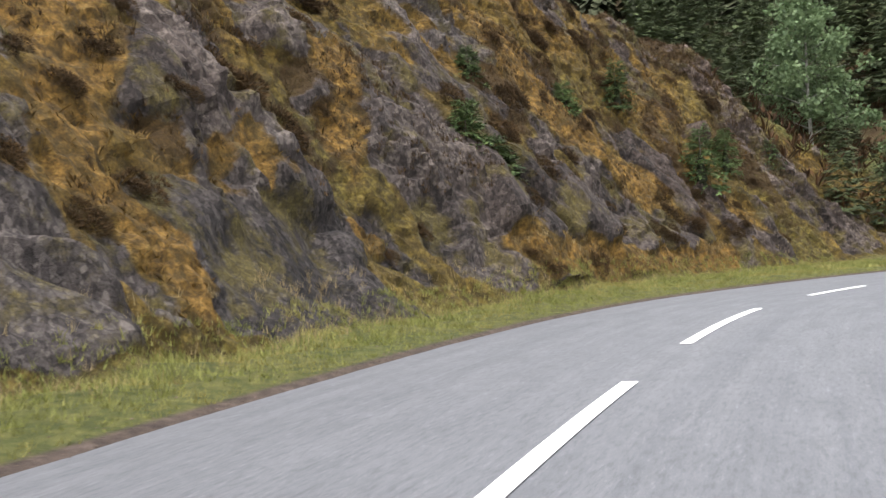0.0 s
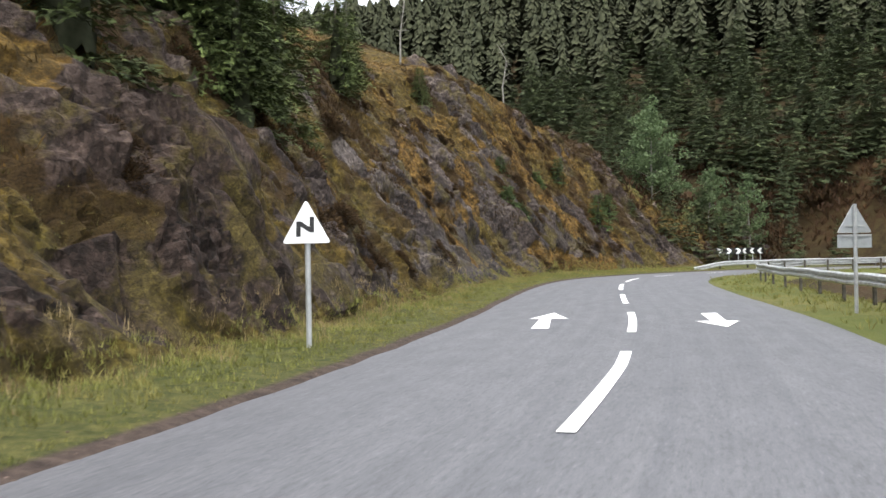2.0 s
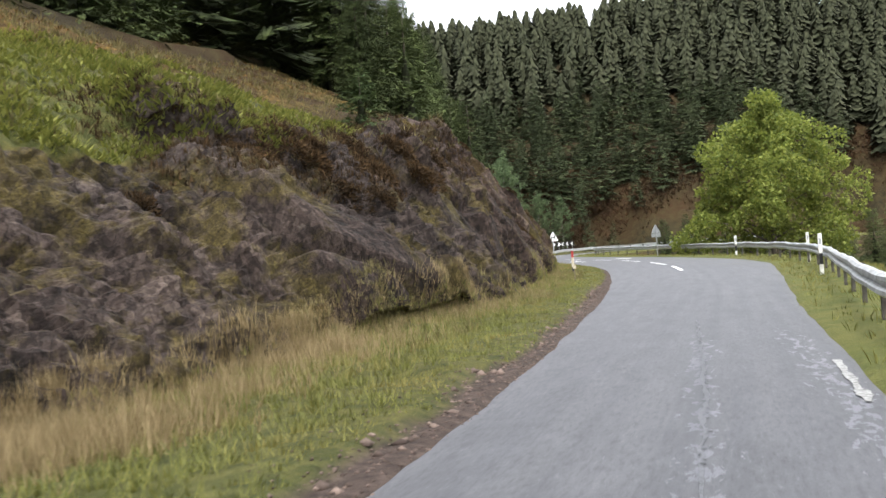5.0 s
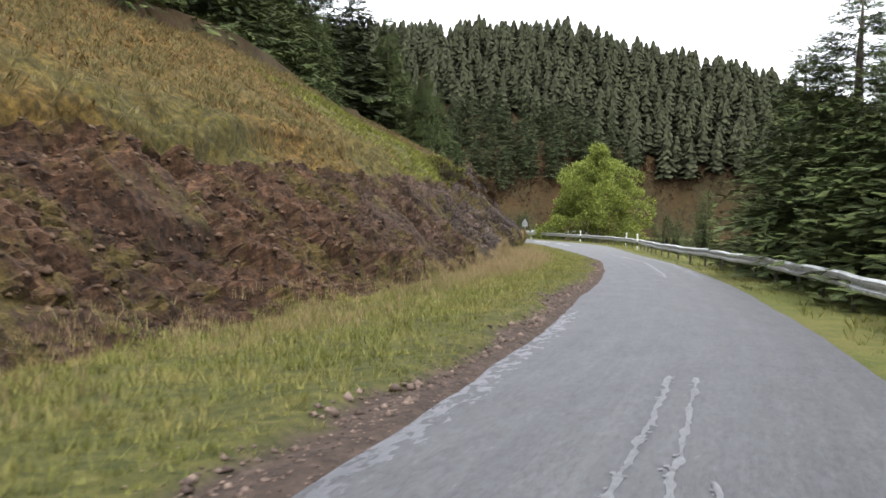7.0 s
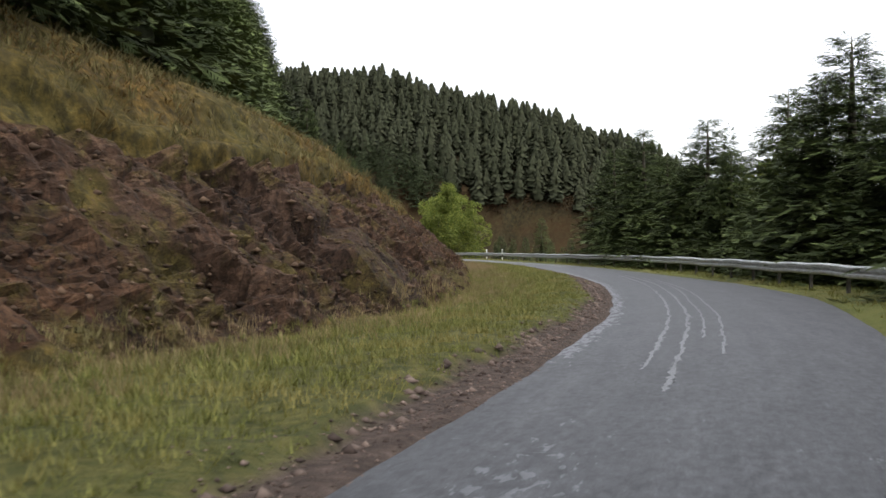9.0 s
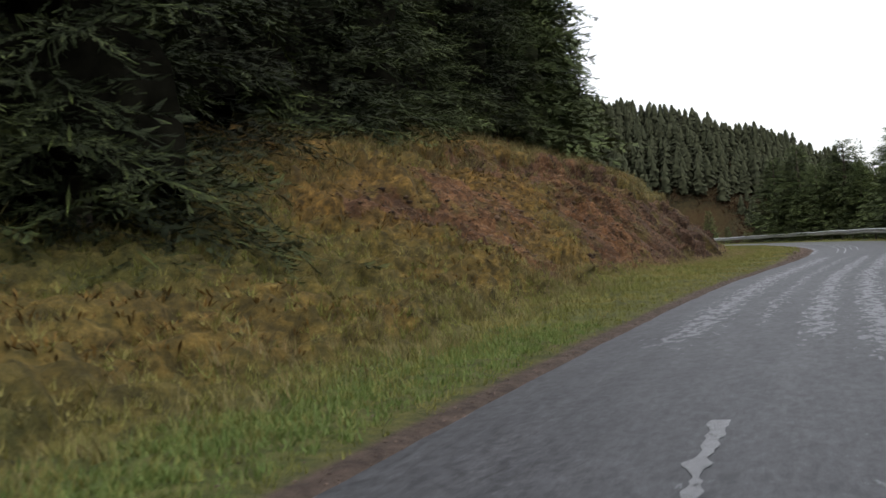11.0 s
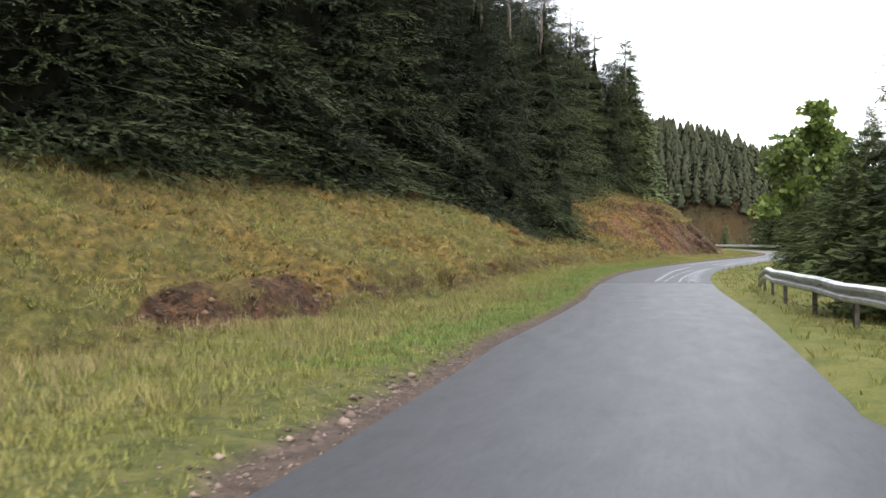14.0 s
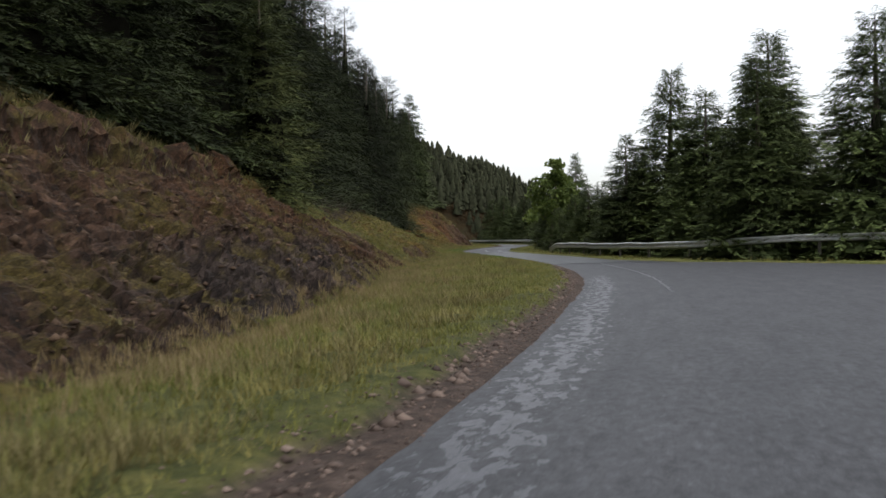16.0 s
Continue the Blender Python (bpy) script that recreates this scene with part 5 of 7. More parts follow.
_clump = vnoise(_pts, 0.55, 131, 3)
q, sel = pick((_W > 1.2) & (_T > -1.8) & (_T < 4.1) & (_clump > np.where(_T > 2.7, 0.42, 0.5)) & ((_T < 0.0) | ((_T > 2.8) & (_W > 1.62) & (_W < 2.1))), _area * (0.3 + 0.7 * smoothstep(_W, 1.3, 1.9)), 22000)
stuff("heather_mat", tri_mesh("heather_mat", slivers(q, _rng, 9, 0.08 + 0.14 * _rng.random(len(sel)), 1.0, 0.012), M_HEATHER), "dark brown heather matted over the upper rock", "heather")
_hr = random.Random(12)
for k in range(220):
    t = _hr.uniform(3.25, 3.95) if k % 7 == 0 else _hr.choice([_hr.uniform(-1.7, 2.6), _hr.uniform(-1.7, 0.8)])
    w = _hr.uniform(1.12, 2.2) if t < 3 else _hr.uniform(1.62, 2.08)
    bush(t, w, 0.36 + 0.6 * _hr.random() ** 1.5 if t < 3 else _hr.uniform(0.5, 1.0), k)
for k, (t, w, r) in enumerate([(-0.42, 1.45, 0.6), (-0.45, 1.35, 0.5), (-0.51, 1.39, 0.6), (-0.37, 1.45, 0.5), (-0.4, 1.24, 0.65), (-0.62, 1.4, 0.45), (-0.61, 1.14, 0.4), (-0.79, 1.07, 0.4), (-0.82, 1.04, 0.55),
                               (-0.97, 1.05, 0.65), (-0.97, 1.48, 0.55), (-1.25, 1.1, 0.6), (-0.58, 1.55, 0.75), (-0.35, 1.21, 0.5), (-0.32, 1.28, 0.5), (-0.99, 1.62, 0.65), (-1.16, 1.68, 0.65), (-1.46, 1.15, 0.65), (0.44, 1.17, 0.6), (4.15, 1.62, 0.8), (3.9, 1.9, 1.1), (3.75, 1.95, 1.1), (3.55, 1.95, 1.0)]):
    bush(t, w, r, k)


for k, (offs, w) in enumerate(SEAMS):
    crumbled_seam(offs, w * (0.7 if offs[0][0] > 9 else 1.0), k)
    ribbon("worn_seam", offs[0][0], offs[-1][0], offs, w * (1.1 if 10 < offs[0][0] < 11.5 else 0.8), M_SEAL, ROAD, "pale crumbling seam", z=0.005, step=0.06, seed=k + 40, ragged=0.85, fine=True)

# ---- trees ----


def tube(path, radii, sides=6):
    """A tapered tube through points: (verts, tris)."""
    path, radii = np.asarray(path, float), np.asarray(radii, float)
    t = unit(np.gradient(path, axis=0))
    a = unit(np.cross(t, (0.31, 0.95, 0.1)))
    b = np.cross(t, a)
    ang = np.linspace(0, 2 * np.pi, sides, endpoint=False)
    v = path[:, None] + radii[:, None, None] * (np.cos(ang)[None, :, None] * a[:, None] + np.sin(ang)[None, :, None] * b[:, None])
    f = []
    for i in range(len(path) - 1):
        for j in range(sides):
            p, q = i * sides + j, i * sides + (j + 1) % sides
            f += [(p, q, q + sides), (p, q + sides, p + sides)]
    return v.reshape(-1, 3), np.array(f)


def spruce_crown(h, r, seed, whorls=20, per=8, twigs=6, skirt=0.06, fat=1.0, power=0.85, sprays=1, spread=0.72):
    """Whorls of drooping boughs, each a spine with side sprays. Returns (verts, tris, tip share)."""
    rng = np.random.default_rng(seed)
    B, D, L, Z = [], [], [], []
    for k in range(whorls):
        z = h * (skirt + (0.97 - skirt) * (k / (whorls - 1)) ** spread)
        full = r * (1 - (z / h)) ** power + 0.22
        for j in range(max(4, int(per * (1 - 0.15 * k / whorls)))):
            ang = rng.uniform(0, 6.283)
            B.append((0, 0, z + rng.normal(0, 0.25 * h / whorls)))
            D.append((math.cos(ang), math.sin(ang)))
            L.append(full * rng.uniform(0.62, 1.12))
            Z.append(z / h)
    B, D, L, Z = np.array(B), np.array(D), np.array(L), np.array(Z)
    D3 = np.c_[D, np.zeros(len(D))]
    side = np.c_[-D[:, 1], D[:, 0], np.zeros(len(D))]
    up = np.array([0, 0, 1.0])
    rise = np.interp(Z, [0, 0.5, 0.85, 1], [-0.12, 0.08, 0.45, 1.2])

    def at(u):
        """Point on every bough at share u: out, first up, then sagging."""
        return B + D3 * (L * u)[:, None] + up * (L * (rise * u - 0.28 * u**2 + 0.14 * u**3))[:, None]

    out, tips = [], []
    for k in range(twigs):
        u = 0.2 + 0.78 * (k + 0.5) / twigs
        p0 = at(u)
        for sgn in (-1, 1):
            ln = L * (0.5 - 0.24 * u) * rng.uniform(0.65, 1.35, len(L)) * fat + 0.1
            way = unit(D3 * rng.uniform(0.45, 1.0, (len(L), 1)) + sgn * side * rng.uniform(0.4, 1.1, (len(L), 1)) + up * rng.uniform(-0.55, 0.2, (len(L), 1)))
            nrm = unit(np.cross(way, up) + rng.normal(0, 0.35, (len(L), 3)))
            if sprays == 1:
                out.append(kites(p0, p0 + way * ln[:, None], nrm, ln * 0.2 * fat, 0.5, -up * (ln * 0.08)[:, None]))
                tips.append(np.tile(np.array([0.0, 0.1, 0.75, 0.1]), len(L)) * (0.2 + 0.8 * u))
                continue
            for j in range(sprays):
                q = p0 + way * (ln * (0.08 + 0.72 * j / max(1, sprays - 1)))[:, None] - up * (ln * 0.1 * (j / sprays) ** 2)[:, None]
                w2 = unit(way + nrm * ((-1) ** j * rng.uniform(0.25, 0.95, (len(L), 1))) + up * rng.uniform(-0.35, 0.3, (len(L), 1)))
                l2 = ln * rng.uniform(0.26, 0.46, len(L)) * (5 / sprays) ** 0.72
                n2 = unit(np.cross(w2, up) + rng.normal(0, 0.4, (len(L), 3)))
                out.append(kites(q, q + w2 * l2[:, None], n2, l2 * (0.36 if sprays < 5 else 0.3 if sprays < 12 else 0.2), 0.45, -up * (l2 * 0.07)[:, None]))
                tips.append(np.tile(np.array([0.0, 0.1, 0.9, 0.1]), len(L)) * (0.06 + 0.94 * u**2.2) * (0.5 + 0.5 * j / sprays))
    p0 = at(0.5)
    v, f = kites(p0, at(1.06), unit(side + rng.normal(0, 0.25, side.shape)), L * (0.05 * fat if sprays == 1 else 0.006) + (0.03 if sprays == 1 else 0.012), 0.5)
    out.append((v, f))
    tips.append(np.tile(np.array([0.1, 0.4, 0.9, 0.4]), len(L)))
    v, f = joined(out)
    return v, f, np.concatenate(tips)


def tiered_crown(h, r, seed, tiers=20, lobes=9):
    """A far spruce: overlapping tiers of drooping lobes. Returns (verts, tris, tip share)."""
    rng = np.random.default_rng(seed)
    pieces, tips = [], []
    for k in range(tiers):
        u = k / tiers
        rad = r * (1 - u) ** 0.9 + 0.12
        ang = np.arange(lobes) * 2 * np.pi / lobes + rng.uniform(0, 6.28) + rng.normal(0, 0.18, lobes)
        out = np.stack([np.cos(ang), np.sin(ang), 0 * ang], 1)
        reach = rad * rng.uniform(0.6, 1.25, lobes)
        base = out * (0.08 * rad) + (0, 0, 1.0) * (h * (0.03 + u + 2.8 / tiers) * np.ones(lobes))[:, None]
        base[:, 2] = np.minimum(base[:, 2], h)
        tip = out * reach[:, None] + (0, 0, 1.0) * (h * (0.03 + u) + rng.normal(0, 0.02 * h, lobes))[:, None]
        side = np.stack([-np.sin(ang), np.cos(ang), 0 * ang], 1)
        pieces.append(kites(base, tip, side, reach * math.sin(math.pi / lobes) * rng.uniform(1.0, 1.35, lobes), 0.62, out * (0.1 * reach)[:, None]))
        tips.append(np.tile(np.array([0.0, 0.2, 0.8, 0.2]), lobes) * rng.uniform(0.3, 1.0))
    v, f = joined(pieces)
    return v, f, np.concatenate(tips)


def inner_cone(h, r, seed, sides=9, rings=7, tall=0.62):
    """A ragged dark core: the shade inside a crown, put in as a shape."""
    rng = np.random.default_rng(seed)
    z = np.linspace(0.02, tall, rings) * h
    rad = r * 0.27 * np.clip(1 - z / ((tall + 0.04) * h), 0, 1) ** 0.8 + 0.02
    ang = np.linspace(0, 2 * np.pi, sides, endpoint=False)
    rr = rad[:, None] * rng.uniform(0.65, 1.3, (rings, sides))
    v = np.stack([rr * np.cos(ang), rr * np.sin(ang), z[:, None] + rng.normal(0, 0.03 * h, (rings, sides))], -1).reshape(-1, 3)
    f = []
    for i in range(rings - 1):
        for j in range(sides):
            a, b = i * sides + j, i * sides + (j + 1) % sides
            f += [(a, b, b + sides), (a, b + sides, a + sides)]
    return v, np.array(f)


def spruce(name, h, r, seed, material, label, category="tree", group="", **kw):
    """Returns the thing: a spruce with trunk and crown, at the origin."""
    top = new(name)
    v, f, tip = spruce_crown(h, r, seed, **kw)
    crown = new("crown", tri_mesh("crown", (v, f), material, {"tip": tip}, soft_normals(v, f, 0.35), spray_uv(len(v) // 4, {1: 3.0, 4: 1.4}.get(kw.get("sprays", 1), 1.0))))
    bend = np.array([(0, 0, -0.5), (0.02, 0.01, h * 0.4), (0, 0.03, h * 0.75), (0, 0, h * 1.0)])
    trunk = new("trunk", tri_mesh("trunk", tube(bend, [0.02 * h, 0.016 * h, 0.008 * h, 0.01]), M_BARK))
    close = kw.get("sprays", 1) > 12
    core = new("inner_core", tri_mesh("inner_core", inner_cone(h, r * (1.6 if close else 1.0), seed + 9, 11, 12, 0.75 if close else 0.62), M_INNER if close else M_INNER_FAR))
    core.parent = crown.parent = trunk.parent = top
    return tagged(top, label, category, group)


BIG = [spruce("spruce_tree", h, r, 100 + k, M_SPRUCE, "tall dark green spruce in the roadside plantation", group="plantation spruces",
              whorls=32, per=11, twigs=5, skirt=0.02, power=0.8, sprays=8, fat=1.3) for k, (h, r) in enumerate([(11.0, 3.2), (10.0, 3.0), (12.0, 3.1), (9.0, 2.9)])]
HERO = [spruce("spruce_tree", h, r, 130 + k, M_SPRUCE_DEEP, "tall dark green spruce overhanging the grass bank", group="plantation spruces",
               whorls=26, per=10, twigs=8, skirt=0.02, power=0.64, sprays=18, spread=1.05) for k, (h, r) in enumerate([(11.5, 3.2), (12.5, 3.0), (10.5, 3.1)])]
SPIRE = [spruce("spruce_tree", h, r, 140 + k, M_SPRUCE, "pointed dark green spruce behind the guard rail", group="spruces behind the rail",
                whorls=38, per=12, twigs=6, skirt=0.01, power=0.76, sprays=9, spread=0.85, fat=1.25) for k, (h, r) in enumerate([(11.0, 3.0), (10.0, 2.8), (12.0, 3.3)])]
BACK_ROW = [spruce_crown(h, r, 150 + k, whorls=16, per=8, twigs=4, skirt=0.06, fat=1.2, power=0.72)[:2] for k, (h, r) in enumerate([(11.0, 3.2), (12.0, 3.1), (10.0, 3.0)])]
SLIM = [spruce("spruce_tree", h, r, 200 + k, M_SPRUCE, "slender dark green spruce on the slope", group="slope spruces", whorls=24, per=8, twigs=5, skirt=0.04, sprays=7, fat=1.15)
        for k, (h, r) in enumerate([(6.0, 1.5), (5.0, 1.35)])]
YOUNG = [spruce("spruce_sapling", h, r, 300 + k, M_SAPLING, "young green spruce rooted in the cutting", "sapling", "saplings on the cutting", whorls=12, per=7, twigs=4, skirt=0.06, sprays=5, fat=1.1)
         for k, (h, r) in enumerate([(2.0, 0.75), (1.4, 0.6)])]
_used = set()


def plant(kinds, k, x, y, z, scale=1.0, turn=0.0, lean=0.0, wide=1.0):
    ob = kinds[k % len(kinds)]
    m = Matrix.Translation((x, y, z)) @ pose(0, 0, 0, lean, 0, turn)
    if ob.name not in _used:
        _used.add(ob.name)
        ob.scale = (scale,) * 3
        ob.matrix_basis = m @ Matrix.Diagonal((scale * wide, scale * wide, scale, 1))
        return ob
    c = copy_thing(ob, m)
    c.matrix_basis = m @ Matrix.Diagonal((scale * wide, scale * wide, scale * (0.95 + 0.1 * ((k * 37) % 10) / 10), 1))
    return c


def side_point(t, d):
    """Ground point d metres beyond the left edge at station t."""
    i = int(np.argmin(np.abs(TIME - t)))
    x, y = LINE[i] + LEFT[i] * (EDGE_L[i] + d)
    return x, y, float(land(np.array([x]), np.array([y]))[3][0])


TREELINE = [(-0.6, 15.0), (0.2, 12.0), (1.0, 11.3), (2.0, 11.3), (2.6, 9.8), (2.75, 11.5), (3.0, 15.5), (3.3, 17.0), (3.7, 18.5), (4.0, 19.5), (5.0, 20.5), (6, 18.5), (7.4, 16), (8.0, 12.5), (9.0, 12.5), (9.8, 12.5), (10.2, 10.0), (10.5, 7.6),
            (10.9, 8.6), (11.4, 11.4), (12, 12.2), (13, 13.7), (13.8, 14.6), (14.3, 15.5), (15, 14.5), (15.7, 13.0), (17.2, 12.5)]
_tr = random.Random(31)
_mass, _mass_n = [], []


def mass_tree(protos, k, x, y, z, scale, turn, into):
    v, f = protos[k % len(protos)]
    c, n = math.cos(turn) * scale, math.sin(turn) * scale
    nr = soft_normals(v, f)
    into.append((np.stack([v[:, 0] * c - v[:, 1] * n, v[:, 0] * n + v[:, 1] * c, v[:, 2] * scale], 1) + (x, y, z), f))
    _mass_n.append(unit(np.stack([nr[:, 0] * c - nr[:, 1] * n, nr[:, 0] * n + nr[:, 1] * c, nr[:, 2] * scale], 1)))


t = -0.5
count = 0
while t < 17.2:
    base = np.interp(t, *zip(*TREELINE))
    for row in range(5):
        d = base + row * 3.6 + _tr.uniform(-0.9, 0.9)
        if t < 3.0 and row == 0 and _tr.random() < 0.45:
            continue
        x, y, z = side_point(t + _tr.uniform(-0.07, 0.07), d)
        sc = _tr.uniform(0.85, 1.12) * np.interp(t, [0, 2.6, 3.3, 3.6, 8.0, 9.2, 10.4, 13.2, 14.5, 17], [0.85, 0.8, 0.7, 0.95, 1.0, 1.3, 1.35, 1.35, 1.15, 1.1]) * (1 + 0.07 * row)
        if row == 0 or (row == 1 and t > 8.4):
            plant(HERO if t > 8.4 else BIG, count, x, y, z - 0.25, sc, _tr.uniform(0, 360), _tr.uniform(-2, 2), 0.82 if 10.0 < t < 11.3 else 1.0)
        else:
            mass_tree(BACK_ROW, count, x, y, z - 0.25, sc, _tr.uniform(0, 6.28), _mass)
        count += 1
    t += _tr.uniform(0.18, 0.26)

# right of the guard rail
t = 4.95
while t < 13.2:
    i = int(np.argmin(np.abs(TIME - t)))
    for row in range(3):
        out = 3.6 + row * 4.2 + _tr.uniform(-0.8, 0.8) + (1.5 if 6.3 < t < 9.3 else 0) + (1.2 if t > 13.2 else 0.6 if t > 11.5 else 0)
        off = min(EDGE_R[i], -1.6) - out
        if row == 0 and (9.4 < t < 10.3 or t > 12.5):
            continue
        x, y = LINE[i] + LEFT[i] * off
        if math.hypot(x + 119.5, y + 125.7) < 3.0:
            continue
        z = float(right_height(np.array(EDGE_R[i] - off)))
        sc = _tr.uniform(0.75, 1.05) * np.interp(t, [4.9, 8.5, 9.1, 11.4, 11.9, 16], [0.95, 0.85, 0.52, 0.5, 0.58, 0.6])
        if row == 0:
            plant(BIG, count, x, y, z - 0.2, sc, _tr.uniform(0, 360), _tr.uniform(-3, 3), _tr.uniform(1.2, 1.55))
        else:
            mass_tree(BACK_ROW, count, x, y, z - 0.2, sc, _tr.uniform(0, 6.28), _mass)
        count += 1
    t += _tr.uniform(0.2, 0.3)
# the clump behind the lay-by's rail
for k, (x, y, h, wide) in enumerate([(-140.9, -144.9, 11.2, 1.0), (-149.6, -152.6, 9.6, 1.0), (-142.6, -143.0, 7.4, 1.0), (-146.0, -148.8, 9.4, 1.0), (-148.8, -157.6, 10.8, 1.1), (-148.2, -163.0, 11.6, 1.1),
                                     (-147.0, -168.0, 12.2, 1.1), (-143.5, -151.5, 11.4, 1.1), (-144.0, -158.5, 11.6, 1.1), (-143.0, -164.5, 12.0, 1.1), (-137.0, -150.0, 10.5, 1.1), (-138.5, -142.2, 6.6, 1.0),
                                     (-135.5, -140.4, 6.0, 1.1), (-132.0, -138.2, 5.2, 1.1), (-129.0, -136.0, 4.6, 1.1), (-134.0, -145.0, 9.0, 1.1), (-130.0, -141.5, 8.2, 1.1), (-99.3, -118.5, 10.2, 0.8)]):
    plant(SPIRE, k, x, y, -0.9, (h + 0.4) / (11.0, 10.0, 12.0)[k % 3], k * 77 + _tr.uniform(0, 60), _tr.uniform(-2, 2), wide * 1.08)
for k, (x, y) in enumerate([(-136.0, -153.0), (-136.5, -158.5), (-135.5, -164.0), (-134.0, -146.0), (-139.0, -170.0)]):
    mass_tree(BACK_ROW, k, x, y, -1.2, 0.9, k * 1.3, _mass)
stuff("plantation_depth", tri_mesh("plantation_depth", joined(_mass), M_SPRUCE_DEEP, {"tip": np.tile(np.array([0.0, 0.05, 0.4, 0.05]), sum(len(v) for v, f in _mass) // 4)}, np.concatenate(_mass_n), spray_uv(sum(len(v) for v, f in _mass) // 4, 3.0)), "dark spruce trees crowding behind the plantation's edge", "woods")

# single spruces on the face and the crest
LIT_SPRUCE = [spruce("spruce_tree", 10.0, 2.9, 136, M_SPRUCE_LIT, "spruce with daylight painted into its green at the plantation's edge", group="plantation spruces", whorls=26, per=10, twigs=8, skirt=0.02, power=0.7, sprays=14, spread=1.0)]
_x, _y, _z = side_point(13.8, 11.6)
plant(LIT_SPRUCE, 2, _x, _y, _z - 0.2, 0.9, 40)
for k, (t, d, s) in enumerate([(2.4, 8.3, 0.6), (2.75, 9.0, 0.5), (1.9, 9.5, 0.6), (0.66, 5.7, 0.62), (0.58, 7.2, 0.8), (0.8, 7.6, 0.78), (0.45, 6.4, 0.5), (0.3, 8.4, 0.7), (1.25, 8.0, 0.7), (1.55, 8.8, 0.75)]):
    x, y, z = side_point(t, d)
    plant(SPIRE, k, x, y, z - 0.3, s, k * 90, 0, 0.8)
for k, (t, d, s) in enumerate([(0.72, 4.9, 0.75), (0.63, 6.8, 0.8), (-0.33, 9.0, 0.95), (-0.42, 9.6, 0.8), (1.14, 5.5, 1.0), (1.17, 6.6, 0.95), (0.43, 5.2, 0.75), (0.2, 7.6, 0.9),
                               (-0.15, 9.5, 1.0), (1.7, 8.2, 0.9), (2.6, 7.6, 0.85), (2.5, 8.5, 1.0), (2.7, 8.8, 1.0), (-0.70, 9.7, 0.5)]):
    x, y, z = side_point(t, d)
    plant(SLIM, k, x, y, z - 0.3, s, k * 71, 0)
for k, (t, d, s) in enumerate([(0.36, 4.7, 0.55), (-1.13, 7.2, 0.85), (-1.33, 8.3, 0.8), (-0.83, 5.0, 1.0), (-1.47, 6.9, 1.0), (-0.79, 5.4, 1.1), (-1.6, 8.0, 0.8), (-0.9, 7.0, 0.7), (1.5, 5.0, 0.5),
                               (-1.75, 9.0, 0.8), (3.35, 6.6, 0.9), (10.0, 10.5, 0.9)]):
    x, y, z = side_point(t, d)
    plant(YOUNG, k, x, y, z - 0.15, s, k * 53, 0)
# young conifers scattered in the valley beyond the rail
for k in range(70):
    t, off = _tr.uniform(-2.6, 4.8), -_tr.uniform(7, 40)
    i = int(np.argmin(np.abs(TIME - t)))
    x, y = LINE[i] + LEFT[i] * off
    if math.hypot(x - 4.6, y + 14.6) < 7:
        continue
    ii, left, right, z = land(np.array([x]), np.array([y]))
    if right[0] < 4:
        continue
    plant(SLIM, k, x, y, float(z[0]) - 0.2, _tr.uniform(0.45, 1.0), k * 31, 0)


def soft_land(x, y):
    """The land's height with the ground's own swells."""
    i, left, right, z = land(x, y)
    p = np.stack([x, y, 0 * x], 1)
    return i, left, right, z + (vnoise(p, 0.12, 5, 2) - 0.5) * 1.2 * smoothstep(np.maximum(left, right), 16, 30)


NEAR_WOODS = []
_mass_n.clear()


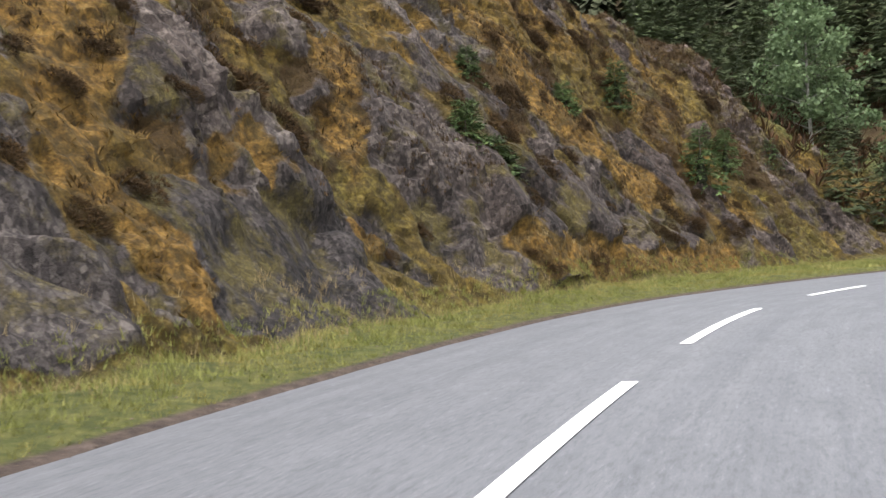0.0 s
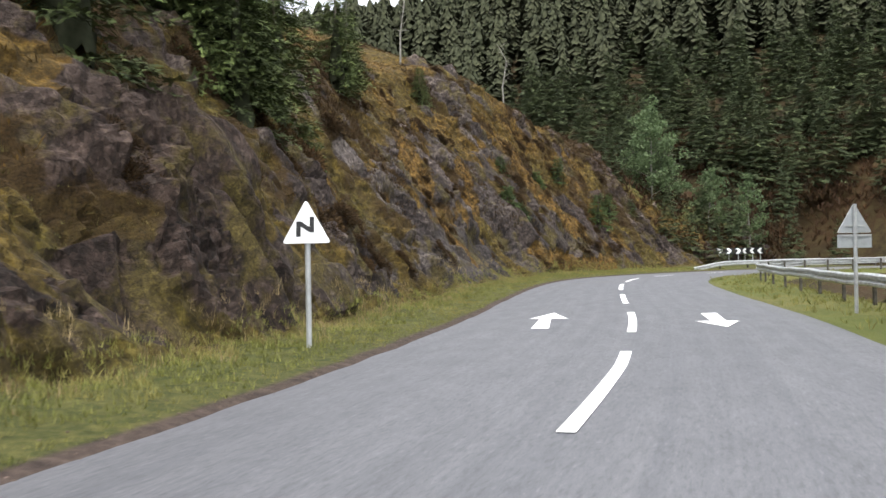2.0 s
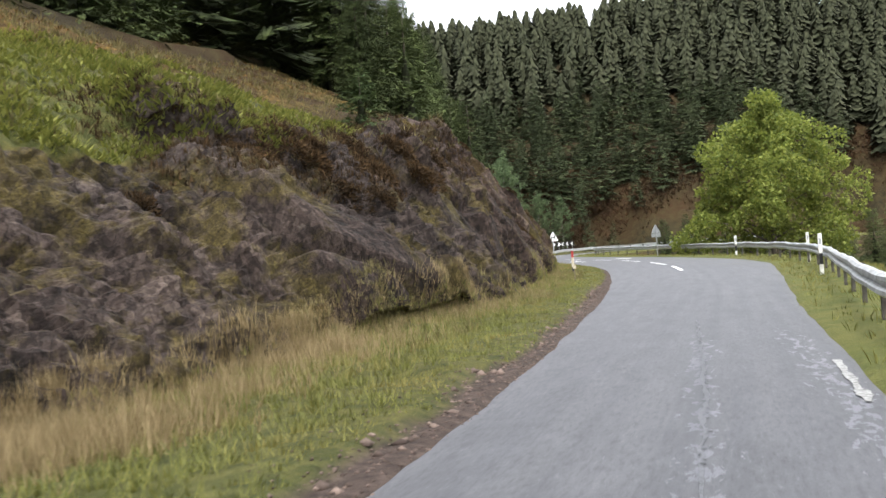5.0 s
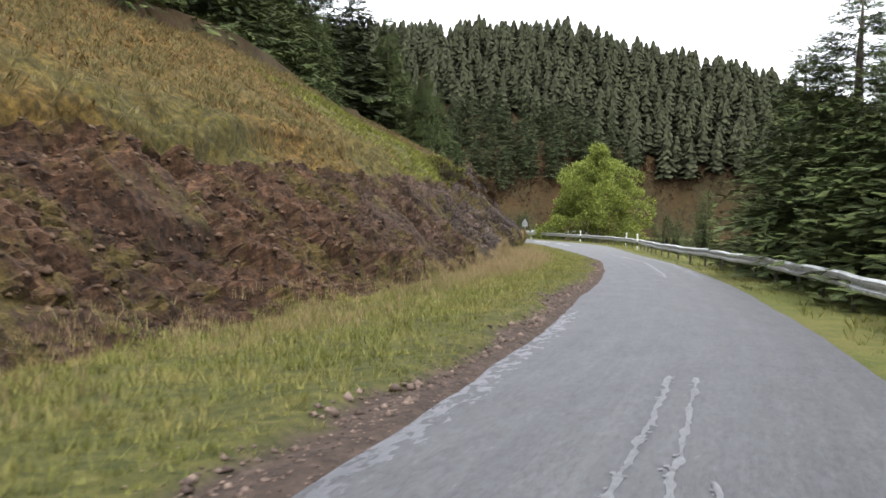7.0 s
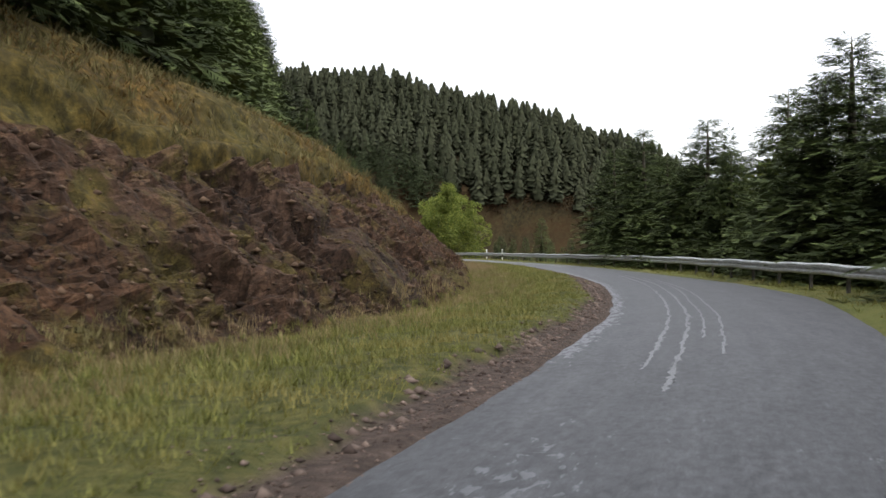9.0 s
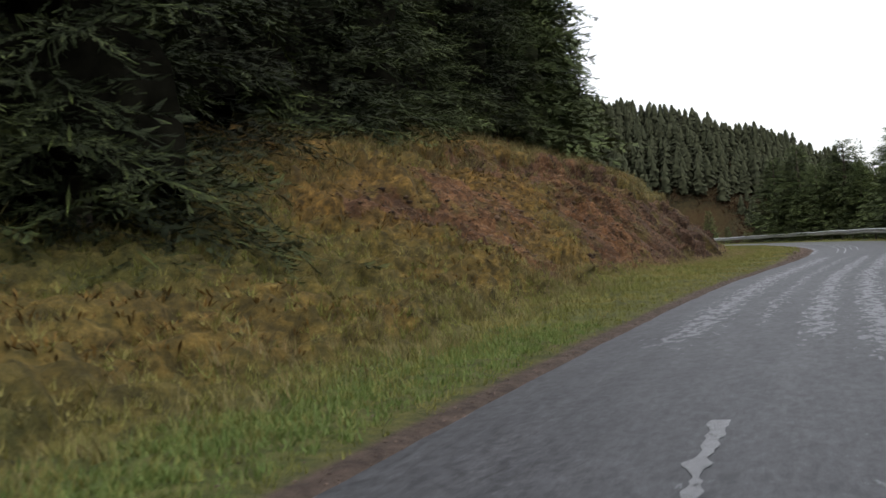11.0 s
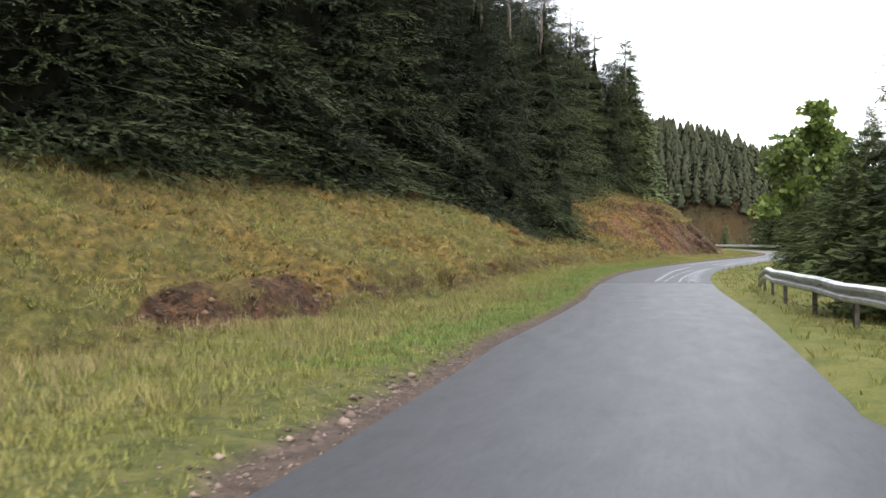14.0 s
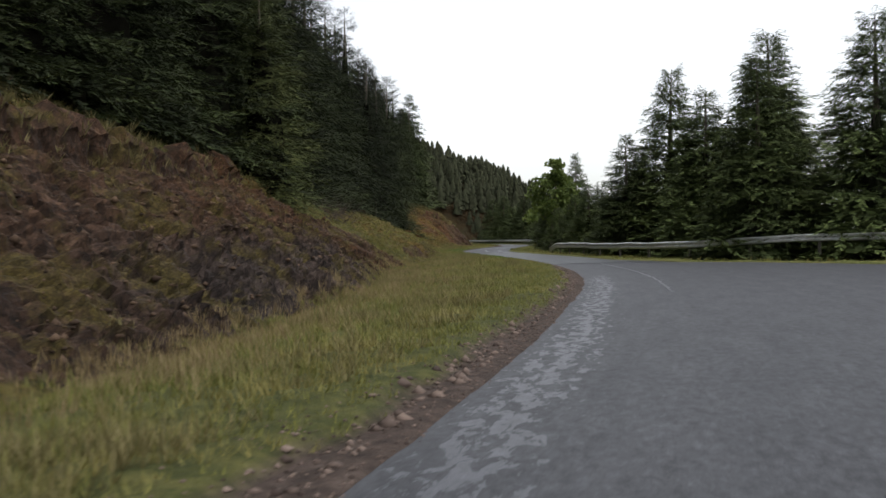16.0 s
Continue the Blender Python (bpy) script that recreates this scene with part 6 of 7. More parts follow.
def woods(seed=5):
    """Spruce on the far hill: many small trees as one mass, and the dark core of each."""
    rng = np.random.default_rng(seed)
    proto = []
    for k in range(6):
        v, f, tip = tiered_crown(9.6, 2.2, 400 + k)
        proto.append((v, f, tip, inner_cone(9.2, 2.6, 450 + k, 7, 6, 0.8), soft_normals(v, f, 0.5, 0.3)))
    gx, gy = np.meshgrid(np.arange(-130, 200, 3.3), np.arange(-40, 240, 3.3))
    x = gx.ravel() + rng.uniform(-1.8, 1.8, gx.size)
    y = gy.ravel() + rng.uniform(-1.9, 1.9, gx.size)
    i, left, right, z = soft_land(x, y)
    hz = hill(x, y)
    edge = 6 + 6 * vnoise(np.stack([x, y, 0 * x], 1), 0.05, 3, 2)
    away = np.maximum(left, right)
    wood = (hz > edge) & (hz >= z - 1.5) & (away > 10)
    low = ((hz > 0.3) & (hz >= z - 1.5) & (away > 8)) | ((TIME[i] < -1.8) & (left > 8))
    scrub = (hz <= edge) & low & ~wood & (rng.random(len(x)) < np.where(TIME[i] > -3.2, 0.8, 0.55))
    size = np.where(wood, rng.uniform(0.72, 0.95, len(x)), rng.uniform(0.3, 0.75, len(x)))
    keep = (wood | scrub) & (np.hypot(x + 42, y + 66) < 300)
    # only the flank that faces the road and the ridge
    rid = np.concatenate([a + (b - a) * np.linspace(0, 1, 12)[:, None] for a, b in zip(RIDGE[:-1, :2], RIDGE[1:, :2])])
    q = rid[((x[:, None] - rid[None, :, 0]) ** 2 + (y[:, None] - rid[None, :, 1]) ** 2).argmin(1)]
    way = unit(np.array([(-42.0, -66.0)]) - q)
    keep &= ((np.stack([x, y], 1) - q) * way).sum(1) > -9
    x, y, z, size = x[keep], y[keep], z[keep], size[keep]
    crowns, cores, tips, nrms, core_n = [], [], [], [], []
    spin = lambda w, c, n, s: unit(np.stack([w[:, 0] * c - w[:, 1] * n, w[:, 0] * n + w[:, 1] * c, w[:, 2] * s], 1))
    bodies = [soft_normals(p[3][0], p[3][1], 0.5, 0.5) for p in proto]
    fine = [spruce_crown(9.6, 2.3, 430 + k, whorls=18, per=8, twigs=3, skirt=0.02, fat=1.3, power=0.85, spread=0.9)[:2] for k in range(3)]
    for k in range(len(x)):
        if math.hypot(x[k] - 8, y[k] - 30) < 62:
            mass_tree(fine, k, x[k], y[k], z[k] - 0.4, size[k] * rng.uniform(0.9, 1.1), rng.uniform(0, 6.28), NEAR_WOODS)
            continue
        pick_one = rng.integers(0, 6)
        v, f, tip, core, nr = proto[pick_one]
        a, s = rng.uniform(0, 6.28), size[k]
        c, n = math.cos(a) * s * 1.2, math.sin(a) * s * 1.2
        tall = s * rng.uniform(0.85, 1.1)
        move = lambda w: np.stack([w[:, 0] * c - w[:, 1] * n, w[:, 0] * n + w[:, 1] * c, w[:, 2] * tall], 1) + (x[k], y[k], z[k] - 0.4)
        crowns.append((move(v), f))
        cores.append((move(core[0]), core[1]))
        tips.append(tip * rng.uniform(0.5, 1.0))
        nrms.append(spin(nr, c, n, s))
        core_n.append(spin(bodies[pick_one], c, n, s))
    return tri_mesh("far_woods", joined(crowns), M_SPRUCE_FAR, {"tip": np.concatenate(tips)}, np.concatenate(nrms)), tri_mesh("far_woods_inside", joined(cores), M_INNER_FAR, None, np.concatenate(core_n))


_hx = np.random.default_rng(77)
_mx, _my = _hx.uniform(-10, 110, 60000), _hx.uniform(-10, 110, 60000)
_mi, _ml, _mr, _mz = soft_land(_mx, _my)
_mh = hill(_mx, _my)
_on = (_mh > -0.5) & (_mh < 13) & (_mh >= _mz - 1.5) & (np.maximum(_ml, _mr) > 5) & (vnoise(np.stack([_mx, _my, 0 * _mx], 1), 0.25, 301, 3) > 0.4)
_q = np.stack([_mx, _my, _mz], 1)[_on][:16000]
stuff("moor_heather", tri_mesh("moor_heather", slivers(_q, _hx, 9, 0.25 + 0.5 * _hx.random(len(_q)), 1.0, 0.05), M_HEATHER), "dark brown heather below the far wood", "heather")
_crowns, _cores = woods()
stuff("far_woods", _crowns, "dense dark spruce plantation on the far hillside", "woods")
stuff("near_woods", tri_mesh("near_woods", joined(NEAR_WOODS), M_SPRUCE_MID, None, np.concatenate(_mass_n), spray_uv(sum(len(v) for v, f in NEAR_WOODS) // 4, 3.0)), "dark green spruces at the foot of the hillside", "woods")
stuff("far_woods_inside", _cores, "dark cores that put shade inside the far plantation's crowns", "woods")
# rusty bracken and heather between the wood and the road
_bx, _by = _rng.uniform(-60, 150, 80000), _rng.uniform(-40, 110, 80000)
_bi, _bl, _br, _bz = soft_land(_bx, _by)
_bh = hill(_bx, _by)
_ok = (_bh < 15) & (((_bh > -1.5) & (_br > 5) & (_bh >= _bz - 1.5)) | ((TIME[_bi] < -1.8) & (_bl > 9)))
_bq = np.stack([_bx, _by, _bz], 1)[_ok]
stuff("bracken_scrub", tri_mesh("bracken_scrub", blades(_bq, _rng, 6, 0.3 + 0.5 * _rng.random(len(_bq)), 1.3, 0.05), M_BRACKEN), "rusty dead bracken and heather on the hill's foot", "bracken")


def broadleaf(name, h, r, seed, leaf_mat, bark_mat, leaves, label, leaf=0.2, trunk_r=0.22, first=0.2, group="", limbs=16, flat=0.8):
    """Trunk, limbs and a ragged crown of many small leaves in clumps."""
    rng = np.random.default_rng(seed)
    top = new(name)
    tip = np.array([rng.normal(0, 0.2), rng.normal(0, 0.2), h * 0.9])
    trunk_path = np.array([(0, 0, -0.4), tip * 0.3 + rng.normal(0, 0.08, 3), tip * 0.65 + rng.normal(0, 0.12, 3), tip])
    tr = new("trunk", tri_mesh("trunk", tube(trunk_path, [trunk_r, trunk_r * 0.75, trunk_r * 0.4, 0.02], 8), bark_mat))
    tr.parent = top
    spots = []
    wood = []
    for k in range(limbs):
        u = first + (0.92 - first) * (k + 0.5) / limbs
        a = k * 2.4 + rng.uniform(-0.4, 0.4)
        start = np.array([np.interp(u, [0, 0.33, 0.7, 1], trunk_path[:, j]) for j in range(3)])
        reach = r * math.sin(math.pi * min(1, 0.25 + 0.72 * (u - first) / (1 - first) + 0.08)) ** 0.7 * rng.uniform(0.75, 1.1)
        d = np.array([math.cos(a), math.sin(a), 0])
        mid, end = start + d * reach * 0.5 + (0, 0, reach * 0.25), start + d * reach + (0, 0, reach * 0.34)
        lb = new("limb", tri_mesh("limb", tube([start, mid, end], [trunk_r * 0.38 * (1.1 - u), trunk_r * 0.22 * (1.1 - u), 0.012], 5), bark_mat))
        lb.parent = top
        for m in range(7):
            v = rng.uniform(0.3, 1.05)
            p = start + (end - start) * v + rng.normal(0, 0.16 * r, 3) * (1, 1, 0.6)
            spots.append((p, rng.uniform(0.1, 0.24) * r))
    for m in range(6):
        spots.append((tip + rng.normal(0, 0.12 * r, 3), 0.16 * r))
    c = rng.integers(0, len(spots), leaves)
    centre, rad = np.array([s[0] for s in spots])[c], np.array([s[1] for s in spots])[c]
    d = unit(rng.normal(0, 1, (leaves, 3)))
    p = centre + d * (rad * rng.uniform(0.35, 1.0, leaves) ** 0.6)[:, None] * (1, 1, flat)
    way = unit(d * 0.6 + rng.normal(0, 0.6, (leaves, 3)) + (0, 0, -0.25))
    side = unit(np.cross(way, rng.normal(0, 1, (leaves, 3))))
    size = leaf * rng.uniform(0.6, 1.3, leaves)
    cr = new("crown", tri_mesh("crown", kites(p, p + way * size[:, None], side, size * 0.42, 0.45), leaf_mat))
    cr.parent = top
    return tagged(top, label, "tree", group)


def stand(ob, x, y, z, turn=0, scale=1.0):
    ob.matrix_basis = Matrix.Translation((x, y, z)) @ pose(0, 0, 0, 0, 0, turn) @ Matrix.Diagonal((scale, scale, scale, 1))
    return ob


def ground_z(x, y):
    return float(land(np.array([x]), np.array([y]))[3][0])


stand(broadleaf("broadleaf_tree", 12.8, 5.6, 1, M_LEAF, M_BARK, 36000, "spreading tree in fresh bright green leaf", 0.22, 0.24, 0.1, limbs=26), 4.8, -14.8, -2.2)
plant(SLIM, 3, 10.8, -19.5, -2.6, 1.15, 40)
plant(SLIM, 4, 13.2, -22.0, -2.9, 0.9, 80)
stand(broadleaf("sycamore_tree", 8.6, 2.3, 3, M_SYCLEAF, M_BARK, 4200, "loose-crowned tree with large light green leaves", 0.32, 0.16, 0.35, limbs=13), -119.5, -125.7, -0.5)
stand(broadleaf("broadleaf_tree", 8.4, 2.9, 4, M_LEAF, M_BARK, 6000, "light green tree among the dark spruces", 0.26, 0.16, 0.2), -47.5, -86.0, -2.2)
stand(broadleaf("birch_tree", 8.5, 2.8, 5, M_BIRCHLEAF, M_PALEBARK, 8000, "young birch with pale green leaves", 0.2, 0.1, 0.08, limbs=20), 17.2, 50.3, ground_z(17.2, 50.3))
stand(broadleaf("birch_tree", 6.0, 1.7, 6, M_BIRCHLEAF, M_PALEBARK, 3600, "slender birch in thin leaf", 0.18, 0.08, 0.2), 22.5, 51.0, ground_z(22.5, 51.0))
stand(broadleaf("birch_tree", 7.5, 1.6, 7, M_BIRCHLEAF, M_PALEBARK, 2600, "slender birch in thin leaf", 0.18, 0.08, 0.25), 25.5, 50.0, ground_z(25.5, 50.0))


def bare_tree(h, seed):
    """A thin pale stem with a few leafless twigs."""
    rng = np.random.default_rng(seed)
    top = new("bare_birch")
    path = np.array([(0, 0, -0.3), (rng.normal(0, 0.1), rng.normal(0, 0.1), h * 0.4), (rng.normal(0, 0.2), rng.normal(0, 0.2), h * 0.75), (rng.normal(0, 0.25), rng.normal(0, 0.25), h)])
    a = new("trunk", tri_mesh("trunk", tube(path, [0.07, 0.055, 0.035, 0.008], 6), M_PALEBARK))
    tw = []
    for k in range(14):
        u = rng.uniform(0.4, 0.98)
        p = np.array([np.interp(u * h, path[:, 2], path[:, j]) for j in range(3)])
        d = rng.normal(0, 1, 3) * (1, 1, 0.2) + (0, 0, 0.7)
        d = d / np.linalg.norm(d) * rng.uniform(0.4, 1.2)
        b = new("twig", tri_mesh("twig", tube([p, p + d * 0.5 + (0, 0, 0.08), p + d], [0.02, 0.013, 0.004], 4), M_PALEBARK))
        b.parent = top
    a.parent = top
    return tagged(top, "thin pale birch stem with bare twigs", "tree", "bare birches on the crest")


for k, (t, d, h) in enumerate([(-1.3, 12.3, 5.0), (-0.75, 12.0, 5.5), (-0.6, 12.6, 5.0), (2.0, 8.6, 3.8), (1.85, 9.0, 4.2), (1.7, 9.4, 3.6), (2.4, 8.8, 4.0)]):
    x, y, z = side_point(t, d)
    stand(bare_tree(h, 60 + k), x, y, z - 0.1, k * 40)


# ---- guard rails ----
def off_point(t, off, z=0.0):
    p = np.array([np.interp(t, TIME, LINE[:, k]) for k in (0, 1)])
    l = np.array([np.interp(t, TIME, LEFT[:, k]) for k in (0, 1)])
    return Vector((*(p + l * off), z))


def rail_profile():
    """The beam's two waves, across (out, up) in metres from its centre."""
    return [(-0.01, 0.156), (0.03, 0.15), (0.078, 0.115), (0.078, 0.06), (0.0, 0.02), (0.0, -0.02), (0.078, -0.06), (0.078, -0.115), (0.03, -0.15), (-0.01, -0.156)]


def guard_rail(rows, label, facing=1, post_gap=3.0, height=0.56, droop=False, sunk_end=False):
    """rows: (station, offset). Beam with two waves on short posts."""
    top = new("guard_rail")
    rows = sorted(rows)
    ts = np.linspace(rows[0][0], rows[-1][0], 700)
    if droop:
        ts = ts[::-1]
    pts = np.array([off_point(t, np.interp(t, *zip(*rows))) for t in ts])
    ln = np.r_[0, np.cumsum(np.linalg.norm(np.diff(pts, axis=0), axis=1))]
    s = np.arange(0, ln[-1], 0.5)
    p = np.stack([np.interp(s, ln, pts[:, k]) for k in (0, 1)], 1)
    for _ in range(6):
        p[1:-1] = (p[:-2] + p[1:-1] * 2 + p[2:]) / 4
    tan = unit(np.gradient(p, axis=0))
    out = np.stack([tan[:, 1], -tan[:, 0]], 1) * facing
    prof = rail_profile()
    h = np.full(len(s), height) + 0.015 * np.sin(s * 0.7) + 0.01 * np.sin(s * 1.9)
    if droop:
        h = h + 0.3 * (1 - smoothstep(s, 8, 20))
        h = h - 0.38 * (1 - np.clip((s[-1] - s) / 3.0, 0, 1)) ** 1.5
    if sunk_end:
        h = h - 0.4 * (1 - np.clip((s[-1] - s) / 5.0, 0, 1)) ** 1.3
    two = [[(*(p[i] + out[i] * (a - th)), h[i] + b) for a, b in prof] for th in (0, 0.012) for i in range(len(s))]
    n, m = len(s), len(prof)
    verts = np.array(two).reshape(-1, 3)
    f = grid_faces(n, m)
    back = f[:, ::-1] + n * m
    rim = []
    for i in range(n - 1):
        for j in (0, m - 1):
            a, b = i * m + j, (i + 1) * m + j
            rim.append((a, b, b + n * m, a + n * m) if j == 0 else (b, a, a + n * m, b + n * m))
    for i in (0, n - 1):
        for j in range(m - 1):
            a, b = i * m + j, i * m + j + 1
            rim.append((a, b, b + n * m, a + n * m))
    me = mesh_from("beam", verts, np.concatenate([f, back, np.array(rim)]), M_STEEL)
    beam = new("beam", me)
    beam.parent = top
    tagged(beam, "wavy galvanised steel beam")
    bm = bmesh.new()
    bmesh.ops.create_cube(bm, size=1)
    bmesh.ops.scale(bm, vec=(0.07, 0.13, 1.15), verts=bm.verts)
    bmesh.ops.bevel(bm, geom=bm.edges[:], offset=0.012, segments=1)
    me = bpy.data.meshes.new("rail_post")
    bm.to_mesh(me)
    bm.free()
    me.materials.append(M_RAILPOST)
    for k in np.arange(1.0, s[-1] - 0.3, post_gap):
        i = int(k / 0.5)
        ob = new("rail_post", me)
        ob.parent = top
        c = p[i] - out[i] * 0.09
        ob.matrix_basis = Matrix.Translation((c[0], c[1], h[i] + 0.12 - 0.575)) @ Matrix.Rotation(math.atan2(tan[i][1], tan[i][0]) + math.pi / 2, 4, "Z")
    return tagged(top, label, "guard rail")


guard_rail([(-3.6, -4.0), (-1.0, -4.0), (-0.4, -4.2), (0.7, -4.1), (1.8, -4.1), (2.5, -3.4), (2.9, -3.0), (3.4, -2.3), (3.7, -1.95), (4, -1.65), (4.3, -1.48), (4.6, -1.5), (5, -1.85), (5.5, -2.2), (6, -2.3), (6.7, -2.75), (7.0, -3.1), (7.5, -3.9), (8.0, -4.7), (8.3, -5.0)],
           "galvanised steel guard rail on the valley side", facing=1)
guard_rail([(-3.9, 6.1), (-2.6, 6.2), (-2.1, 6.4), (-1.75, 6.2), (-1.6, 5.9)], "galvanised steel guard rail round the outside of the bend", facing=-1, height=0.45, sunk_end=True)
guard_rail([(12.15, -2.5), (12.6, -2.1), (13.0, -2.4), (13.26, -2.9), (13.5, -4.3), (13.65, -7.0), (13.86, -11.8), (14.04, -17.0)], "galvanised guard rail with a turned-down end", facing=-1, droop=True)


# ---- signs ----
def prism(outline, depth, y0=0.0):
    """An upright plate in x, z with a thickness in y, slightly rounded."""
    bm = bmesh.new()
    vs = [bm.verts.new((x, y0, z)) for x, z in outline]
    face = bm.faces.new(vs)
    ext = bmesh.ops.extrude_face_region(bm, geom=[face])
    bmesh.ops.translate(bm, vec=(0, depth, 0), verts=[g for g in ext["geom"] if isinstance(g, bmesh.types.BMVert)])
    bmesh.ops.recalc_face_normals(bm, faces=bm.faces[:])
    return bm


def pole(r, h, sides=14):
    bm = bmesh.new()
    bmesh.ops.create_cone(bm, cap_ends=True, segments=sides, radius1=r, radius2=r, depth=h)
    bmesh.ops.translate(bm, vec=(0, 0, h / 2), verts=bm.verts)
    return bm


def rounded_triangle(w, h, r, n=5):
    pts = [(-w / 2, 0), (w / 2, 0), (0, h)]
    out = []
    for k in range(3):
        a, b, c = Vector(pts[k - 1]), Vector(pts[k]), Vector(pts[(k + 1) % 3])
        p, q = b + (a - b).normalized() * r, b + (c - b).normalized() * r
        for j in range(n + 1):
            u = j / n
            out.append(tuple(p * (1 - u) ** 2 + b * 2 * u * (1 - u) + q * u**2))
    return out


def warning_sign(label, x, y, face_turn, plate_z, post_top, supplementary=False, base_z=0.0):
    top = new("warning_sign")
    part("post", pole(0.038, post_top + 0.3), M_POSTGREY, top)
    for c in top.children:
        c.location = (0, 0, -0.3)
    tri = rounded_triangle(0.68, 0.6, 0.06)
    plate = part("triangle_plate", prism([(a, b + plate_z) for a, b in tri], 0.02, -0.065), M_WHITE, top, "white triangular sign plate")
    back = part("plate_back", prism([(a * 0.985, b * 0.985 + plate_z + 0.004) for a, b in tri], 0.006, -0.044), M_SIGNBACK, top, "grey sheet-metal back")
    mark = [(-0.14, 0.09), (-0.135, 0.3), (-0.07, 0.3), (0.05, 0.22), (0.055, 0.36), (0.115, 0.36), (0.11, 0.15), (0.05, 0.15), (-0.075, 0.23), (-0.08, 0.09)]
    part("bend_symbol", prism([(a, b + plate_z) for a, b in mark], 0.008, -0.074), M_BLACK, plate, "black double-bend symbol")
    part("bracket", prism([(-0.2, plate_z + 0.13), (0.2, plate_z + 0.13), (0.2, plate_z + 0.16), (-0.2, plate_z + 0.16)], 0.02, -0.038), M_POSTGREY, top)
    if supplementary:
        part("supplementary_plate", prism([(-0.33, plate_z - 0.3), (0.33, plate_z - 0.3), (0.33, plate_z - 0.03), (-0.33, plate_z - 0.03)], 0.02, -0.065), M_SIGNBACK, top, "grey-backed rectangular plate")
        part("bracket", prism([(-0.3, plate_z - 0.07), (0.3, plate_z - 0.07), (0.3, plate_z - 0.04), (-0.3, plate_z - 0.04)], 0.02, -0.04), M_POSTGREY, top)
    top.matrix_basis = Matrix.Translation((x, y, base_z)) @ pose(0, 0, 0, 0, 0, face_turn)
    return tagged(top, label, "road sign")


# face normal is -y before turning
warning_sign("white triangular warning sign with a double bend symbol", -10.75, -13.1, -14, 1.46, 1.6, base_z=0.05)
warning_sign("grey back of a triangular warning sign with a plate", 0.1, -8.4, 166, 1.62, 2.2, True, base_z=0.0)


def chevron_board(x, y, turn, flip, wide=0.66, z=1.0):
    top = new("chevron_sign")
    for px in (0.0,):
        bm = pole(0.03, 1.75)
        bmesh.ops.translate(bm, vec=(px, 0, -0.4), verts=bm.verts)
        part("post", bm, M_POSTGREY, top)
    plate = part("board", prism([(-wide / 2, z), (wide / 2, z), (wide / 2, z + 0.5), (-wide / 2, z + 0.5)], 0.015, -0.06), M_BLACK, top, "black board")
    g = -1 if flip else 1
    for cx in (0.0,):
        c = [(-0.22, 0.04), (0.02, 0.04), (0.22, 0.25), (0.02, 0.46), (-0.22, 0.46), (-0.02, 0.25)]
        pts = [(cx + g * a, z + b) for a, b in c]
        part("chevron", prism(pts if not flip else pts[::-1], 0.004, -0.064), M_WHITE, plate, "white chevron")
    top.matrix_basis = Matrix.Translation((x, y, ground_z(x, y) * 0)) @ pose(0, 0, 0, 0, 0, turn)
    return tagged(top, "black and white chevron board on a post at the bend", "road sign", "chevron boards at the bend")


for k in range(3):
    chevron_board(21.5 + 0.74 * k, 47.0 - 0.1 * k, -6, False)
for k in range(3):
    chevron_board(23.5 + 0.3 * k, 46.7 - 0.72 * k, -58, True)


def marker_post(x, y, turn, h=1.05, base_z=0.0, red=False, lean=0.0):
    """A verge post: white with a black band and a reflector."""
    top = new("verge_marker_post")

    def box(w, d, z0, z1):
        bm = bmesh.new()
        bmesh.ops.create_cube(bm, size=1)
        bmesh.ops.scale(bm, vec=(w, d, z1 - z0), verts=bm.verts)
        bmesh.ops.translate(bm, vec=(0, 0, (z0 + z1) / 2), verts=bm.verts)
        bmesh.ops.bevel(bm, geom=[e for e in bm.edges if abs(e.verts[0].co.z - e.verts[1].co.z) > 0.01], offset=0.02, segments=2)
        return bm
    if red:
        part("foot", box(0.1, 0.08, -0.4, 0.3), M_BLACK, top, "black foot")
    else:
        part("foot", box(0.1, 0.08, -0.4, 0.16), M_POSTWHITE, top)
        part("black_band", box(0.094, 0.074, 0.162, 0.46), M_BLACK, top, "black band")
    part("shaft", box(0.1, 0.08, 0.302 if red else 0.462, h - (0.28 if red else 0.0)), M_POSTCREAM if red else M_POSTWHITE, top)
    if red:
        part("red_reflector", box(0.09, 0.072, h - 0.278, h), M_RED, top, "red reflective head")
    else:
        part("reflector", box(0.055, 0.088, h - 0.3, h - 0.12), M_SIGNBACK, top, "pale reflector")
    top.matrix_basis = Matrix.Translation((x, y, base_z)) @ pose(0, 0, 0, lean, 0, turn)
    return tagged(top, "white roadside marker post with a black band", "marker post", "verge marker posts")


marker_post(-4.6, -22.6, -30, 1.0, 0.1)
marker_post(-13.1, -37.2, -34, 1.0, 0.12)
marker_post(-20.4, -45.5, -38, 1.0, 0.12)
_q = (-19.5, -30.6)
marker_post(_q[0], _q[1], -25, 0.98, 0.02, True)
tagged([o for o in scene.objects if o.name.startswith("verge_marker_post")][-1], "cream marker post with a red head and black foot")


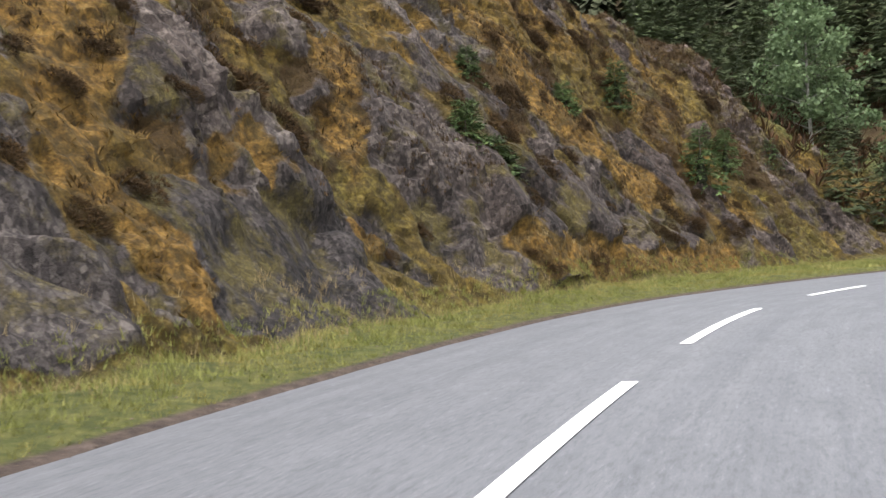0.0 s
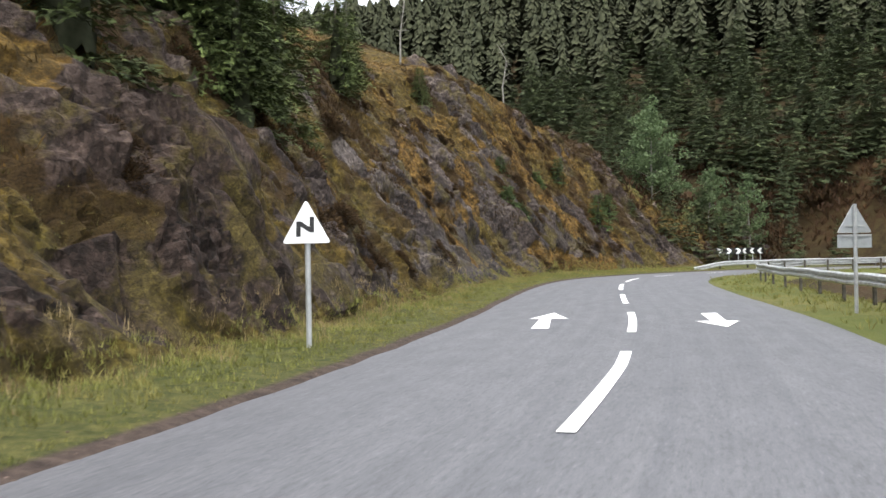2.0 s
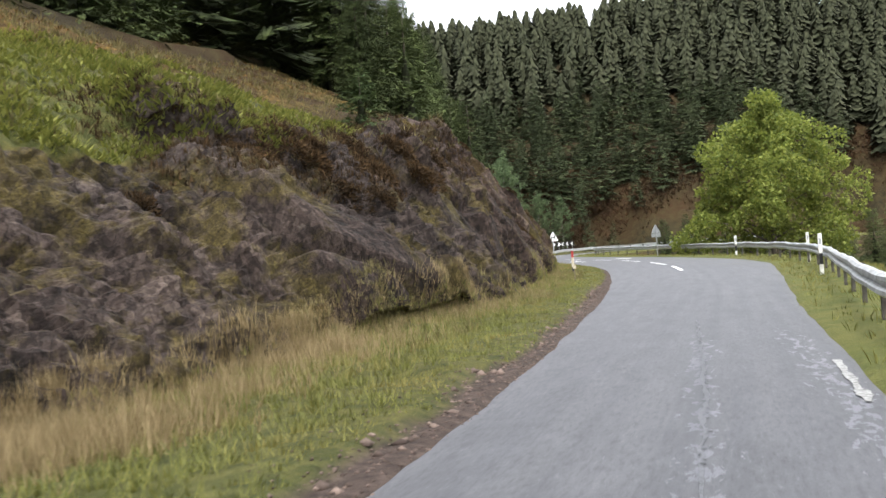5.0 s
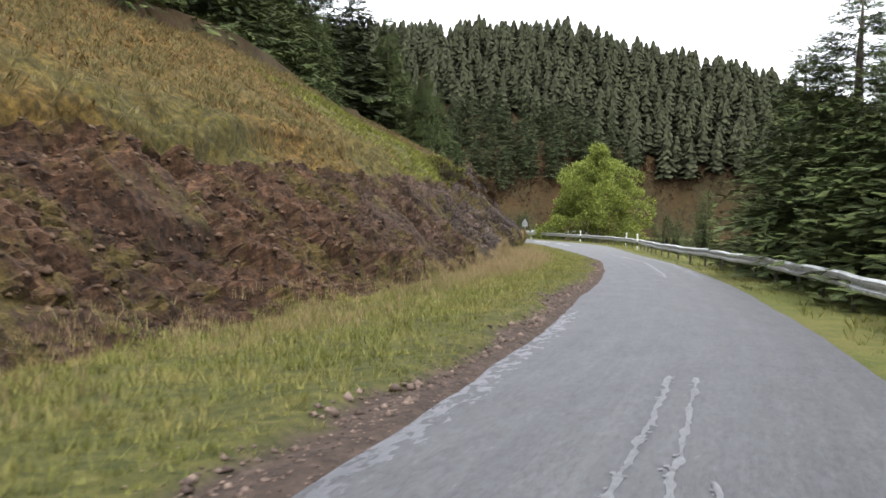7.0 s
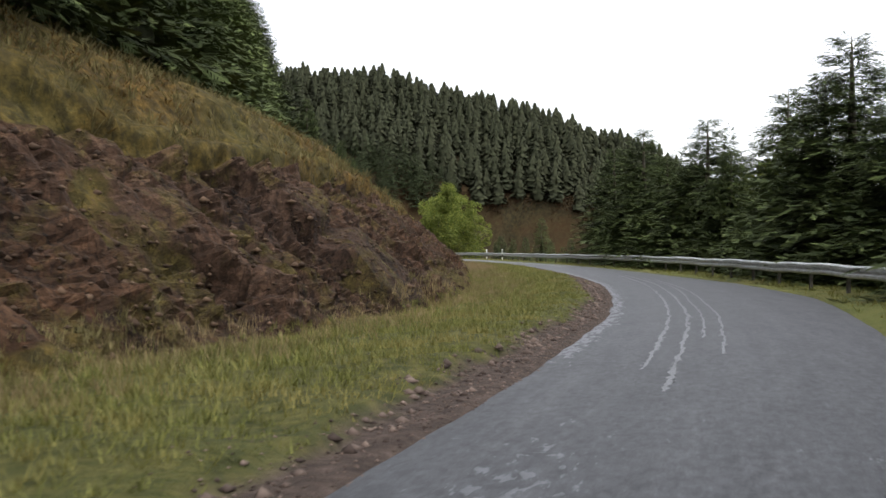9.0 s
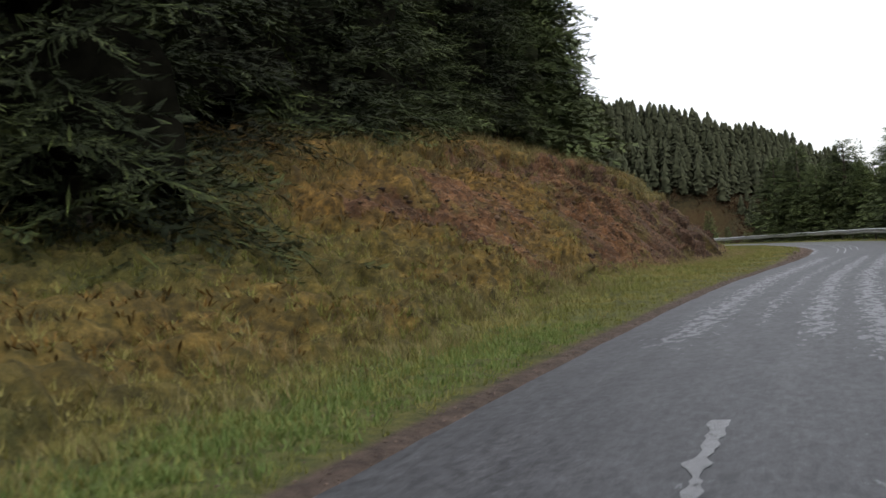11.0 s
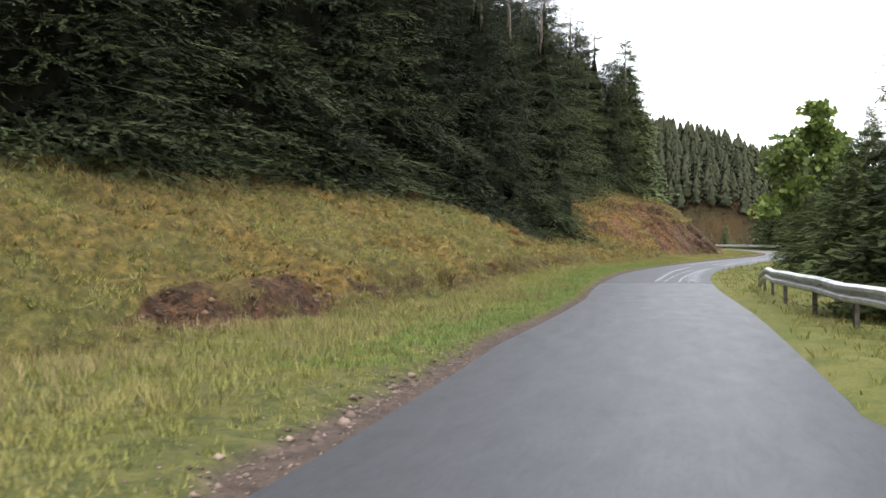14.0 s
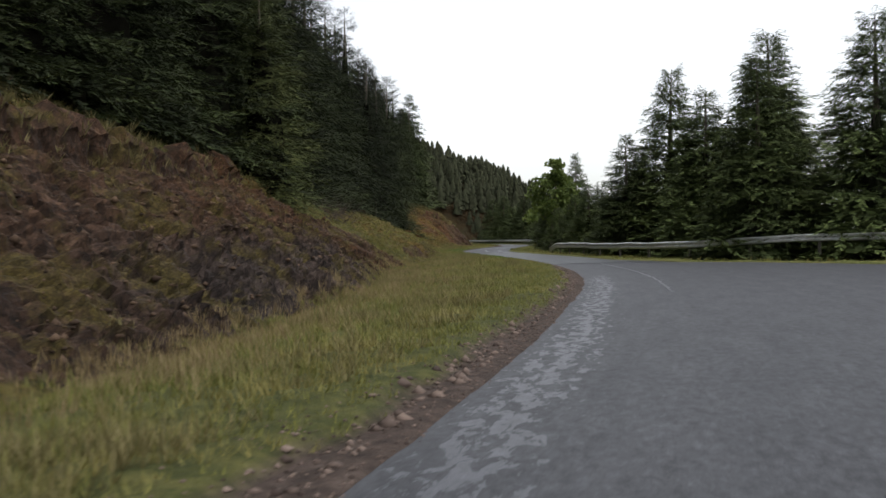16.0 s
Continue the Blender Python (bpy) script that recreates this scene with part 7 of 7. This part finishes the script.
def stump(x, y, z, r, h, seed, label, mat_=None):
    rng = np.random.default_rng(seed)
    v, f = tube([(0, 0, -0.2), (0.02, 0, h * 0.5), (0.03, 0.02, h)], [r * 1.25, r, r * 0.9], 10)
    v = v + rng.normal(0, r * 0.08, v.shape)
    n = len(v)
    v = np.vstack([v, v[-10:].mean(0) + (0, 0, 0.03)])
    f = np.vstack([f, [(n - 10 + j, n - 10 + (j + 1) % 10, n) for j in range(10)]])
    ob = new("tree_stump", tri_mesh("tree_stump", (v, f), mat_ or M_WOOD))
    ob.location = (x, y, z)
    return tagged(ob, label, "stump")


for k, (t, w) in enumerate([(9.75, 2.6), (9.3, 2.65), (9.85, 2.7)]):
    x, y, z = on_bank(t, w)
    stump(x, y, z, 0.05 if k else 0.16, 0.55 if k else 0.5, k, "weathered wooden stake in the grass" if k else "grey weathered tree stump on the mound")


def marker_plate(x, y, turn):
    """A small pale plate on a thin stake."""
    top = new("marker_plate")
    part("stake", pole(0.013, 0.66), M_WOOD, top)
    part("plate", prism([(-0.045, 0.56), (0.045, 0.56), (0.045, 0.67), (-0.045, 0.67)], 0.012, -0.02), M_POSTCREAM, top, "small white plate")
    top.matrix_basis = Matrix.Translation((x, y, -0.05)) @ pose(0, 0, 0, 0, 0, turn)
    return tagged(top, "small white plate on a thin stake by the rock", "marker plate")


marker_plate(-24.3, -39.05, -30)


def dead_bush(t, w, size, seed, label):
    """Dead branches heaped at the wood's edge."""
    rng = np.random.default_rng(seed)
    base = np.array((*side_point(t, w)[:2], side_point(t, w)[2]))
    top = new("dead_bush")
    top.location = base
    for k in range(160):
        tw = []
        for j in range(1):
            p = rng.normal(0, 1, 3) * (size * 0.8, size * 0.6, 0.22 * size) + (0, 0, 0.15)
            d = unit(rng.normal(0, 1, (1, 3)) * (1, 1, 0.3) + (0, 0, 1.1))[0] * rng.uniform(0.4, 1.3)
            tw.append(tube([p, p + d * 0.5 + rng.normal(0, 0.07, 3), p + d], [0.014, 0.009, 0.003], 4))
        bough = new("branch", tri_mesh("branch", joined(tw), M_DEAD))
        bough.parent = top
    return tagged(top, label, "bush")


BRACKEN = [heather_mesh("bracken_clump", 70 + k, 800, M_DEADFERN, False) for k in range(2)]
dead_bush(13.38, 9.3, 1.0, 3, "grey leafless dead bush at the wood's edge")
for k, (t, w) in enumerate([(11.45, 2.2), (11.9, 2.5), (12.2, 2.6), (10.8, 2.3), (12.9, 2.45), (11.55, 2.05), (11.7, 2.3), (12.6, 2.2), (13.3, 2.1), (11.3, 1.5), (11.5, 1.3), (12.0, 1.15)]):
    x, y, z = on_bank(t, w)
    ob = new("bracken_clump", BRACKEN[k % 2])
    ob.matrix_world = Matrix.Translation((x, y, z)) @ pose(0, 0, 0, 0, 0, k * 60) @ Matrix.Diagonal((1.0, 0.8, 0.5, 1))
    tagged(ob, "dead reddish-brown bracken clump on the grass bank", "bracken", "bracken clumps on the bank")
